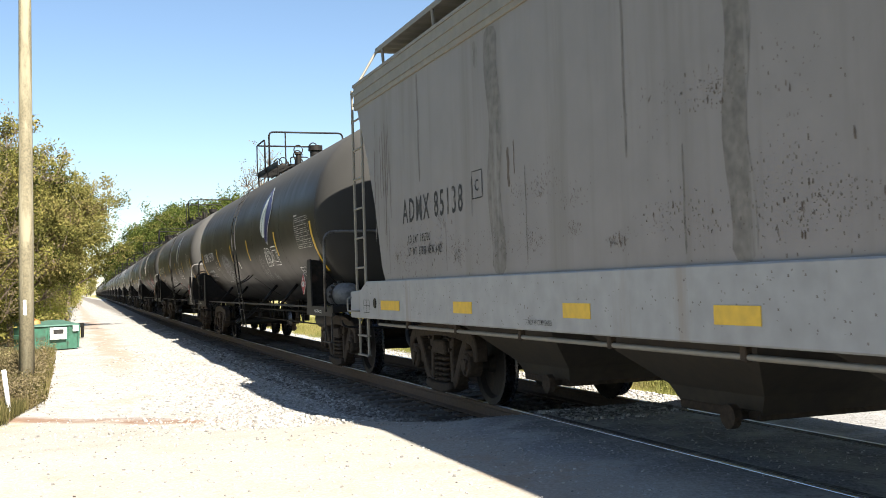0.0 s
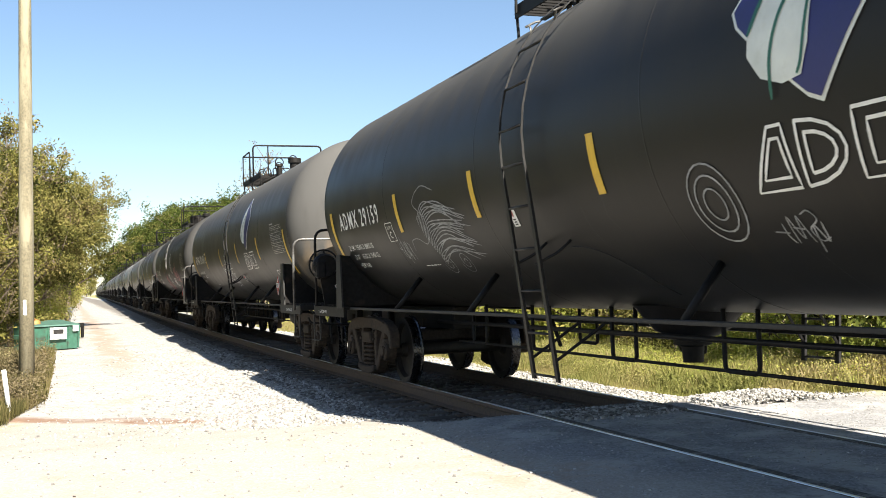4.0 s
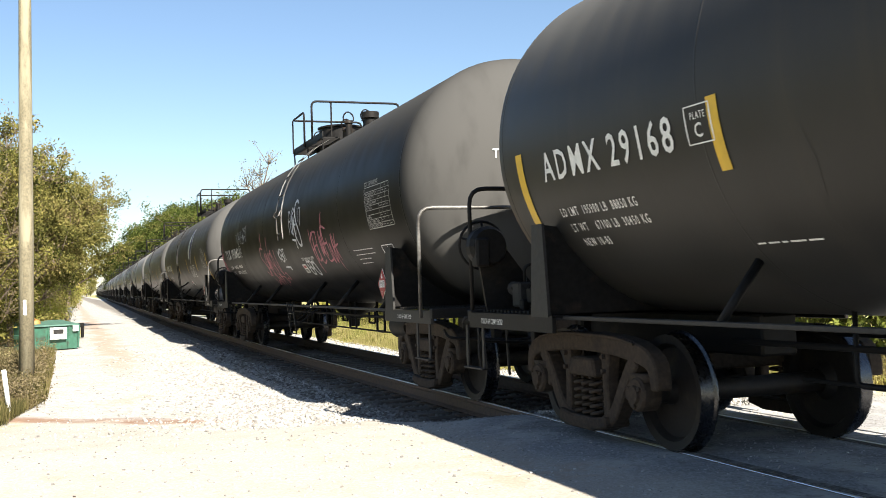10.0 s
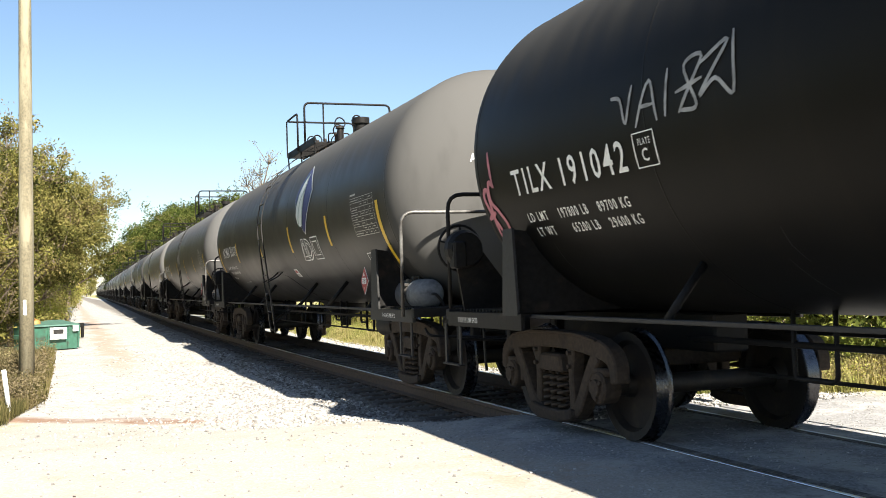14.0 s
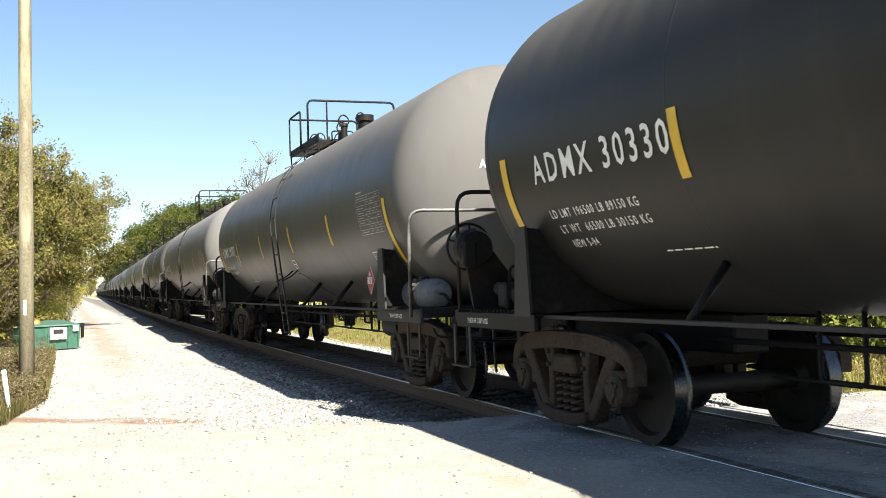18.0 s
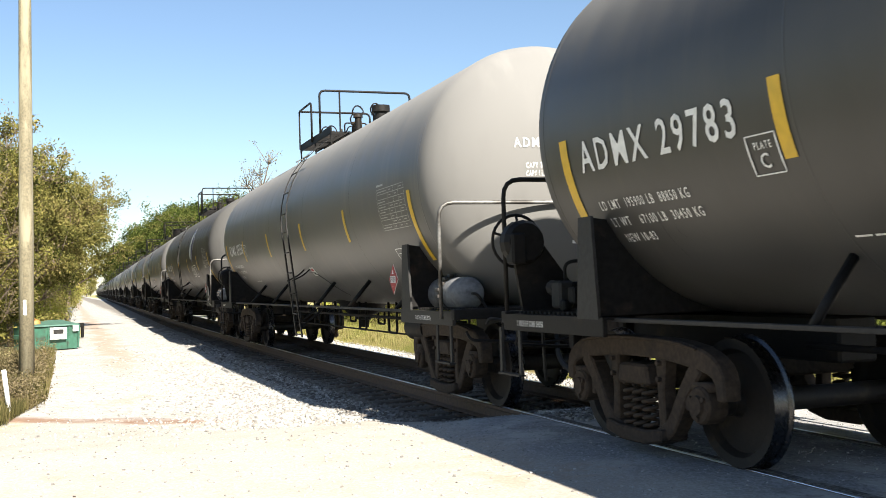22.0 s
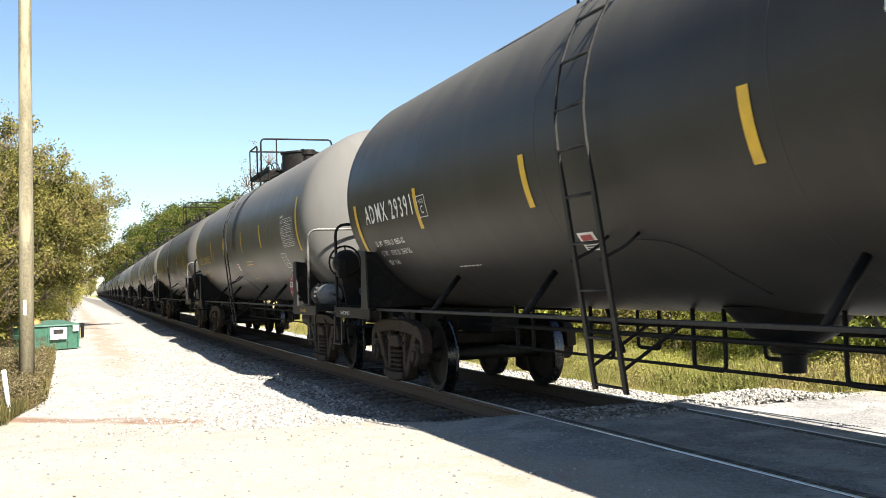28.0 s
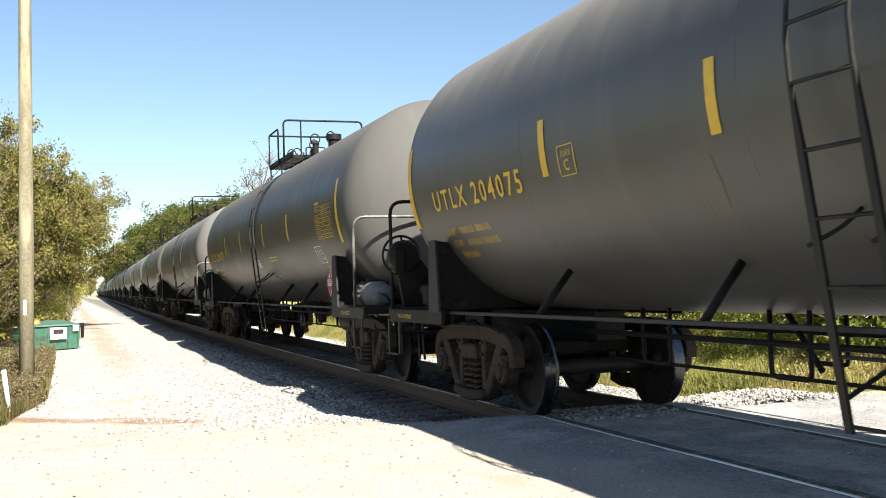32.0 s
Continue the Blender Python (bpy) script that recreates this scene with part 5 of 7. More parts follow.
def emblem(car, y=-2.9, a=0.3, k=1.0):
    """A white-edged blue kite with a white leaf and green veins, and outlined plain shapes below it."""
    def at(pts, grow=1.0):
        return [(y + k * px * grow, a + k * (pz * grow)) for px, pz in pts]
    kite = [(0.0, 0.55), (-0.2, 0.42), (-0.62, 0.08), (-0.56, -0.08), (-0.12, -0.6), (-0.02, -0.56), (0.55, -0.08), (0.60, 0.02), (0.40, 0.25)]
    e = shape(car, "emblem", at(kite, 1.05), "leaf_white", 0.008, "blue and white leaf emblem")
    shape(e, "field", at(kite), "blue", 0.013)
    leaf = [(-0.11, 0.43), (0.10, 0.31), (0.30, 0.10), (0.44, -0.12), (0.45, -0.28), (0.34, -0.42), (0.16, -0.48), (0.0, -0.46), (-0.07, -0.3), (-0.10, 0.0)]
    shape(e, "leaf", at(leaf), "leaf_white", 0.018)
    bm = bmesh.new()
    ribbon(bm, at(curve2([(0.44, -0.16), (0.30, 0.08), (0.08, 0.30), (-0.11, 0.40)])), 0.032, lambda p, q: on_tank(p, q, 0.023))
    part("vein", bm, "leaf_green", e)
    bm = bmesh.new()
    ribbon(bm, at(curve2([(0.26, -0.55), (0.24, -0.3), (0.14, -0.05), (-0.06, 0.14)])), 0.026, lambda p, q: on_tank(p, q, 0.023))
    part("vein", bm, "leaf_green", e)
    bm = bmesh.new()
    ribbon(bm, at(curve2([(-0.11, 0.40), (-0.08, 0.0), (-0.02, -0.35), (0.03, -0.45)])), 0.022, lambda p, q: on_tank(p, q, 0.023))
    part("vein", bm, "leaf_green", e)
    # three plain outlined shapes: a wedge, a half round and a block
    arc = [(0.02 - 0.36 * math.sin(math.pi * q / 8), 0.19 + 0.19 * math.cos(math.pi * q / 8)) for q in range(9)]
    for outline in ([(0.46, 0.0), (0.26, 0.38), (0.14, 0.38), (0.08, 0.0)], [(0.02, 0.0), (0.02, 0.38)] + arc, [(-0.42, 0.0), (-0.42, 0.38), (-0.92, 0.38), (-0.92, 0.0)]):
        cy, cz = sum(p[0] for p in outline) / len(outline), sum(p[1] for p in outline) / len(outline)
        bm = bmesh.new()
        for grow in (1.0, 0.62):
            p = [(cy + (q[0] - cy) * grow, cz + (q[1] - cz) * grow) for q in outline]
            ribbon(bm, [(y + k * (px + 0.18 - 0.15 * pz), a - 1.07 * k + k * pz) for px, pz in p + p[:1]], 0.022, on_tank)
        part("outline_block", bm, "white", e)


STRIPE_Y = {0: (-4.12, -0.80, 1.7, 4.19), 3: (-4.5, -1.60, 1.48, 4.58), 4: (-4.28, -1.30, 1.70, 4.75), 5: (-4.28, -1.30, 1.85, 4.85), 6: (-4.30, -1.32, 1.83, 4.80)}


def dress_cars():
    later = ("LD LMT 196500 LB 89150 KG", "LT WT  66500 LB 30150 KG", "NEW 5-94")
    for i, (car, y) in enumerate(CARS):
        if i in (0, 1, 3, 4, 5, 6):
            mark = ["ADMX 29159", "ADMX 29168", "", "ADMX 30330", "ADMX 29783", "ADMX 29358", "ADMX 29391"][i]
            stripes(car, ys=STRIPE_Y.get(i, (-4.34, -1.37, 1.52, 4.49)))
            numbers(car, mark, y={4: 7.12, 3: 6.78}.get(i, 6.93), w=1.97 if i != 3 else 2.12, lw=1.42 if i == 3 else 1.2, loads=later if i == 3 else ("LD LMT  195900 LB  88850 KG", "LT WT    67100 LB  30450 KG", "NEW 10-83"), hx=-0.53 if i == 1 else -0.63, hz=2.72 if i == 4 else 2.83)
            data_panel(car, -6.07, -0.01, 1.11, 0.52)
            small_sign(car, -5.40 if i < 2 else -6.15, -0.88 if i < 2 else -0.79, 0.48, 0.27)
            placard(car, -1.47, -6.50, 1.44, 0.175)
            if i != 3:
                plate_c(car, 4.79 if i < 4 else 5.10 - 0.35 * (i > 4), -0.15 if i == 1 else -0.44 if i < 4 else -0.42 + 0.2 * (i > 4))
            danger_sign(car, {0: 0.98, 6: 1.3}.get(i, -0.84), {0: -0.56, 6: -0.88, 4: -0.72}.get(i, -0.91), 0.12 if i == 0 else 0.28)
            placard(car, -1.03, 8.56, 1.39, 0.16, facing=(0, 1, 0)) if i == 0 else None
            if i in (0, 1, 3, 6):
                emblem(car, -2.92 - (0.3 if i == 0 else 0))
            words(car, {0: 4.05, 3: 5.3, 5: 5.2, 6: 4.39}.get(i, 4.6), {0: -1.07}.get(i, -1.12), {0: 0.5}.get(i, 0.62), 0.026, "white", 70 + i)
            if i == 3:
                spill(car, -0.55, -0.1, -0.15, 5)
        elif i == 2:
            numbers(car, "TILX 191042", y=6.95, a=-0.46, h=0.225, w=1.98, loads=("LD LMT     197800 LB    89700 KG", "LT WT        65200 LB    29600 KG"), lw=1.75, lh=0.085)
            data_table(car, -6.17, 0.07, 1.1, 0.54)
            small_sign(car, -6.34, -0.71, 0.48, 0.28)
            for k, length in enumerate((1.0, 0.98, 0.62, 0.52)):
                words(car, -4.92 - 0.03 * k, -0.725 - 0.072 * k, length, 0.02, "white", 60 + k)
            tag(car, "8s", 7.64, 7.36, -0.82, -0.36, "pink", 0.05, "faded pink smear at the end of the tank", 0.1, 0.0, 1.0, -0.3)
            placard(car, -1.50, -6.80, 1.39, 0.185)
            plate_c(car, 4.83, -0.22)
            danger_sign(car, -1.15, -0.83)
            lettering(car, "VENT TANK WHEN UNLOADING", lambda u, v: on_tank(-1.38 - u, -0.76 + v), 0.055, "white", 0.92, "warning")
            tag(car, "aELmE:", -2.45, -3.75, -0.82, -0.36, "pink", 0.036, "large pink spray-painted letters", -0.35, 0.05, 1.0, -0.25)
            tag(car, "w*", -3.55, -4.15, -0.88, -0.42, "pink", 0.034, "pink spray-painted cross", -0.2, 0.0, 1.0, -0.1)
            tag(car, "sAmSN", 2.38, 1.0, -0.98, -0.50, "pink", 0.036, "faded pink spray-painted letters", -0.3, -0.02, 1.0, -0.2)
            tag(car, "~wz~", 2.2, 0.75, -1.25, -0.98, "pink", 0.03, "faded pink spray-painted swirls", -0.3, 0.0, 1.0, -0.2)
            tag(car, "FUMe", -1.15, -1.72, -0.2, 0.12, "spray", 0.033, "white spray-painted letters", 0.0, -0.1, 0.7, 0.0)
            tag(car, "O", -1.40, -1.60, 0.08, 0.19, "spray", 0.035, "white spray-painted ring")
            tag(car, "z", -1.22, -1.56, -0.52, -0.25, "spray", 0.04, "white spray-painted flourish")
            ribbon_bm = bmesh.new()
            ribbon(ribbon_bm, curve2([(-1.98, 0.24), (-1.80, 0.29), (-1.66, 0.18), (-1.75, -0.05), (-1.92, -0.28), (-1.90, -0.46), (-1.72, -0.47), (-1.57, -0.28)]), 0.05, on_tank)
            part("graffiti", ribbon_bm, "spray", car, "tall white spray-painted curve")
            tag(car, "17", -1.82, -2.10, -0.08, 0.15, "spray", 0.035, "white spray-painted numerals")
            tag(car, "EPC", -1.58, -2.10, -1.05, -0.82, "spray", 0.043, "white spray-painted letters", 0.0, 0.0, 0.7, 0.05)
            tag(car, "KBT", 0.44, -0.20, -0.72, -0.50, "spray", 0.036, "white spray-painted letters", 0.0, 0.0, 0.7, 0.0)
            tag(car, "z", 0.36, -0.18, -0.90, -0.80, "spray", 0.04, "white spray-painted dashes")
            tag(car, "vA18Z", 5.0, 3.74, -0.17, 0.14, "chalk", 0.028, "thin grey spray-painted letters", -0.2, 0.0, 1.0, -0.16)
        elif i in (7, 8):
            stripes(car, -0.36, 0.11, (-3.69, -1.17, 1.80, 4.2), (-7.38, -0.57, 0.38), (7.7, -0.59, 0.33))
            numbers(car, "UTLX 204075", "yellow", 7.0, -0.44, 0.21, 2.3, hx=-0.66, hz=2.95)
            for o in car.children:
                if o.name.startswith("end_handrail"):
                    o.location.z = 0.10
            data_panel(car, -5.97, 0.05, 1.1, 0.5, "white" if i == 7 else "yellow")
            small_sign(car, -5.46, -0.56, 0.43, 0.29)
            plate_c(car, 3.93, -0.15, "yellow")
            danger_sign(car, 0.2, -0.6)
            words(car, -1.28, -0.60, 0.84, 0.045, "yellow", 81)
            words(car, -1.22, -0.67, 0.82, 0.04, "yellow", 82)
            words(car, -1.24, -1.03, 0.33, 0.022, "yellow", 83)
            words(car, -5.97, 0.12, 0.30, 0.04, "yellow", 84)
            for k in range(4):
                words(car, -5.62 - 0.03 * k, -0.92 - 0.05 * k, 0.26, 0.02, "yellow", 85 + k)
            words(car, -6.3, -0.95, 0.3, 0.05, "yellow", 89)
            words(car, -6.33, -1.01, 0.24, 0.04, "yellow", 90)
            spill(car, -0.45, 0.25, -0.3, 6)
            placard(car, -1.50, -6.80, 1.44, 0.20)
        elif i < 16:
            stripes(car)
            data_panel(car, -6.07, -0.01, 1.11, 0.52)
            if i % 2:
                emblem(car)
    # dark drip marks under the struts and stripes
    rnd = random.Random(77)
    for i, (car, y) in enumerate(CARS[:9]):
        bm = bmesh.new()
        for k in range(14):
            y0, a0 = rnd.uniform(-6.8, 6.8), rnd.uniform(-1.3, -0.4)
            n = rnd.uniform(0.12, 0.5)
            ribbon(bm, [(y0, a0), (y0 - 0.04 * rnd.uniform(-1, 1), a0 - n * 0.5), (y0 - 0.08 * rnd.uniform(-1, 1), max(-1.75, a0 - n))], rnd.uniform(0.003, 0.007), lambda p, q: on_tank(p, q, 0.003))
        tagged(part("drip_stain", bm, "spill", car, "thin dark drip marks"), kind="stuff")
    one, two = CARS[0][0], CARS[1][0]
    tag(two, "HINGE", 1.42, 0.02, -0.84, -0.55, "spray", 0.022, "thin white spray-painted letters", -0.25)
    tag(two, "GALN", 1.34, 0.22, -1.12, -0.82, "spray", 0.022, "thin white spray-painted letters", -0.3)
    tag(two, "^", 0.84, 0.43, -0.53, -0.40, "spray", 0.022, "white spray-painted crown")
    for q in (0.80, 0.65, 0.47):
        tag(two, "O", q + 0.02, q - 0.02, -0.36, -0.33, "spray", 0.022, "white dot over the crown")
    tag(two, "~", 0.92, 0.28, -1.25, -1.12, "spray", 0.022, "white spray-painted flourish")
    tag(two, "x", 1.62, 1.30, -0.85, -0.55, "spray", 0.022, "white spray-painted cross")
    tag(two, "zz", 1.75, 1.38, -1.15, -0.88, "spray", 0.022, "white zigzag")
    scrawl(one, 4.15, 4.6, -0.95, -0.7, 4, "chalk", 0.012, 23, "thin grey scrawl")
    # long flowing lines and spirals drawn on the first car's flank
    rnd = random.Random(31)
    bm = bmesh.new()
    for k in range(22):
        a0 = -0.42 - k * 0.028
        ribbon(bm, curve2([(3.55 - 0.012 * k, a0 - 0.06), (3.2, a0 + 0.12 - 0.006 * k), (2.75, a0 + 0.10 + rnd.uniform(-0.05, 0.05)), (2.3 - rnd.uniform(0, 0.3), a0 - 0.02 + rnd.uniform(-0.06, 0.06))]), 0.013, on_tank)
    ribbon(bm, curve2([(4.05, -0.85), (3.98, -0.72), (3.75, -0.70), (3.5, -0.78), (3.3, -0.6), (3.3, -0.45), (3.55, -0.28), (3.2, -0.12), (2.8, -0.2)]), 0.012, on_tank)
    tagged(part("graffiti", bm, "chalk", one, "flowing thin grey line drawing"), kind="stuff")
    for cy, ca in ((3.25, -1.06), (2.72, -1.06)):
        bm = bmesh.new()
        ribbon(bm, [(cy + (0.02 + 0.006 * k) * math.cos(k * 0.5), ca + (0.02 + 0.006 * k) * math.sin(k * 0.5)) for k in range(26)], 0.010, on_tank)
        part("graffiti", bm, "chalk", one, "thin grey spiral")
    for r in (0.10, 0.18, 0.25):
        bm = bmesh.new()
        ribbon(bm, [(-2.1 + r * math.cos(k * 0.27), -0.8 + r * 1.15 * math.sin(k * 0.27)) for k in range(25)], 0.014, on_tank)
        part("graffiti", bm, "chalk", one, "thin grey ring drawing")
    scrawl(one, -2.95, -2.5, -1.15, -0.95, 3, "chalk", 0.012, 24, "thin grey scrawl")


dress_cars()


# ---- covered hopper ----
HOPPER_Y = -63.5


def hopper_car():
    car = thing("hopper_car", "dirty light grey covered hopper car with black stencils", "hopper car", group="train of tank cars")
    W = 1.55
    # side sheets: their ends follow the slope of the end sheet; fine joints between sheets
    for sx in (-1, 1):
        bm = bmesh.new()
        edge = [(7.1, 1.40), (7.25, 1.6), (7.50, 2.4), (7.78, 3.0), (8.22, 3.74)]
        outline = edge + [(-p[0], p[1]) for p in edge[::-1]]
        prism(bm, outline, sx * (W - 0.012), sx * W)
        part("side_sheet", bm, "hopper", car, "dirty grey side sheet with rust spots and dark streaks")
        bm = bmesh.new()
        prism(bm, [(8.3, 3.72), (8.3, 4.07), (-8.3, 4.07), (-8.3, 3.72)], sx * (W - 0.02), sx * (W + 0.02), 0.006)
        for z in (3.80, 3.93, 4.05):
            box(bm, sx * (W + 0.02) - 0.012, sx * (W + 0.02) + 0.022, -8.32, 8.32, z - 0.018, z + 0.018)
        part("eave", bm, "hopper_trim", car, "ribbed beige eave band")
        bm = bmesh.new()
        prism(bm, [(8.70, 0.95), (8.70, 1.30), (8.2, 1.32), (7.9, 1.43), (-7.9, 1.43), (-8.2, 1.32), (-8.70, 1.30), (-8.70, 0.95)], sx * (W - 0.02), sx * (W + 0.035), 0.012)
        sill = part("side_sill", bm, "hopper_sill", car, "light grey side sill")
        for y, w in ((6.85, 0.76), (4.4, 0.5), (1.97, 0.45), (-0.05, 0.45), (-2.2, 0.45), (-4.4, 0.5), (-6.85, 0.76)):
            bm = bmesh.new()
            box(bm, sx * (W + 0.036), sx * (W + 0.041), y - w / 2, y + w / 2, 1.07, 1.185)
            part("reflector", bm, "yellow", sill, "yellow reflective strip")
        bm = bmesh.new()
        tube(bm, [(sx * 1.50, -7.6, 0.88), (sx * 1.50, 7.6, 0.88)], 0.02, 8)
        part("side_pipe", bm, "hopper_trim", car, smooth=60)
        for k in range(9):
            bm = bmesh.new()
            box(bm, sx * 1.50 - 0.026, sx * 1.50 + 0.026, -6.4 + k * 1.6 - 0.03, -6.4 + k * 1.6 + 0.03, 0.85, 0.96, 0.008)
            part("pipe_clip", bm, "cast", car)
    for s in (-1, 1):
        # end slope sheet, end posts and ladder
        bm = bmesh.new()
        lo = [bm.verts.new((x, s * y, z)) for x in (-W + 0.01, W - 0.01) for y, z in ((6.9, 1.40), (8.15, 3.95))]
        hi = [bm.verts.new((x, s * (y - 0.03), z)) for x in (-W + 0.01, W - 0.01) for y, z in ((6.9, 1.40), (8.15, 3.95))]
        bm.faces.new((lo[0], lo[1], lo[3], lo[2])), bm.faces.new((hi[0], hi[2], hi[3], hi[1]))
        for a, b in ((0, 1), (1, 3), (3, 2), (2, 0)):
            bm.faces.new((lo[a], hi[a], hi[b], lo[b]))
        bmesh.ops.recalc_face_normals(bm, faces=bm.faces[:])
        part("end_sheet", bm, "hopper", car)
        for x in (-0.55, 0.55):
            bm = bmesh.new()
            box(bm, x - 0.05, x + 0.05, s * 8.35 - 0.05, s * 8.35 + 0.05, 1.05, 4.05, 0.008)
            part("end_post", bm, "hopper_trim", car)
        bm = bmesh.new()
        box(bm, -W, W, s * 8.68 - 0.03, s * 8.68 + 0.03, 0.95, 1.30, 0.01)
        box(bm, -W, W, min(s * 6.9, s * 8.66), max(s * 6.9, s * 8.66), 1.26, 1.30)
        part("end_sill", bm, "hopper_sill", car)
        bm = bmesh.new()
        box(bm, -0.18, 0.18, min(s * 5.5, s * 8.7), max(s * 5.5, s * 8.7), 0.72, 1.05, 0.02)
        part("centre_sill", bm, "steel", car)
        bm = bmesh.new()
        box(bm, -0.08, 0.08, min(s * 8.6, s * 9.12), max(s * 8.6, s * 9.12), 0.80, 0.94, 0.02)
        prism(bm, [(s * 9.0, 0.74), (s * 9.0, 1.01), (s * 9.15, 1.03), (s * 9.28, 0.98), (s * 9.28, 0.76)], -0.15, 0.12, 0.03)
        part("coupler", bm, "cast", car)
        for sx in (-1, 1):
            lad = new("ladder")
            lad.parent = car
            for y in (8.65, 8.2):
                bm = bmesh.new()
                box(bm, sx * 1.50 - 0.012, sx * 1.50 + 0.012, s * y - 0.03, s * y + 0.03, 1.02, 4.06, 0.004)
                part("stile", bm, "hopper_trim", lad)
            for k in range(7):
                bm = bmesh.new()
                tube(bm, [(sx * 1.51, s * 8.2, 1.62 + 0.40 * k), (sx * 1.51, s * 8.65, 1.62 + 0.40 * k)], 0.014, 6)
                part("rung", bm, "hopper_trim", lad)
            bm = bmesh.new()
            for y in (8.56, 8.14):
                box(bm, sx * 1.5 - 0.01, sx * 1.5 + 0.01, s * y - 0.025, s * y + 0.025, 0.44, 0.97)
            for z in (0.44, 0.70):
                box(bm, sx * 1.5 - 0.03, sx * 1.5 + 0.03, s * 8.35 - 0.235, s * 8.35 + 0.235, z, z + 0.02)
            part("stirrup_step", bm, "hopper_trim", car)
            bm = bmesh.new()
            tube(bm, rounded([(sx * 1.56, s * 8.66, 1.22), (sx * 1.64, s * 8.66, 1.22), (sx * 1.64, s * 8.66, 1.04), (sx * 1.64, s * 8.25, 1.04), (sx * 1.56, s * 8.25, 1.04)], 0.05), 0.013, 6)
            part("grab_iron", bm, "hopper_trim", car, smooth=60)
        add_truck(car, s * 6.55)
    # roof and its running boards
    bm = bmesh.new()
    pts = [(-W, 4.06), (-W * 0.75, 4.22), (-W * 0.35, 4.31), (W * 0.35, 4.31), (W * 0.75, 4.22), (W, 4.06)]
    for (x0, z0), (x1, z1) in zip(pts, pts[1:]):
        a = [bm.verts.new(v) for v in ((x0, -8.25, z0), (x1, -8.25, z1), (x1, 8.25, z1), (x0, 8.25, z0))]
        bm.faces.new(a)
    part("roof", bm, "hopper", car)
    walk_board = new("running_board")
    walk_board.parent = car
    for x0, x1 in ((-1.18, -0.58), (0.58, 1.18)):
        bm = bmesh.new()
        rows = []
        for k in range(241):
            y, h = -8.5 + k * 17.0 / 240, (0.0, 0.022, 0.022, 0.0)[k % 4]
            rows.append([bm.verts.new((x, y, 4.57 + h + dz)) for dz in (0, 0.006) for x in (x0, x1)])
        for q, w in zip(rows, rows[1:]):
            bm.faces.new((q[0], w[0], w[1], q[1])), bm.faces.new((q[2], q[3], w[3], w[2]))
        part("tread_sheet", bm, "hopper_trim", walk_board, "ribbed light grey walkway sheet")
        for x in (x0, x1):
            bm = bmesh.new()
            box(bm, x - 0.012, x + 0.012, -8.5, 8.5, 4.56, 4.625)
            part("edge_bar", bm, "hopper_trim", walk_board)
        for k in range(9):
            bm = bmesh.new()
            y = -8.2 + k * 2.05
            tube(bm, [(x0, y, 4.58), (x0 * 0.98, y, 4.14)], 0.02, 6)
            part("support", bm, "hopper_trim", walk_board)
    for s in (-1, 1):
        bm = bmesh.new()
        box(bm, -1.18, 1.18, s * 8.42 - 0.12, s * 8.42 + 0.12, 4.59, 4.61)
        part("end_board", bm, "hopper_trim", walk_board)
        for sx in (-1, 1):
            bm = bmesh.new()
            tube(bm, [(sx * 1.50, s * 8.5, 4.05), (sx * 1.18, s * 8.5, 4.58)], 0.018, 6)
            part("brace", bm, "hopper_trim", walk_board)
    bm = bmesh.new()
    prism(bm, [(-8.42, 4.28), (-8.42, 4.60), (8.42, 4.60), (8.42, 4.28)], -0.57, 0.57, 0.02)
    part("hatch_trough", bm, "hopper", car, "long roof hatch along the crown")
    for y in (-8.02, -4.0, 0.0, 4.0, 8.02):
        bm = bmesh.new()
        box(bm, -0.37, 0.28, y - 0.42, y + 0.42, 4.60, 4.92, 0.03)
        part("hatch_cover", bm, "hopper_trim", car, "raised hatch cover")
    # discharge hoppers under the body
    for y in (-4.4, -1.45, 1.45, 4.4):
        bm = bmesh.new()
        rings = []
        for z, hw, hl in ((1.4, 1.46, 1.47), (0.98, 1.25, 1.2), (0.52, 0.75, 0.6), (0.38, 0.70, 0.5)):
            rings.append([bm.verts.new((x, y + l, z)) for x, l in ((-hw, -hl), (hw, -hl), (hw, hl), (-hw, hl))])
        for q, w in zip(rings, rings[1:]):
            for k in range(4):
                bm.faces.new((q[k], q[(k + 1) % 4], w[(k + 1) % 4], w[k]))
        bm.faces.new(rings[-1])
        bmesh.ops.recalc_face_normals(bm, faces=bm.faces[:])
        bin_ = part("discharge_hopper", bm, "hopper_under", car, "dirty hopper outlet darkened for the shade under the car")
        bm = bmesh.new()
        box(bm, -0.72, 0.72, y - 0.5, y + 0.5, 0.34, 0.41, 0.01)
        tube(bm, [(-0.85, y - 0.35, 0.37), (0.85, y - 0.35, 0.37)], 0.03, 8)
        lathe(bm, [(-0.88, 0.0), (-0.88, 0.09), (-0.82, 0.09), (-0.82, 0.0)], 10, "x", (0, y - 0.35, 0.37))
        part("gate", bm, "cast", bin_)
    # lettering and dark weather streaks
    flat = lambda y0, z0: (lambda u, v: Vector((-W - 0.004, y0 - u, z0 + v)))
    lettering(car, "ADMX 85138", flat(6.34, 2.08), 0.27, "faded", 1.95, "reporting_mark", "worn black lettering")
    lettering(car, "LD LMT 195700", flat(6.15, 1.84), 0.09, "faded", 0.75, "load_data")
    lettering(car, "LT WT  67300 NEW 4-82", flat(6.15, 1.70), 0.09, "faded", 1.1, "load_data")
    bm = bmesh.new()
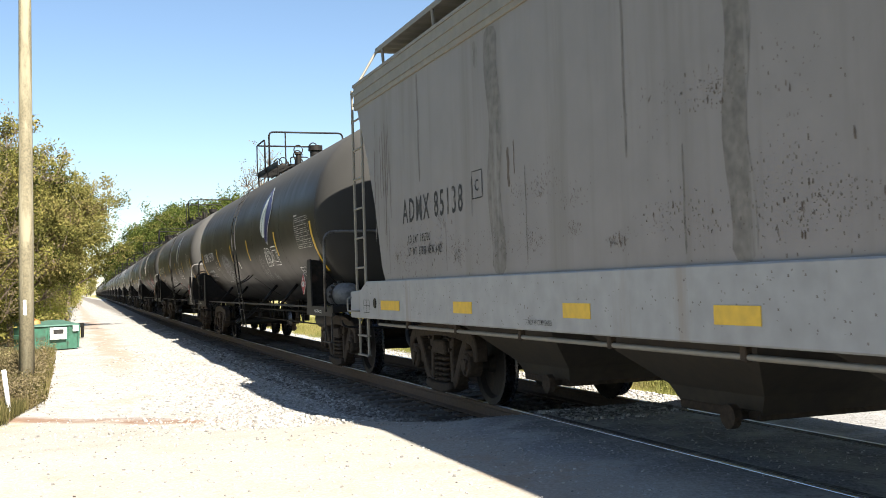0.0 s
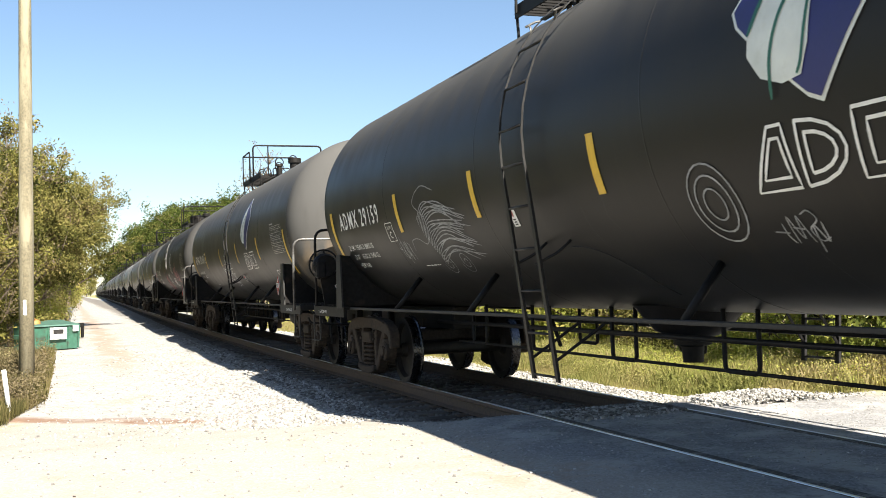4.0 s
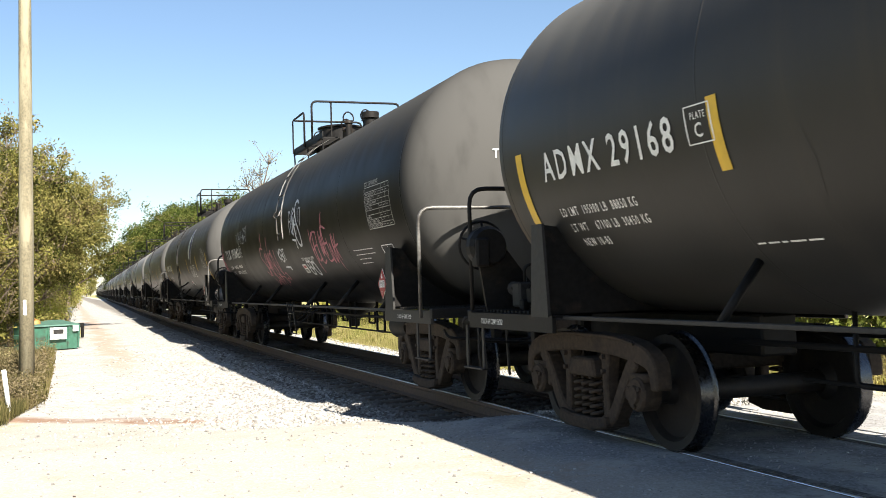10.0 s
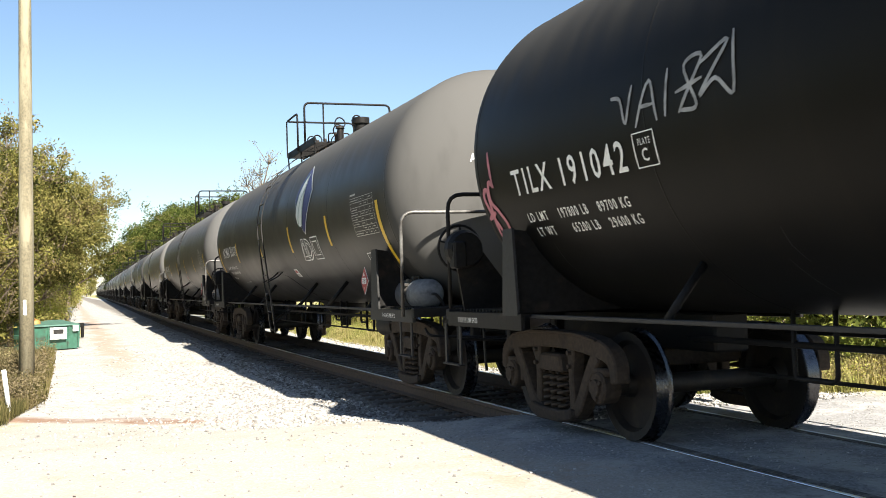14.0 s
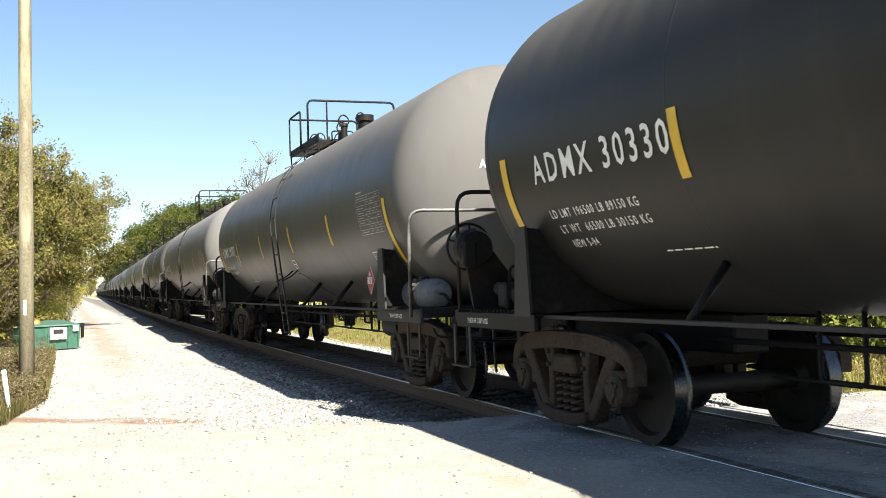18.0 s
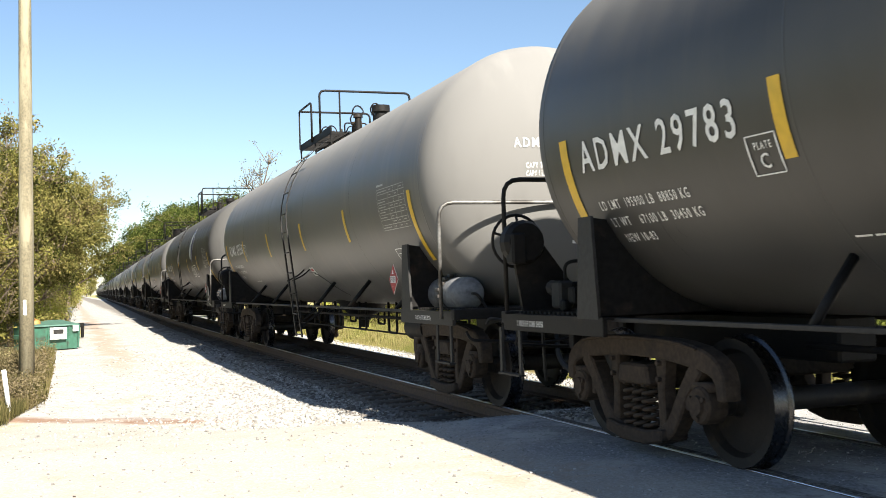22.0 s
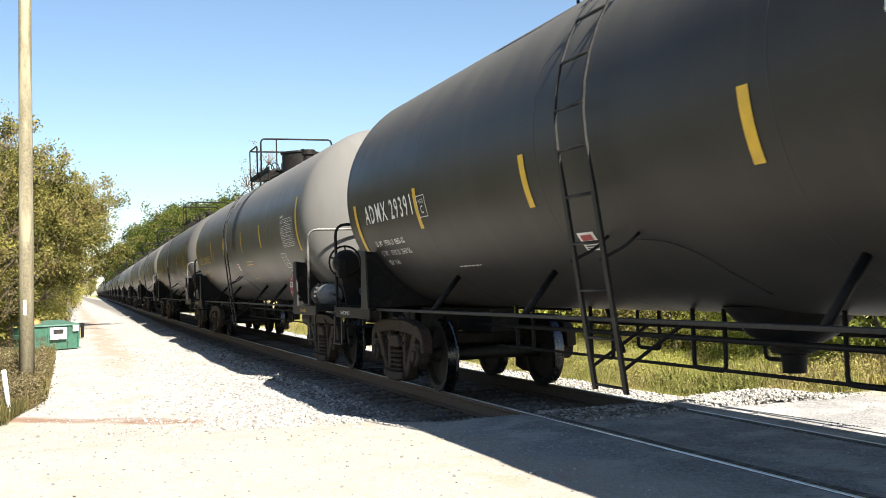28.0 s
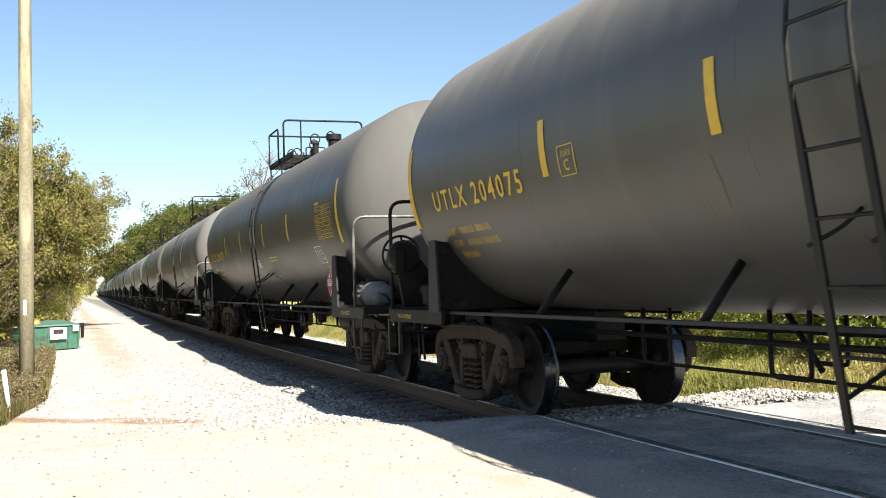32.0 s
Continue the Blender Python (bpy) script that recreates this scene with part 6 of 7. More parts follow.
    for k in (0, 1):
        ribbon(bm, [(4.13, 2.43 - 0.26 * k), (3.87, 2.43 - 0.26 * k)], 0.02, lambda p, q: Vector((-W - 0.004, p, q)))
        ribbon(bm, [(4.13 - 0.26 * k, 2.43), (4.13 - 0.26 * k, 2.17)], 0.02, lambda p, q: Vector((-W - 0.004, p, q)))
    part("plate_box", bm, "faded", car)
    on_sill = lambda p, q: Vector((-W - 0.040, p, q))
    bm = bmesh.new()
    for k in (0, 1, 2):
        ribbon(bm, [(8.02 - 0.14 * k, 1.19), (8.02 - 0.14 * k, 1.03)], 0.012, on_sill)
    for z in (1.19, 1.12, 1.03):
        ribbon(bm, [(8.02, z), (7.74, z)], 0.012, on_sill)
    part("sill_stencil", bm, "faded", car, "worn boxed stencil on the side sill")
    bm = bmesh.new()
    lathe(bm, [(-W - 0.045, 0.0), (-W - 0.045, 0.062), (-W - 0.036, 0.066), (-W - 0.036, 0.0)], 14, "x", (0, 7.50, 1.15))
    part("jacking_hole", bm, "steel", car, "dark round hole in the side sill")
    rs = random.Random(12)
    for k in range(16):
        y0, z0 = rs.uniform(6.55, 7.7), rs.uniform(2.6, 3.6)
        bm = bmesh.new()
        y0 = min(y0, 7.45)
        ribbon(bm, [(y0 + 0.01 * math.sin(q * 1.7 + k), z0 - q * rs.uniform(0.07, 0.14)) for q in range(8)], rs.uniform(0.008, 0.022), lambda p, q: Vector((-W - 0.002, p, q)))
        part("weather_streak", bm, "chip" if k % 3 == 0 else "streak", car, "dark scratch running down the sheet")
    lettering(car, "C", flat(4.06, 2.24), 0.11, "faded", None, "letter")
    lettering(car, "7 INCH HF COMP SHOES", lambda u, v: Vector((-W - 0.041, 2.9 - u, 1.0 + v)), 0.045, "faded", 0.5, "sill_stencil")
    bm = bmesh.new()
    rnd = random.Random(4)
    spots = [(rnd.uniform(-3.5, 6.6), rnd.choice((1.62, 1.7, 1.75, 1.85, 2.0, 2.15, 2.5)), rnd.uniform(0.06, 0.30)) for _ in range(46)]
    for k in range(2600):
        cy, cz, sp = rnd.choice(spots)
        y, z = cy + rnd.gauss(0, sp), max(1.46, cz + rnd.gauss(0, sp * 0.5))
        w = rnd.uniform(0.0015, 0.005) * (2.2 if rnd.random() < 0.08 else 1)
        h = w * rnd.uniform(0.7, 3.5)
        f = [bm.verts.new((-W - 0.003, y + a * w * rnd.uniform(0.6, 1.2), z + b * h * rnd.uniform(0.6, 1.2))) for a, b in ((-1, -1), (0.3, -1.1), (1, -0.6), (0.7, 1), (-0.2, 0.8), (-0.8, 0.5))]
        bm.faces.new(f)
    for k in range(500):
        y, z, w = rnd.uniform(-7, 8.3), rnd.uniform(0.99, 1.38), rnd.uniform(0.002, 0.006)
        f = [bm.verts.new((-W - 0.037, y + a * w, z + b * w * 1.6)) for a, b in ((-1, -1), (1, -0.6), (0.7, 1), (-0.8, 0.7))]
        bm.faces.new(f)
    tagged(part("chipped_paint", bm, "chip", car, "dark rust chips in the paint"), kind="stuff")
    for y0, w, z0, z1, mat in ((-0.08, 0.24, 1.44, 3.70, "streak"), (3.55, 0.30, 1.44, 3.70, "streak"), (5.7, 0.05, 2.5, 3.7, "streak"), (1.2, 0.03, 2.2, 3.72, "streak"), (-2.4, 0.10, 1.44, 3.7, "streak"),
                              (3.25, 0.05, 2.2, 2.55, "chip"), (3.12, 0.02, 2.3, 2.6, "chip"), (4.15, 0.03, 2.0, 2.36, "streak"), (2.9, 0.018, 1.5, 2.35, "streak"), (4.9, 0.016, 1.5, 2.0, "streak"), (6.9, 0.016, 1.5, 2.2, "streak"), (0.5, 0.02, 1.5, 2.2, "streak"), (3.95, 0.09, 3.4, 3.65, "streak"), (-1.3, 0.02, 1.5, 2.4, "streak")):
        bm = bmesh.new()
        ribbon(bm, [(y0 + 0.15 * w * math.sin(k), z1 + (z0 - z1) * k / 12) for k in range(13)], w, lambda p, q: Vector((-W - 0.002, p, q)))
        part("weather_streak", bm, mat, car, "dark grime streak")
    return car


M["chip"] = material("rusty_paint_chips", (0.10, 0.08, 0.065), 0.8, grain=20, amount=0.4, bump=0)
M["faded"] = material("faded_black_stencil", (0.02, 0.02, 0.02), 0.7, grain=10, amount=0.4, bump=0, stain=(0.15, 0.14, 0.13), stain_scale=6, stain_lo=0.56, stain_hi=0.68)
M["hopper_trim"] = material("beige_grey_hopper_trim", (0.2, 0.185, 0.155), 0.6, grain=8, amount=0.15, stain=(0.2, 0.17, 0.13), stain_scale=2)
M["hopper_sill"] = material("light_grey_sill_paint", (0.28, 0.285, 0.29), 0.55, grain=5, amount=0.12, bump=0.05, stain=(0.24, 0.22, 0.2), stain_scale=1.6, stain_lo=0.55, stain_hi=0.75, streak=True)
# dirty outlet steel, base lowered to carry the shade under the hopper
M["hopper_under"] = material("dirty_shaded_brown_steel", (0.035, 0.028, 0.02), 0.8, grain=10, amount=0.3, stain=(0.025, 0.02, 0.016), stain_scale=2)
M["streak"] = material("grime", (0.14, 0.13, 0.118), 0.7, grain=12, amount=0.3, bump=0, stain=(0.22, 0.21, 0.2), stain_scale=2.5, streak=True)
HOPPER = hopper_car()
CARS.append((HOPPER, HOPPER_Y))


# ---- plants ----
def foliage(name, colours, through_light=0.35):
    m = bpy.data.materials.new(name)
    m.use_nodes = True
    N, L = m.node_tree.nodes, m.node_tree.links
    N.remove(N["Principled BSDF"])
    geo = N.new("ShaderNodeNewGeometry")
    ramp = N.new("ShaderNodeValToRGB")
    ramp.color_ramp.interpolation = "LINEAR"
    while len(ramp.color_ramp.elements) < len(colours):
        ramp.color_ramp.elements.new(0.5)
    for i, c in enumerate(colours):
        ramp.color_ramp.elements[i].position = i / (len(colours) - 1)
        ramp.color_ramp.elements[i].color = (*c, 1)
    tc = N.new("ShaderNodeTexCoord")
    nz = N.new("ShaderNodeTexNoise")
    nz.inputs["Scale"].default_value = 0.55
    L.new(tc.outputs["Object"], nz.inputs["Vector"])
    add = N.new("ShaderNodeMath")
    add.operation = "ADD"
    calm = N.new("ShaderNodeMapRange")
    calm.inputs[3].default_value, calm.inputs[4].default_value = 0.22, 0.80
    L.new(geo.outputs["Random Per Island"], calm.inputs[0])
    L.new(calm.outputs[0], add.inputs[0])
    mul = N.new("ShaderNodeMath")
    mul.operation = "MULTIPLY_ADD"
    L.new(nz.outputs["Fac"], mul.inputs[0])
    mul.inputs[1].default_value, mul.inputs[2].default_value = 2.4, -1.2
    L.new(mul.outputs[0], add.inputs[1])
    sc = N.new("ShaderNodeMath")
    sc.operation, sc.use_clamp = "MULTIPLY", True
    L.new(add.outputs[0], sc.inputs[0])
    sc.inputs[1].default_value = 0.9
    L.new(sc.outputs[0], ramp.inputs[0])
    d, t, mix = N.new("ShaderNodeBsdfDiffuse"), N.new("ShaderNodeBsdfTranslucent"), N.new("ShaderNodeMixShader")
    mix.inputs[0].default_value = through_light
    L.new(ramp.outputs[0], d.inputs[0]), L.new(ramp.outputs[0], t.inputs[0])
    L.new(d.outputs[0], mix.inputs[1]), L.new(t.outputs[0], mix.inputs[2])
    L.new(mix.outputs[0], N["Material Output"].inputs[0])
    return m


M["leaves"] = foliage("olive_autumn_leaves", [(0.0369, 0.0426, 0.0123), (0.119, 0.116, 0.0344), (0.213, 0.19, 0.0623), (0.205, 0.156, 0.0779)], 0.3)
M["leaves_yellow"] = foliage("sunlit_yellow_olive_leaves", [(0.041, 0.0476, 0.0139), (0.143, 0.138, 0.0377), (0.254, 0.223, 0.0705), (0.238, 0.176, 0.0861)], 0.3)
M["leaves_brown"] = foliage("dry_brown_grey_leaves", [(0.0738, 0.0656, 0.0328), (0.148, 0.119, 0.0615), (0.213, 0.172, 0.102), (0.139, 0.111, 0.0779)])
M["leaves_green"] = foliage("green_leaves", [(0.0205, 0.0344, 0.00984), (0.0533, 0.0754, 0.018), (0.107, 0.119, 0.0303), (0.131, 0.119, 0.0451)])
M["bush"] = foliage("yellow_green_bush_leaves", [(0.20, 0.235, 0.055), (0.34, 0.37, 0.08), (0.46, 0.46, 0.115), (0.50, 0.41, 0.14)], 0.5)
M["grass"] = foliage("dry_yellow_green_grass", [(0.213, 0.226, 0.0697), (0.303, 0.295, 0.0984), (0.41, 0.361, 0.156), (0.361, 0.295, 0.156)], 0.5)
M["dry_grass"] = foliage("brown_dry_verge_grass", [(0.0738, 0.0697, 0.0287), (0.139, 0.123, 0.0492), (0.213, 0.172, 0.082), (0.18, 0.131, 0.0697)], 0.4)


def leaf_mesh(centres, per, spread, size, seed):
    """Small leaves in clumps round the given centres."""
    rs = np.random.RandomState(seed)
    c = np.repeat(np.asarray(centres, float), per, axis=0)
    p = c + rs.normal(0, 1, c.shape) * spread
    u = rs.normal(0, 1, p.shape)
    u /= np.linalg.norm(u, axis=1)[:, None]
    v = np.cross(u, rs.normal(0, 1, p.shape))
    v /= np.linalg.norm(v, axis=1)[:, None]
    s = size * rs.uniform(0.6, 1.3, (len(p), 1))
    quad = np.stack([p - u * s, p - v * s * 0.45, p + u * s, p + v * s * 0.45], 1).reshape(-1, 3)
    me = bpy.data.meshes.new("leaves")
    n = len(p)
    me.vertices.add(4 * n)
    me.vertices.foreach_set("co", quad.ravel())
    me.loops.add(4 * n)
    me.loops.foreach_set("vertex_index", np.arange(4 * n))
    me.polygons.add(n)
    me.polygons.foreach_set("loop_start", np.arange(0, 4 * n, 4))
    me.update()
    return me


def tree_parts(height, radius, clumps, per, size, seed, low=0.15, tight=0.085, twigs=3):
    """Trunk with limbs, and the leaves of the crown, as two meshes."""
    rs = random.Random(seed)
    bm = bmesh.new()
    lean = Vector((rs.uniform(-0.06, 0.06), rs.uniform(-0.06, 0.06), 1))
    trunk = [Vector((0, 0, -0.3)) + lean * (height * 0.8 * k / 6) + Vector((rs.uniform(-0.1, 0.1), rs.uniform(-0.1, 0.1), 0)) * k * 0.3 for k in range(7)]
    tube(bm, trunk, [0.02 * height * (1 - 0.12 * k) for k in range(7)], 7)
    centres = []
    limbs = 11
    for i in range(limbs):
        z = height * (low + (0.9 - low) * (i + 0.5) / limbs)
        a = rs.uniform(0, 6.283)
        reach = radius * (0.55 + 0.5 * math.sin(math.pi * min(1, (z / height) ** 0.8))) * rs.uniform(0.7, 1.1)
        base = trunk[0] + lean * z * 0.9
        tip = Vector((math.cos(a) * reach, math.sin(a) * reach, z + height * 0.10 * rs.uniform(0.3, 1.4)))
        mid = base.lerp(tip, 0.5) + Vector((0, 0, height * 0.05 * rs.uniform(-0.5, 1)))
        tube(bm, [base, mid, tip], [0.007 * height, 0.005 * height, 0.002 * height], 5)
        for k in range(twigs):
            tw = mid.lerp(tip, rs.uniform(0.2, 1)) + Vector((rs.gauss(0, 1), rs.gauss(0, 1), abs(rs.gauss(0, 1)))) * radius * 0.28
            tube(bm, [mid.lerp(tip, 0.5), tw], [0.003 * height, 0.001 * height], 4)
            centres.append(tw)
        centres += [mid.lerp(tip, q) for q in (0.3, 0.6, 0.9, 1.0)]
    while len(centres) < clumps:
        t, ph = rs.uniform(0, 6.283), rs.uniform(-1, 1)
        q = rs.uniform(0.45, 1.0) ** 0.5
        z = height * (low + (1 - low) * (0.5 + 0.5 * ph * q))
        r = radius * q * math.sqrt(max(0, 1 - ph * ph)) * (0.8 + 0.35 * noise.noise(Vector((math.cos(t) * 2, math.sin(t) * 2, z * 0.4 + seed))))
        centres.append(Vector((math.cos(t) * r, math.sin(t) * r, z)))
    return mesh_of(bm, 60), leaf_mesh([tuple(c) for c in centres], per, radius * tight, size, seed)


def plant(name, meshes, mat, x, y, z, turn_z, scale, label, cat, group=""):
    t = thing(name, label, cat, pose(x, y, z, 0, 0, turn_z) @ Matrix.Diagonal((*scale, 1)), group)
    part("trunk", meshes[0], "bark", t)
    part("crown", meshes[1], mat, t)
    return t


KINDS = [tree_parts(8.0, 2.6, 250, 96, 0.070, 40 + k, low=0.03, tight=0.062, twigs=4) for k in range(4)]
TWIGGY = tree_parts(8.0, 2.2, 90, 12, 0.07, 57, low=0.1, twigs=9)
TALL = [tree_parts(13.0, 4.6, 520, 60, 0.15, 60 + k, low=0.1) for k in range(2)]
CROWNED = tree_parts(8.0, 3.0, 280, 96, 0.075, 47, low=0.3, tight=0.06, twigs=5)
SHRUB = [tree_parts(2.6, 1.5, 170, 60, 0.043, 80 + k, low=0.0) for k in range(3)]
BARE = tree_parts(8.5, 1.8, 120, 7, 0.07, 91, low=0.45, twigs=8)

rnd = random.Random(9)
# wall of trees along the gravel way: x, y, height
for x, y, h in ((-3.4, 24, 4.9), (-3.3, 27.5, 5.3), (-3.8, 31, 6.5), (-2.2, 35, 6.3), (-3.6, 40, 7.9), (-2.2, 43, 6.9), (-2.8, 49, 8.6), (-2.3, 53, 7.7), (-2.6, 60, 9.0),
                (-2.0, 64, 7.4), (-2.7, 72, 9.4), (-2.0, 80, 7.8), (-2.4, 92, 9.0), (-1.8, 104, 8.0), (-1.7, 130, 8.5), (-1.2, 165, 8.5), (-0.7, 205, 9), (0.0, 260, 9.5), (0.9, 340, 10), (2.2, 450, 11), (8.0, 520, 13), (11.5, 620, 14)):
    k = rnd.randrange(4)
    f = h / 8.0
    mat, tint = rnd.choice((("leaves", "olive-green"), ("leaves", "olive-green"), ("leaves_yellow", "yellow-olive"), ("leaves_yellow", "yellow-olive")))
    plant("tree", KINDS[k], mat, x, y, ground_z(x, y), rnd.uniform(0, 360), (f * rnd.uniform(0.9, 1.15), f * rnd.uniform(0.9, 1.15), f),
          tint + " autumn tree with small leaves beside the gravel", "tree", "trees along the gravel way")
for x, y, h in ((-1.3, 39, 6.0), (-0.8, 46, 6.8), (-0.1, 56, 7.4)):
    f = h / 8.0
    plant("tree", CROWNED, "leaves", x, y, ground_z(x, y), rnd.uniform(0, 360), (f, f, f), "olive-green autumn tree overhanging the gravel way", "tree", "trees along the gravel way")
# thin half-bare trees among them, their twigs above the rest
for x, y, h in ((-2.55, 26, 5.6), (-3.0, 30, 6.7), (-2.9, 23.2, 5.2), (-1.9, 38, 7.4), (-2.1, 33, 5.0), (-1.5, 47, 7.6)):
    f = h / 8.0
    plant("tree", TWIGGY, "leaves_brown", x, y, ground_z(x, y), rnd.uniform(0, 360), (f * 0.8, f * 0.8, f), "thin half-bare brown tree with open twigs", "tree", "trees along the gravel way")
# low growth before them
for x, y, h in ((-2.5, 22, 1.7), (-2.9, 26, 2.0), (-2.4, 19.0, 1.5), (-1.3, 41, 2.4), (-1.2, 46, 2.4), (-1.1, 57, 2.6), (-1.0, 72, 2.8), (-1.0, 90, 3.0), (-0.9, 110, 3.0), (-0.6, 140, 3.2), (-0.2, 180, 3.5), (0.5, 230, 3.6), (-2.3, 16.8, 1.2)):
    k = rnd.randrange(3)
    f = h / 2.6
    plant("shrub", SHRUB[k], "bush" if rnd.random() < 0.5 else "leaves", x, y, ground_z(x, y), rnd.uniform(0, 360), (f, f, f), "yellow-green leafy shrub at the edge of the gravel", "shrub", "shrubs along the gravel way")
# woods beyond the train
for x, y, h in ((9.5, 62, 5.8), (12.5, 78, 8.0), (11.0, 95, 8.6), (15.5, 104, 10.8), (13.5, 125, 11.0), (20, 118, 11.0), (17, 150, 13.0), (25, 140, 12.0), (12, 175, 12.0), (22, 185, 13.5), (10.5, 230, 12.0), (14, 300, 13.0),
                (12.4, 118, 10.6), (15.5, 128, 12.4), (18.5, 122, 12.4), (13.4, 150, 13.0), (16, 166, 15.0), (13.0, 195, 14.0), (21.5, 130, 13.0)):
    k = rnd.randrange(2)
    f = h / 13.0
    plant("tree", TALL[k], "leaves_green", x, y, ground_z(x, y), rnd.uniform(0, 360), (f * 1.05, f * 1.05, f), "green broad-crowned tree beyond the track", "tree", "woods beyond the track")
plant("tree", BARE, "leaves_brown", 10.9, 62, ground_z(11, 62), 40, (0.9, 0.9, 1.12), "thin half-bare tree beyond the track", "tree")
# bushes on the far side of the track
for i in range(34):
    y = 6.5 + i * 1.25 + rnd.uniform(-0.4, 0.4)
    x = 11.0 + rnd.uniform(-0.7, 2.0) + 0.02 * y
    k = rnd.randrange(3)
    f = rnd.uniform(0.85, 1.45)
    plant("shrub", SHRUB[k], "bush", x, y, ground_z(x, y) - 0.1, rnd.uniform(0, 360), (f, f, f), "sunlit yellow-green bush beyond the track", "shrub", "bushes beyond the track")


def grass_field(name, count, spot, height, seed, label, edge=None, mat="grass"):
    """Blades of grass; spot(rs) gives x and y."""
    rs = np.random.RandomState(seed)
    xy = np.array([spot(rs) for _ in range(count)])
    z = np.array([ground_z(x, y) for x, y in xy])
    patchy = np.array([noise.noise(Vector((x * 0.7, y * 0.7, seed))) + 0.5 * noise.noise(Vector((x * 2.1, y * 2.1, seed))) for x, y in xy])
    h = height * rs.uniform(0.35, 1.25, count) * np.clip(0.85 + 0.8 * patchy, 0.3, 1.5)
    if edge is not None:
        h *= np.clip((xy[:, 0] - edge) / 0.7, 0.3, 1.0)
    a = rs.uniform(0, 6.283, count)
    lean = rs.uniform(0.0, 0.35, count) * h
    w = rs.uniform(0.0008, 0.0018, count) * (1 + 0.045 * xy[:, 1])
    px, py = np.cos(a + 1.57) * w, np.sin(a + 1.57) * w
    tip = np.stack([xy[:, 0] + np.cos(a) * lean, xy[:, 1] + np.sin(a) * lean, z + h], 1)
    mid = np.stack([xy[:, 0] + np.cos(a) * lean * 0.35, xy[:, 1] + np.sin(a) * lean * 0.35, z + h * 0.6], 1)
    l0 = np.stack([xy[:, 0] - px, xy[:, 1] - py, z - 0.02], 1)
    l1 = np.stack([xy[:, 0] + px, xy[:, 1] + py, z - 0.02], 1)
    off = np.stack([px * 0.7, py * 0.7, 0 * px], 1)
    co = np.stack([l0, l1, mid + off, tip, mid - off], 1).reshape(-1, 3)
    me = bpy.data.meshes.new("grass")
    me.from_pydata(co.tolist(), [], [tuple(range(5 * i, 5 * i + 5)) for i in range(count)])
    tagged(part(name, me, mat), label, "grass", kind="stuff")


grass_field("tall_grass", 170000, lambda rs: (7.75 + rs.gamma(1.5, 0.9), 9.6 + rs.gamma(1.3, 9.0)), 0.34, 3, "tall dry yellow-green grass beyond the track", 7.7)
grass_field("verge_grass", 20000, lambda rs: (lambda y: (-0.78 + 0.42 * min(1.0, max(0.0, (y - 15.0) / 3.5)) - rs.gamma(1.2, 0.7), y))(14.6 + rs.gamma(1.5, 4.0)), 0.22, 5, "ragged dry brown grass round the pole", None, "dry_grass")


def weeds(name, count, spot, height, size, mat, seed, label):
    """Low leafy weeds: many small clumps of leaves over the ground."""
    rs = np.random.RandomState(seed)
    c = []
    for _ in range(count):
        x, y = spot(rs)
        h = height * (0.4 + 0.9 * abs(noise.noise(Vector((x * 0.45, y * 0.45, seed)))) * 1.6)
        c += [(x + rs.normal(0, 0.06), y + rs.normal(0, 0.06), ground_z(x, y) + h * (k + 0.6 * rs.rand()) / 3) for k in range(3)]
    tagged(part(name, leaf_mesh(c, 9, 0.085, size, seed), mat), label, "weeds", kind="stuff")


weeds("weeds", 9000, lambda rs: (7.95 + rs.gamma(1.9, 0.8), 9.6 + rs.gamma(1.3, 9.0)), 0.42, 0.016, "grass", 73, "fine dry weeds among the grass beyond the track")
weeds("weeds", 9000, lambda rs: (8.2 + rs.gamma(1.9, 0.9), 9.6 + rs.gamma(1.3, 9.0)), 0.45, 0.016, "bush", 71, "sunlit leafy weeds among the grass beyond the track")
weeds("weeds", 1300, lambda rs: (-0.5 - rs.gamma(1.3, 0.7), 16.4 + rs.gamma(1.3, 4.0)), 0.5, 0.024, "leaves_brown", 72, "dry olive-brown weeds round the foot of the pole")


# ---- loose stones ----
def stone_field(name, count, spot, size, seed, mat, label, heap=0.0):
    rs = np.random.RandomState(seed)
    base = np.array([(1, 0, -0.3), (-0.5, 0.85, -0.3), (-0.5, -0.85, -0.3), (0.5, 0.6, 0.5), (-0.8, 0.1, 0.45), (0.35, -0.65, 0.55)])
    tri = [(0, 1, 3), (1, 4, 3), (1, 2, 4), (2, 5, 4), (2, 0, 5), (0, 3, 5), (3, 4, 5), (0, 2, 1)]
    co, faces = [], []
    for i in range(count):
        x, y = spot(rs)
        s = size * rs.uniform(0.5, 1.4)
        a = rs.uniform(0, 6.283)
        c, sn = math.cos(a), math.sin(a)
        p = base * s * rs.uniform(0.7, 1.25, (1, 3)) + rs.normal(0, 0.12 * s, base.shape)
        q = np.stack([p[:, 0] * c - p[:, 1] * sn + x, p[:, 0] * sn + p[:, 1] * c + y, p[:, 2] + ground_z(x, y) + 0.15 * s + heap * rs.rand() * math.exp(-((x - TRACK_X - 2.05) / 0.55) ** 2)], 1)
        faces += [tuple(6 * i + k for k in f) for f in tri]
        co.append(q)
    me = bpy.data.meshes.new("stones")
    me.from_pydata(np.concatenate(co).tolist(), [], faces)
    tagged(part(name, me, mat), label, "stones", kind="stuff")


def beside(rs, lo, hi, y0, scale):
    y = y0 + rs.gamma(1.2, scale)
    x = rs.uniform(lo, hi) if rs.rand() < 0.6 else (lo - rs.gamma(1.0, 0.5) if lo < -2 else hi)
    return TRACK_X + bend(y)[0] + x, y


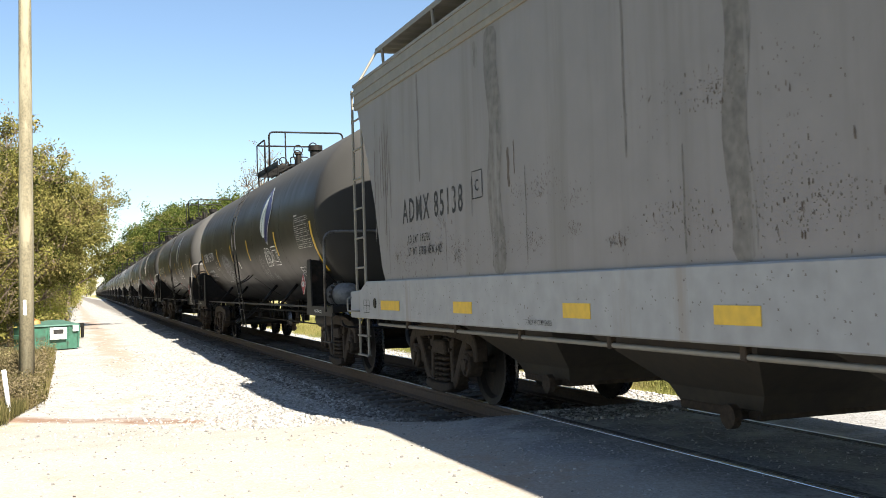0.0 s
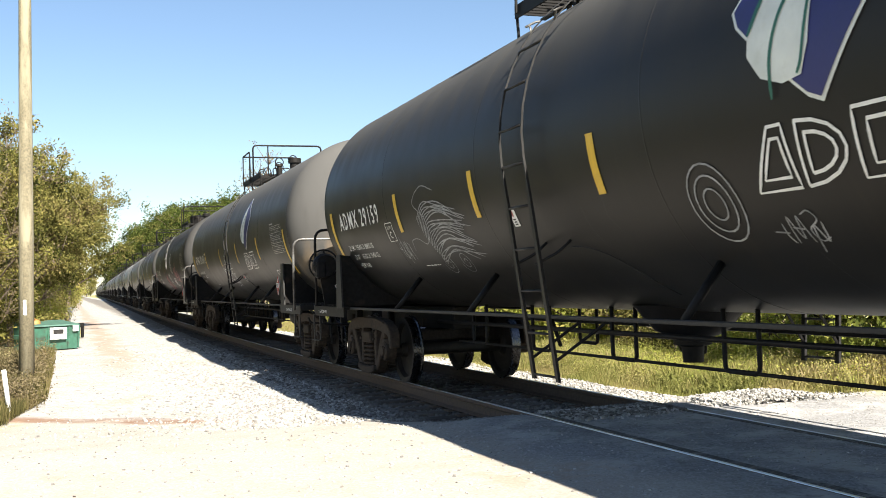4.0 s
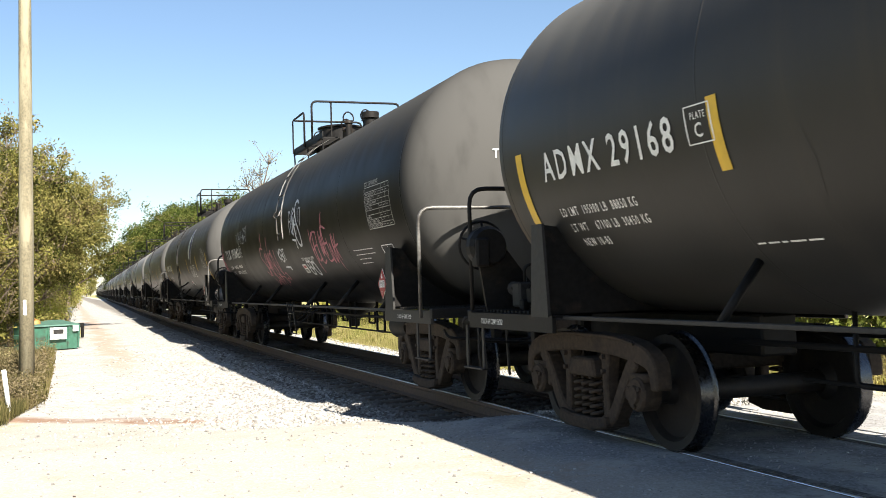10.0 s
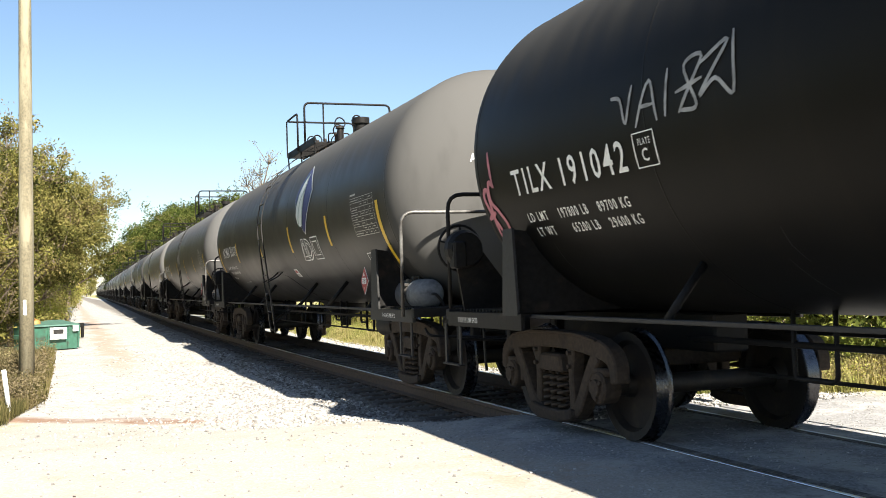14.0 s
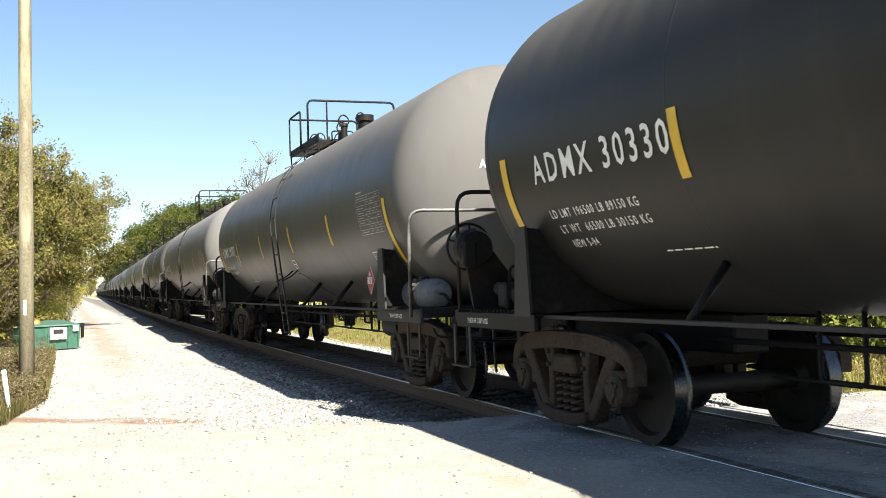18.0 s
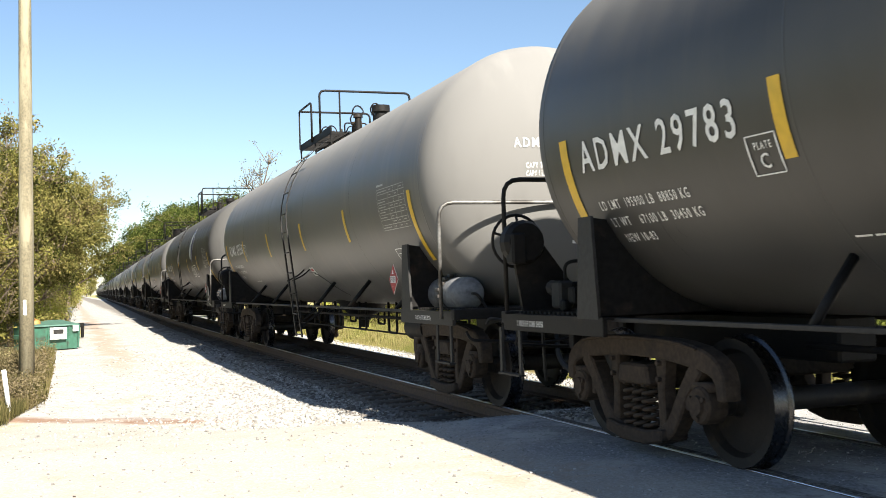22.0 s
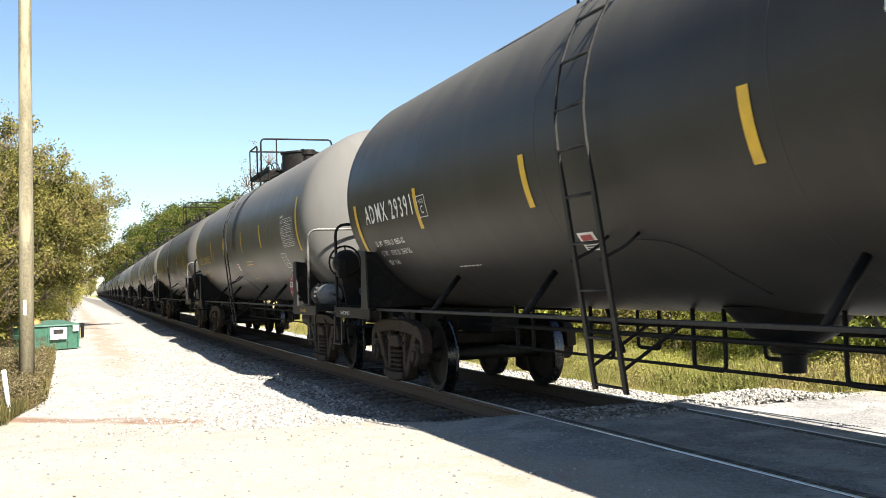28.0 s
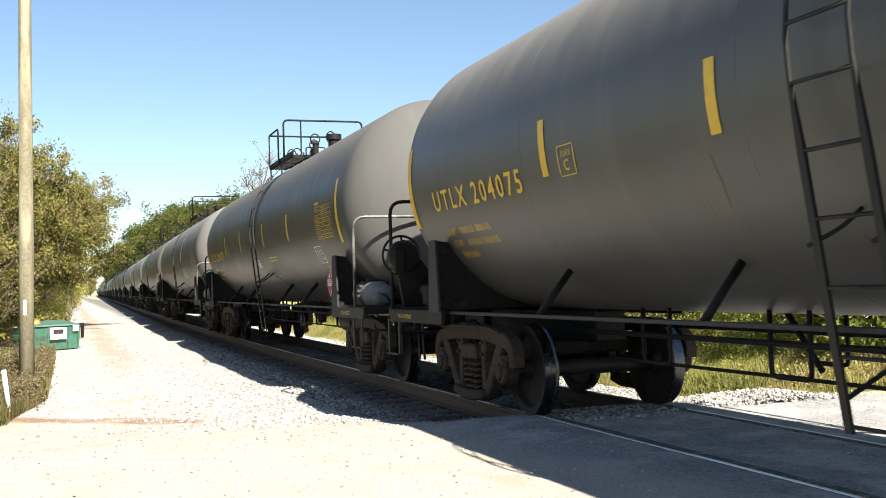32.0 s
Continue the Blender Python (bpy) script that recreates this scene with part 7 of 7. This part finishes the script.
stone_field("ballast", 9000, lambda rs: beside(rs, -2.9, -1.5, 10.9, 8.0), 0.022, 7, "stone", "loose white limestone ballast beside the rail")
stone_field("ballast", 4500, lambda rs: beside(rs, -1.9, -0.85, 10.6, 8.0), 0.026, 17, "dirty_stone", "grimy grey ballast beside the rail")
stone_field("ballast", 4500, lambda rs: beside(rs, -0.68, 0.68, 10.0, 5.0), 0.034, 8, "dirty_stone", "grimy grey ballast between the rails")
stone_field("ballast", 1500, lambda rs: (TRACK_X - 0.62 + 1.24 * rs.rand(), 9.0 + 1.5 * rs.beta(2.0, 2.0)), 0.024, 28, "stone", "pale stones spilled between the rails at the crossing")
stone_field("ballast", 1100, lambda rs: beside(rs, -0.6, 0.68, 9.2, 0.7), 0.028, 18, "dirty_stone", "pale stones spilled between the rails at the crossing")
stone_field("ballast", 14000, lambda rs: (TRACK_X + 1.1 + abs(rs.normal(0.9, 0.5)), 9.3 + rs.gamma(1.5, 1.6)), 0.021, 9, "stone", "low heap of white limestone ballast beyond the track", 0.10)
stone_field("ballast", 3500, lambda rs: beside(rs, 0.85, 2.6, 10.6, 9.0), 0.036, 19, "stone", "white limestone ballast along the far rail")
stone_field("pebbles", 3600, lambda rs: (rs.uniform(-1.2, 3.6), 4.0 + rs.gamma(1.8, 6.5)), 0.012, 10, "stone", "scattered pebbles on the gravel way")
stone_field("gravel", 3200, lambda rs: (rs.uniform(3.2, 8.5), 5.5 + 4.6 * rs.rand() ** 0.7), 0.0075, 13, "road_stone", "fine loose gravel on the crossing")
stone_field("twigs", 60, lambda rs: (rs.uniform(-1.0, 4.2), 6.6 + rs.gamma(2.0, 3.5)), 0.010, 12, "tie", "dark chips and twigs scattered on the dirt")


# ---- beside the way ----
bm = bmesh.new()
tube(bm, [(-0.74, 20, -0.6), (-0.70, 20, 2.5), (-0.66, 20, 6.0), (-0.62, 20, 9.2)], [0.135, 0.125, 0.11, 0.10], 16)
pole = tagged(part("utility_pole", bm, "wood", smooth=60), "weathered wooden utility pole standing in the grass", "utility pole")
bm = bmesh.new()
box(bm, -0.765, -0.715, 19.865, 19.872, 1.05, 1.32)
part("tag", bm, "white", pole, "small pale metal tag")
bm = bmesh.new()
tube(bm, [(-0.80, 15.5, -0.2), (-0.86, 15.5, 0.38)], 0.032, 8)
tagged(part("marker_post", bm, "white", smooth=60), "short white leaning marker post in the grass", "post")
bm = bmesh.new()
box(bm, -1.58, -1.42, 35.0, 35.1, -0.3, 0.55, 0.01)
tagged(part("marker_post", bm, "white"), "white board post beside the dumpster", "post")


def dumpster():
    d = thing("dumpster", "green steel dumpster with a pale lid and white sign", "dumpster", pose(-0.58, 34.6, ground_z(-0.5, 34.6) - 0.06, 0, 0, 24))
    bm = bmesh.new()
    prism(bm, [(-0.6, 0.08), (-0.72, 0.80), (0.6, 0.92), (0.6, 0.08)], -0.88, 0.60, 0.015)
    body = part("body", bm, "green", d)
    for x in (-0.84, -0.34, 0.30, 0.62):
        bm = bmesh.new()
        prism(bm, [(-0.635, 0.10), (-0.745, 0.79), (-0.70, 0.79), (-0.60, 0.10)], x - 0.025, x + 0.025, 0.005)
        part("rib", bm, "green", body)
    for x in (-0.90, 0.68):
        bm = bmesh.new()
        box(bm, x - 0.05, x + 0.05, -0.5, 0.45, 0.42, 0.56, 0.01)
        part("fork_pocket", bm, "green", d)
    bm = bmesh.new()
    prism(bm, [(-0.78, 0.80), (-0.76, 0.845), (0.62, 0.965), (0.62, 0.92)], -0.90, 0.62, 0.008)
    part("lid", bm, "green_lid", d, "closed pale green lid")
    bm = bmesh.new()
    box(bm, -0.32, 0.20, -0.765, -0.752, 0.40, 0.76)
    sign = part("sign", bm, "white", d, "white sign with a dark mark")
    bm = bmesh.new()
    prism(bm, [(-0.775, 0.56), (-0.775, 0.70), (-0.768, 0.70), (-0.768, 0.56)], -0.22, 0.10)
    part("mark", bm, "frame_grey", sign)
    bm = bmesh.new()
    box(bm, 0.40, 0.58, -0.765, -0.752, 0.62, 0.80)
    part("sticker", bm, "white", d, "small white sticker")
    bm = bmesh.new()
    box(bm, 0.66, 0.84, -0.62, -0.45, 0.72, 0.86, 0.02)
    box(bm, 0.76, 0.84, -0.60, -0.50, 0.40, 0.74, 0.02)
    part("handle", bm, "steel", d, "black bent handle")
    for x in (-0.6, 0.5):
        for y in (-0.45, 0.45):
            bm = bmesh.new()
            box(bm, x - 0.06, x + 0.06, y - 0.06, y + 0.06, -0.02, 0.09)
            part("foot", bm, "steel", d)


M["green_lid"] = material("faded_green_lid", (0.06, 0.13, 0.10), 0.5, grain=8, amount=0.2)
M["orange"] = material("faded_orange_plastic", (0.451, 0.197, 0.0574), 0.6, grain=8, amount=0.2)
bm = bmesh.new()
lathe(bm, [(0.0, 0.0), (0.01, 0.16), (0.10, 0.20), (0.19, 0.16), (0.24, 0.06), (0.27, 0.0)], 10, "z")
for v in bm.verts:
    v.co += Vector((noise.noise(v.co * 5), noise.noise(v.co * 5 + Vector((9, 0, 0))), 0)) * 0.05
tagged(part("bag", bm, "orange", smooth=50), "crumpled orange plastic bag on the dumpster", "bag").matrix_basis = pose(-1.0, 34.2, 0.45)
bm = bmesh.new()
tube(bm, [(0.02, 52, -0.5), (0.02, 52, 0.62)], 0.03, 6)
lathe(bm, [(51.93, 0.0), (51.93, 0.13), (51.97, 0.13), (51.97, 0.0)], 14, "y", (0.02, 0, 0.72))
tagged(part("marker_post", bm, "white", smooth=40), "small pale round marker on a post among shrubs", "post")
dumpster()


def motions():
    """All that moves: the train, and its wheels as they roll."""
    ts = [round(0.1 * k, 1) for k in range(321)]
    for i, (car, y) in enumerate(CARS):
        walk(car, [(t, on_track(y - run(t))) for t in range(33)])
        if i < 11 or car == HOPPER:
            for w in car.children:
                if w.name.startswith("wheelset"):
                    at = w.matrix_basis.translation.copy()
                    walk(w, [(t, pose(at.x, at.y, at.z, math.degrees((run(t) - run(0)) / 0.457))) for t in ts])


motions()
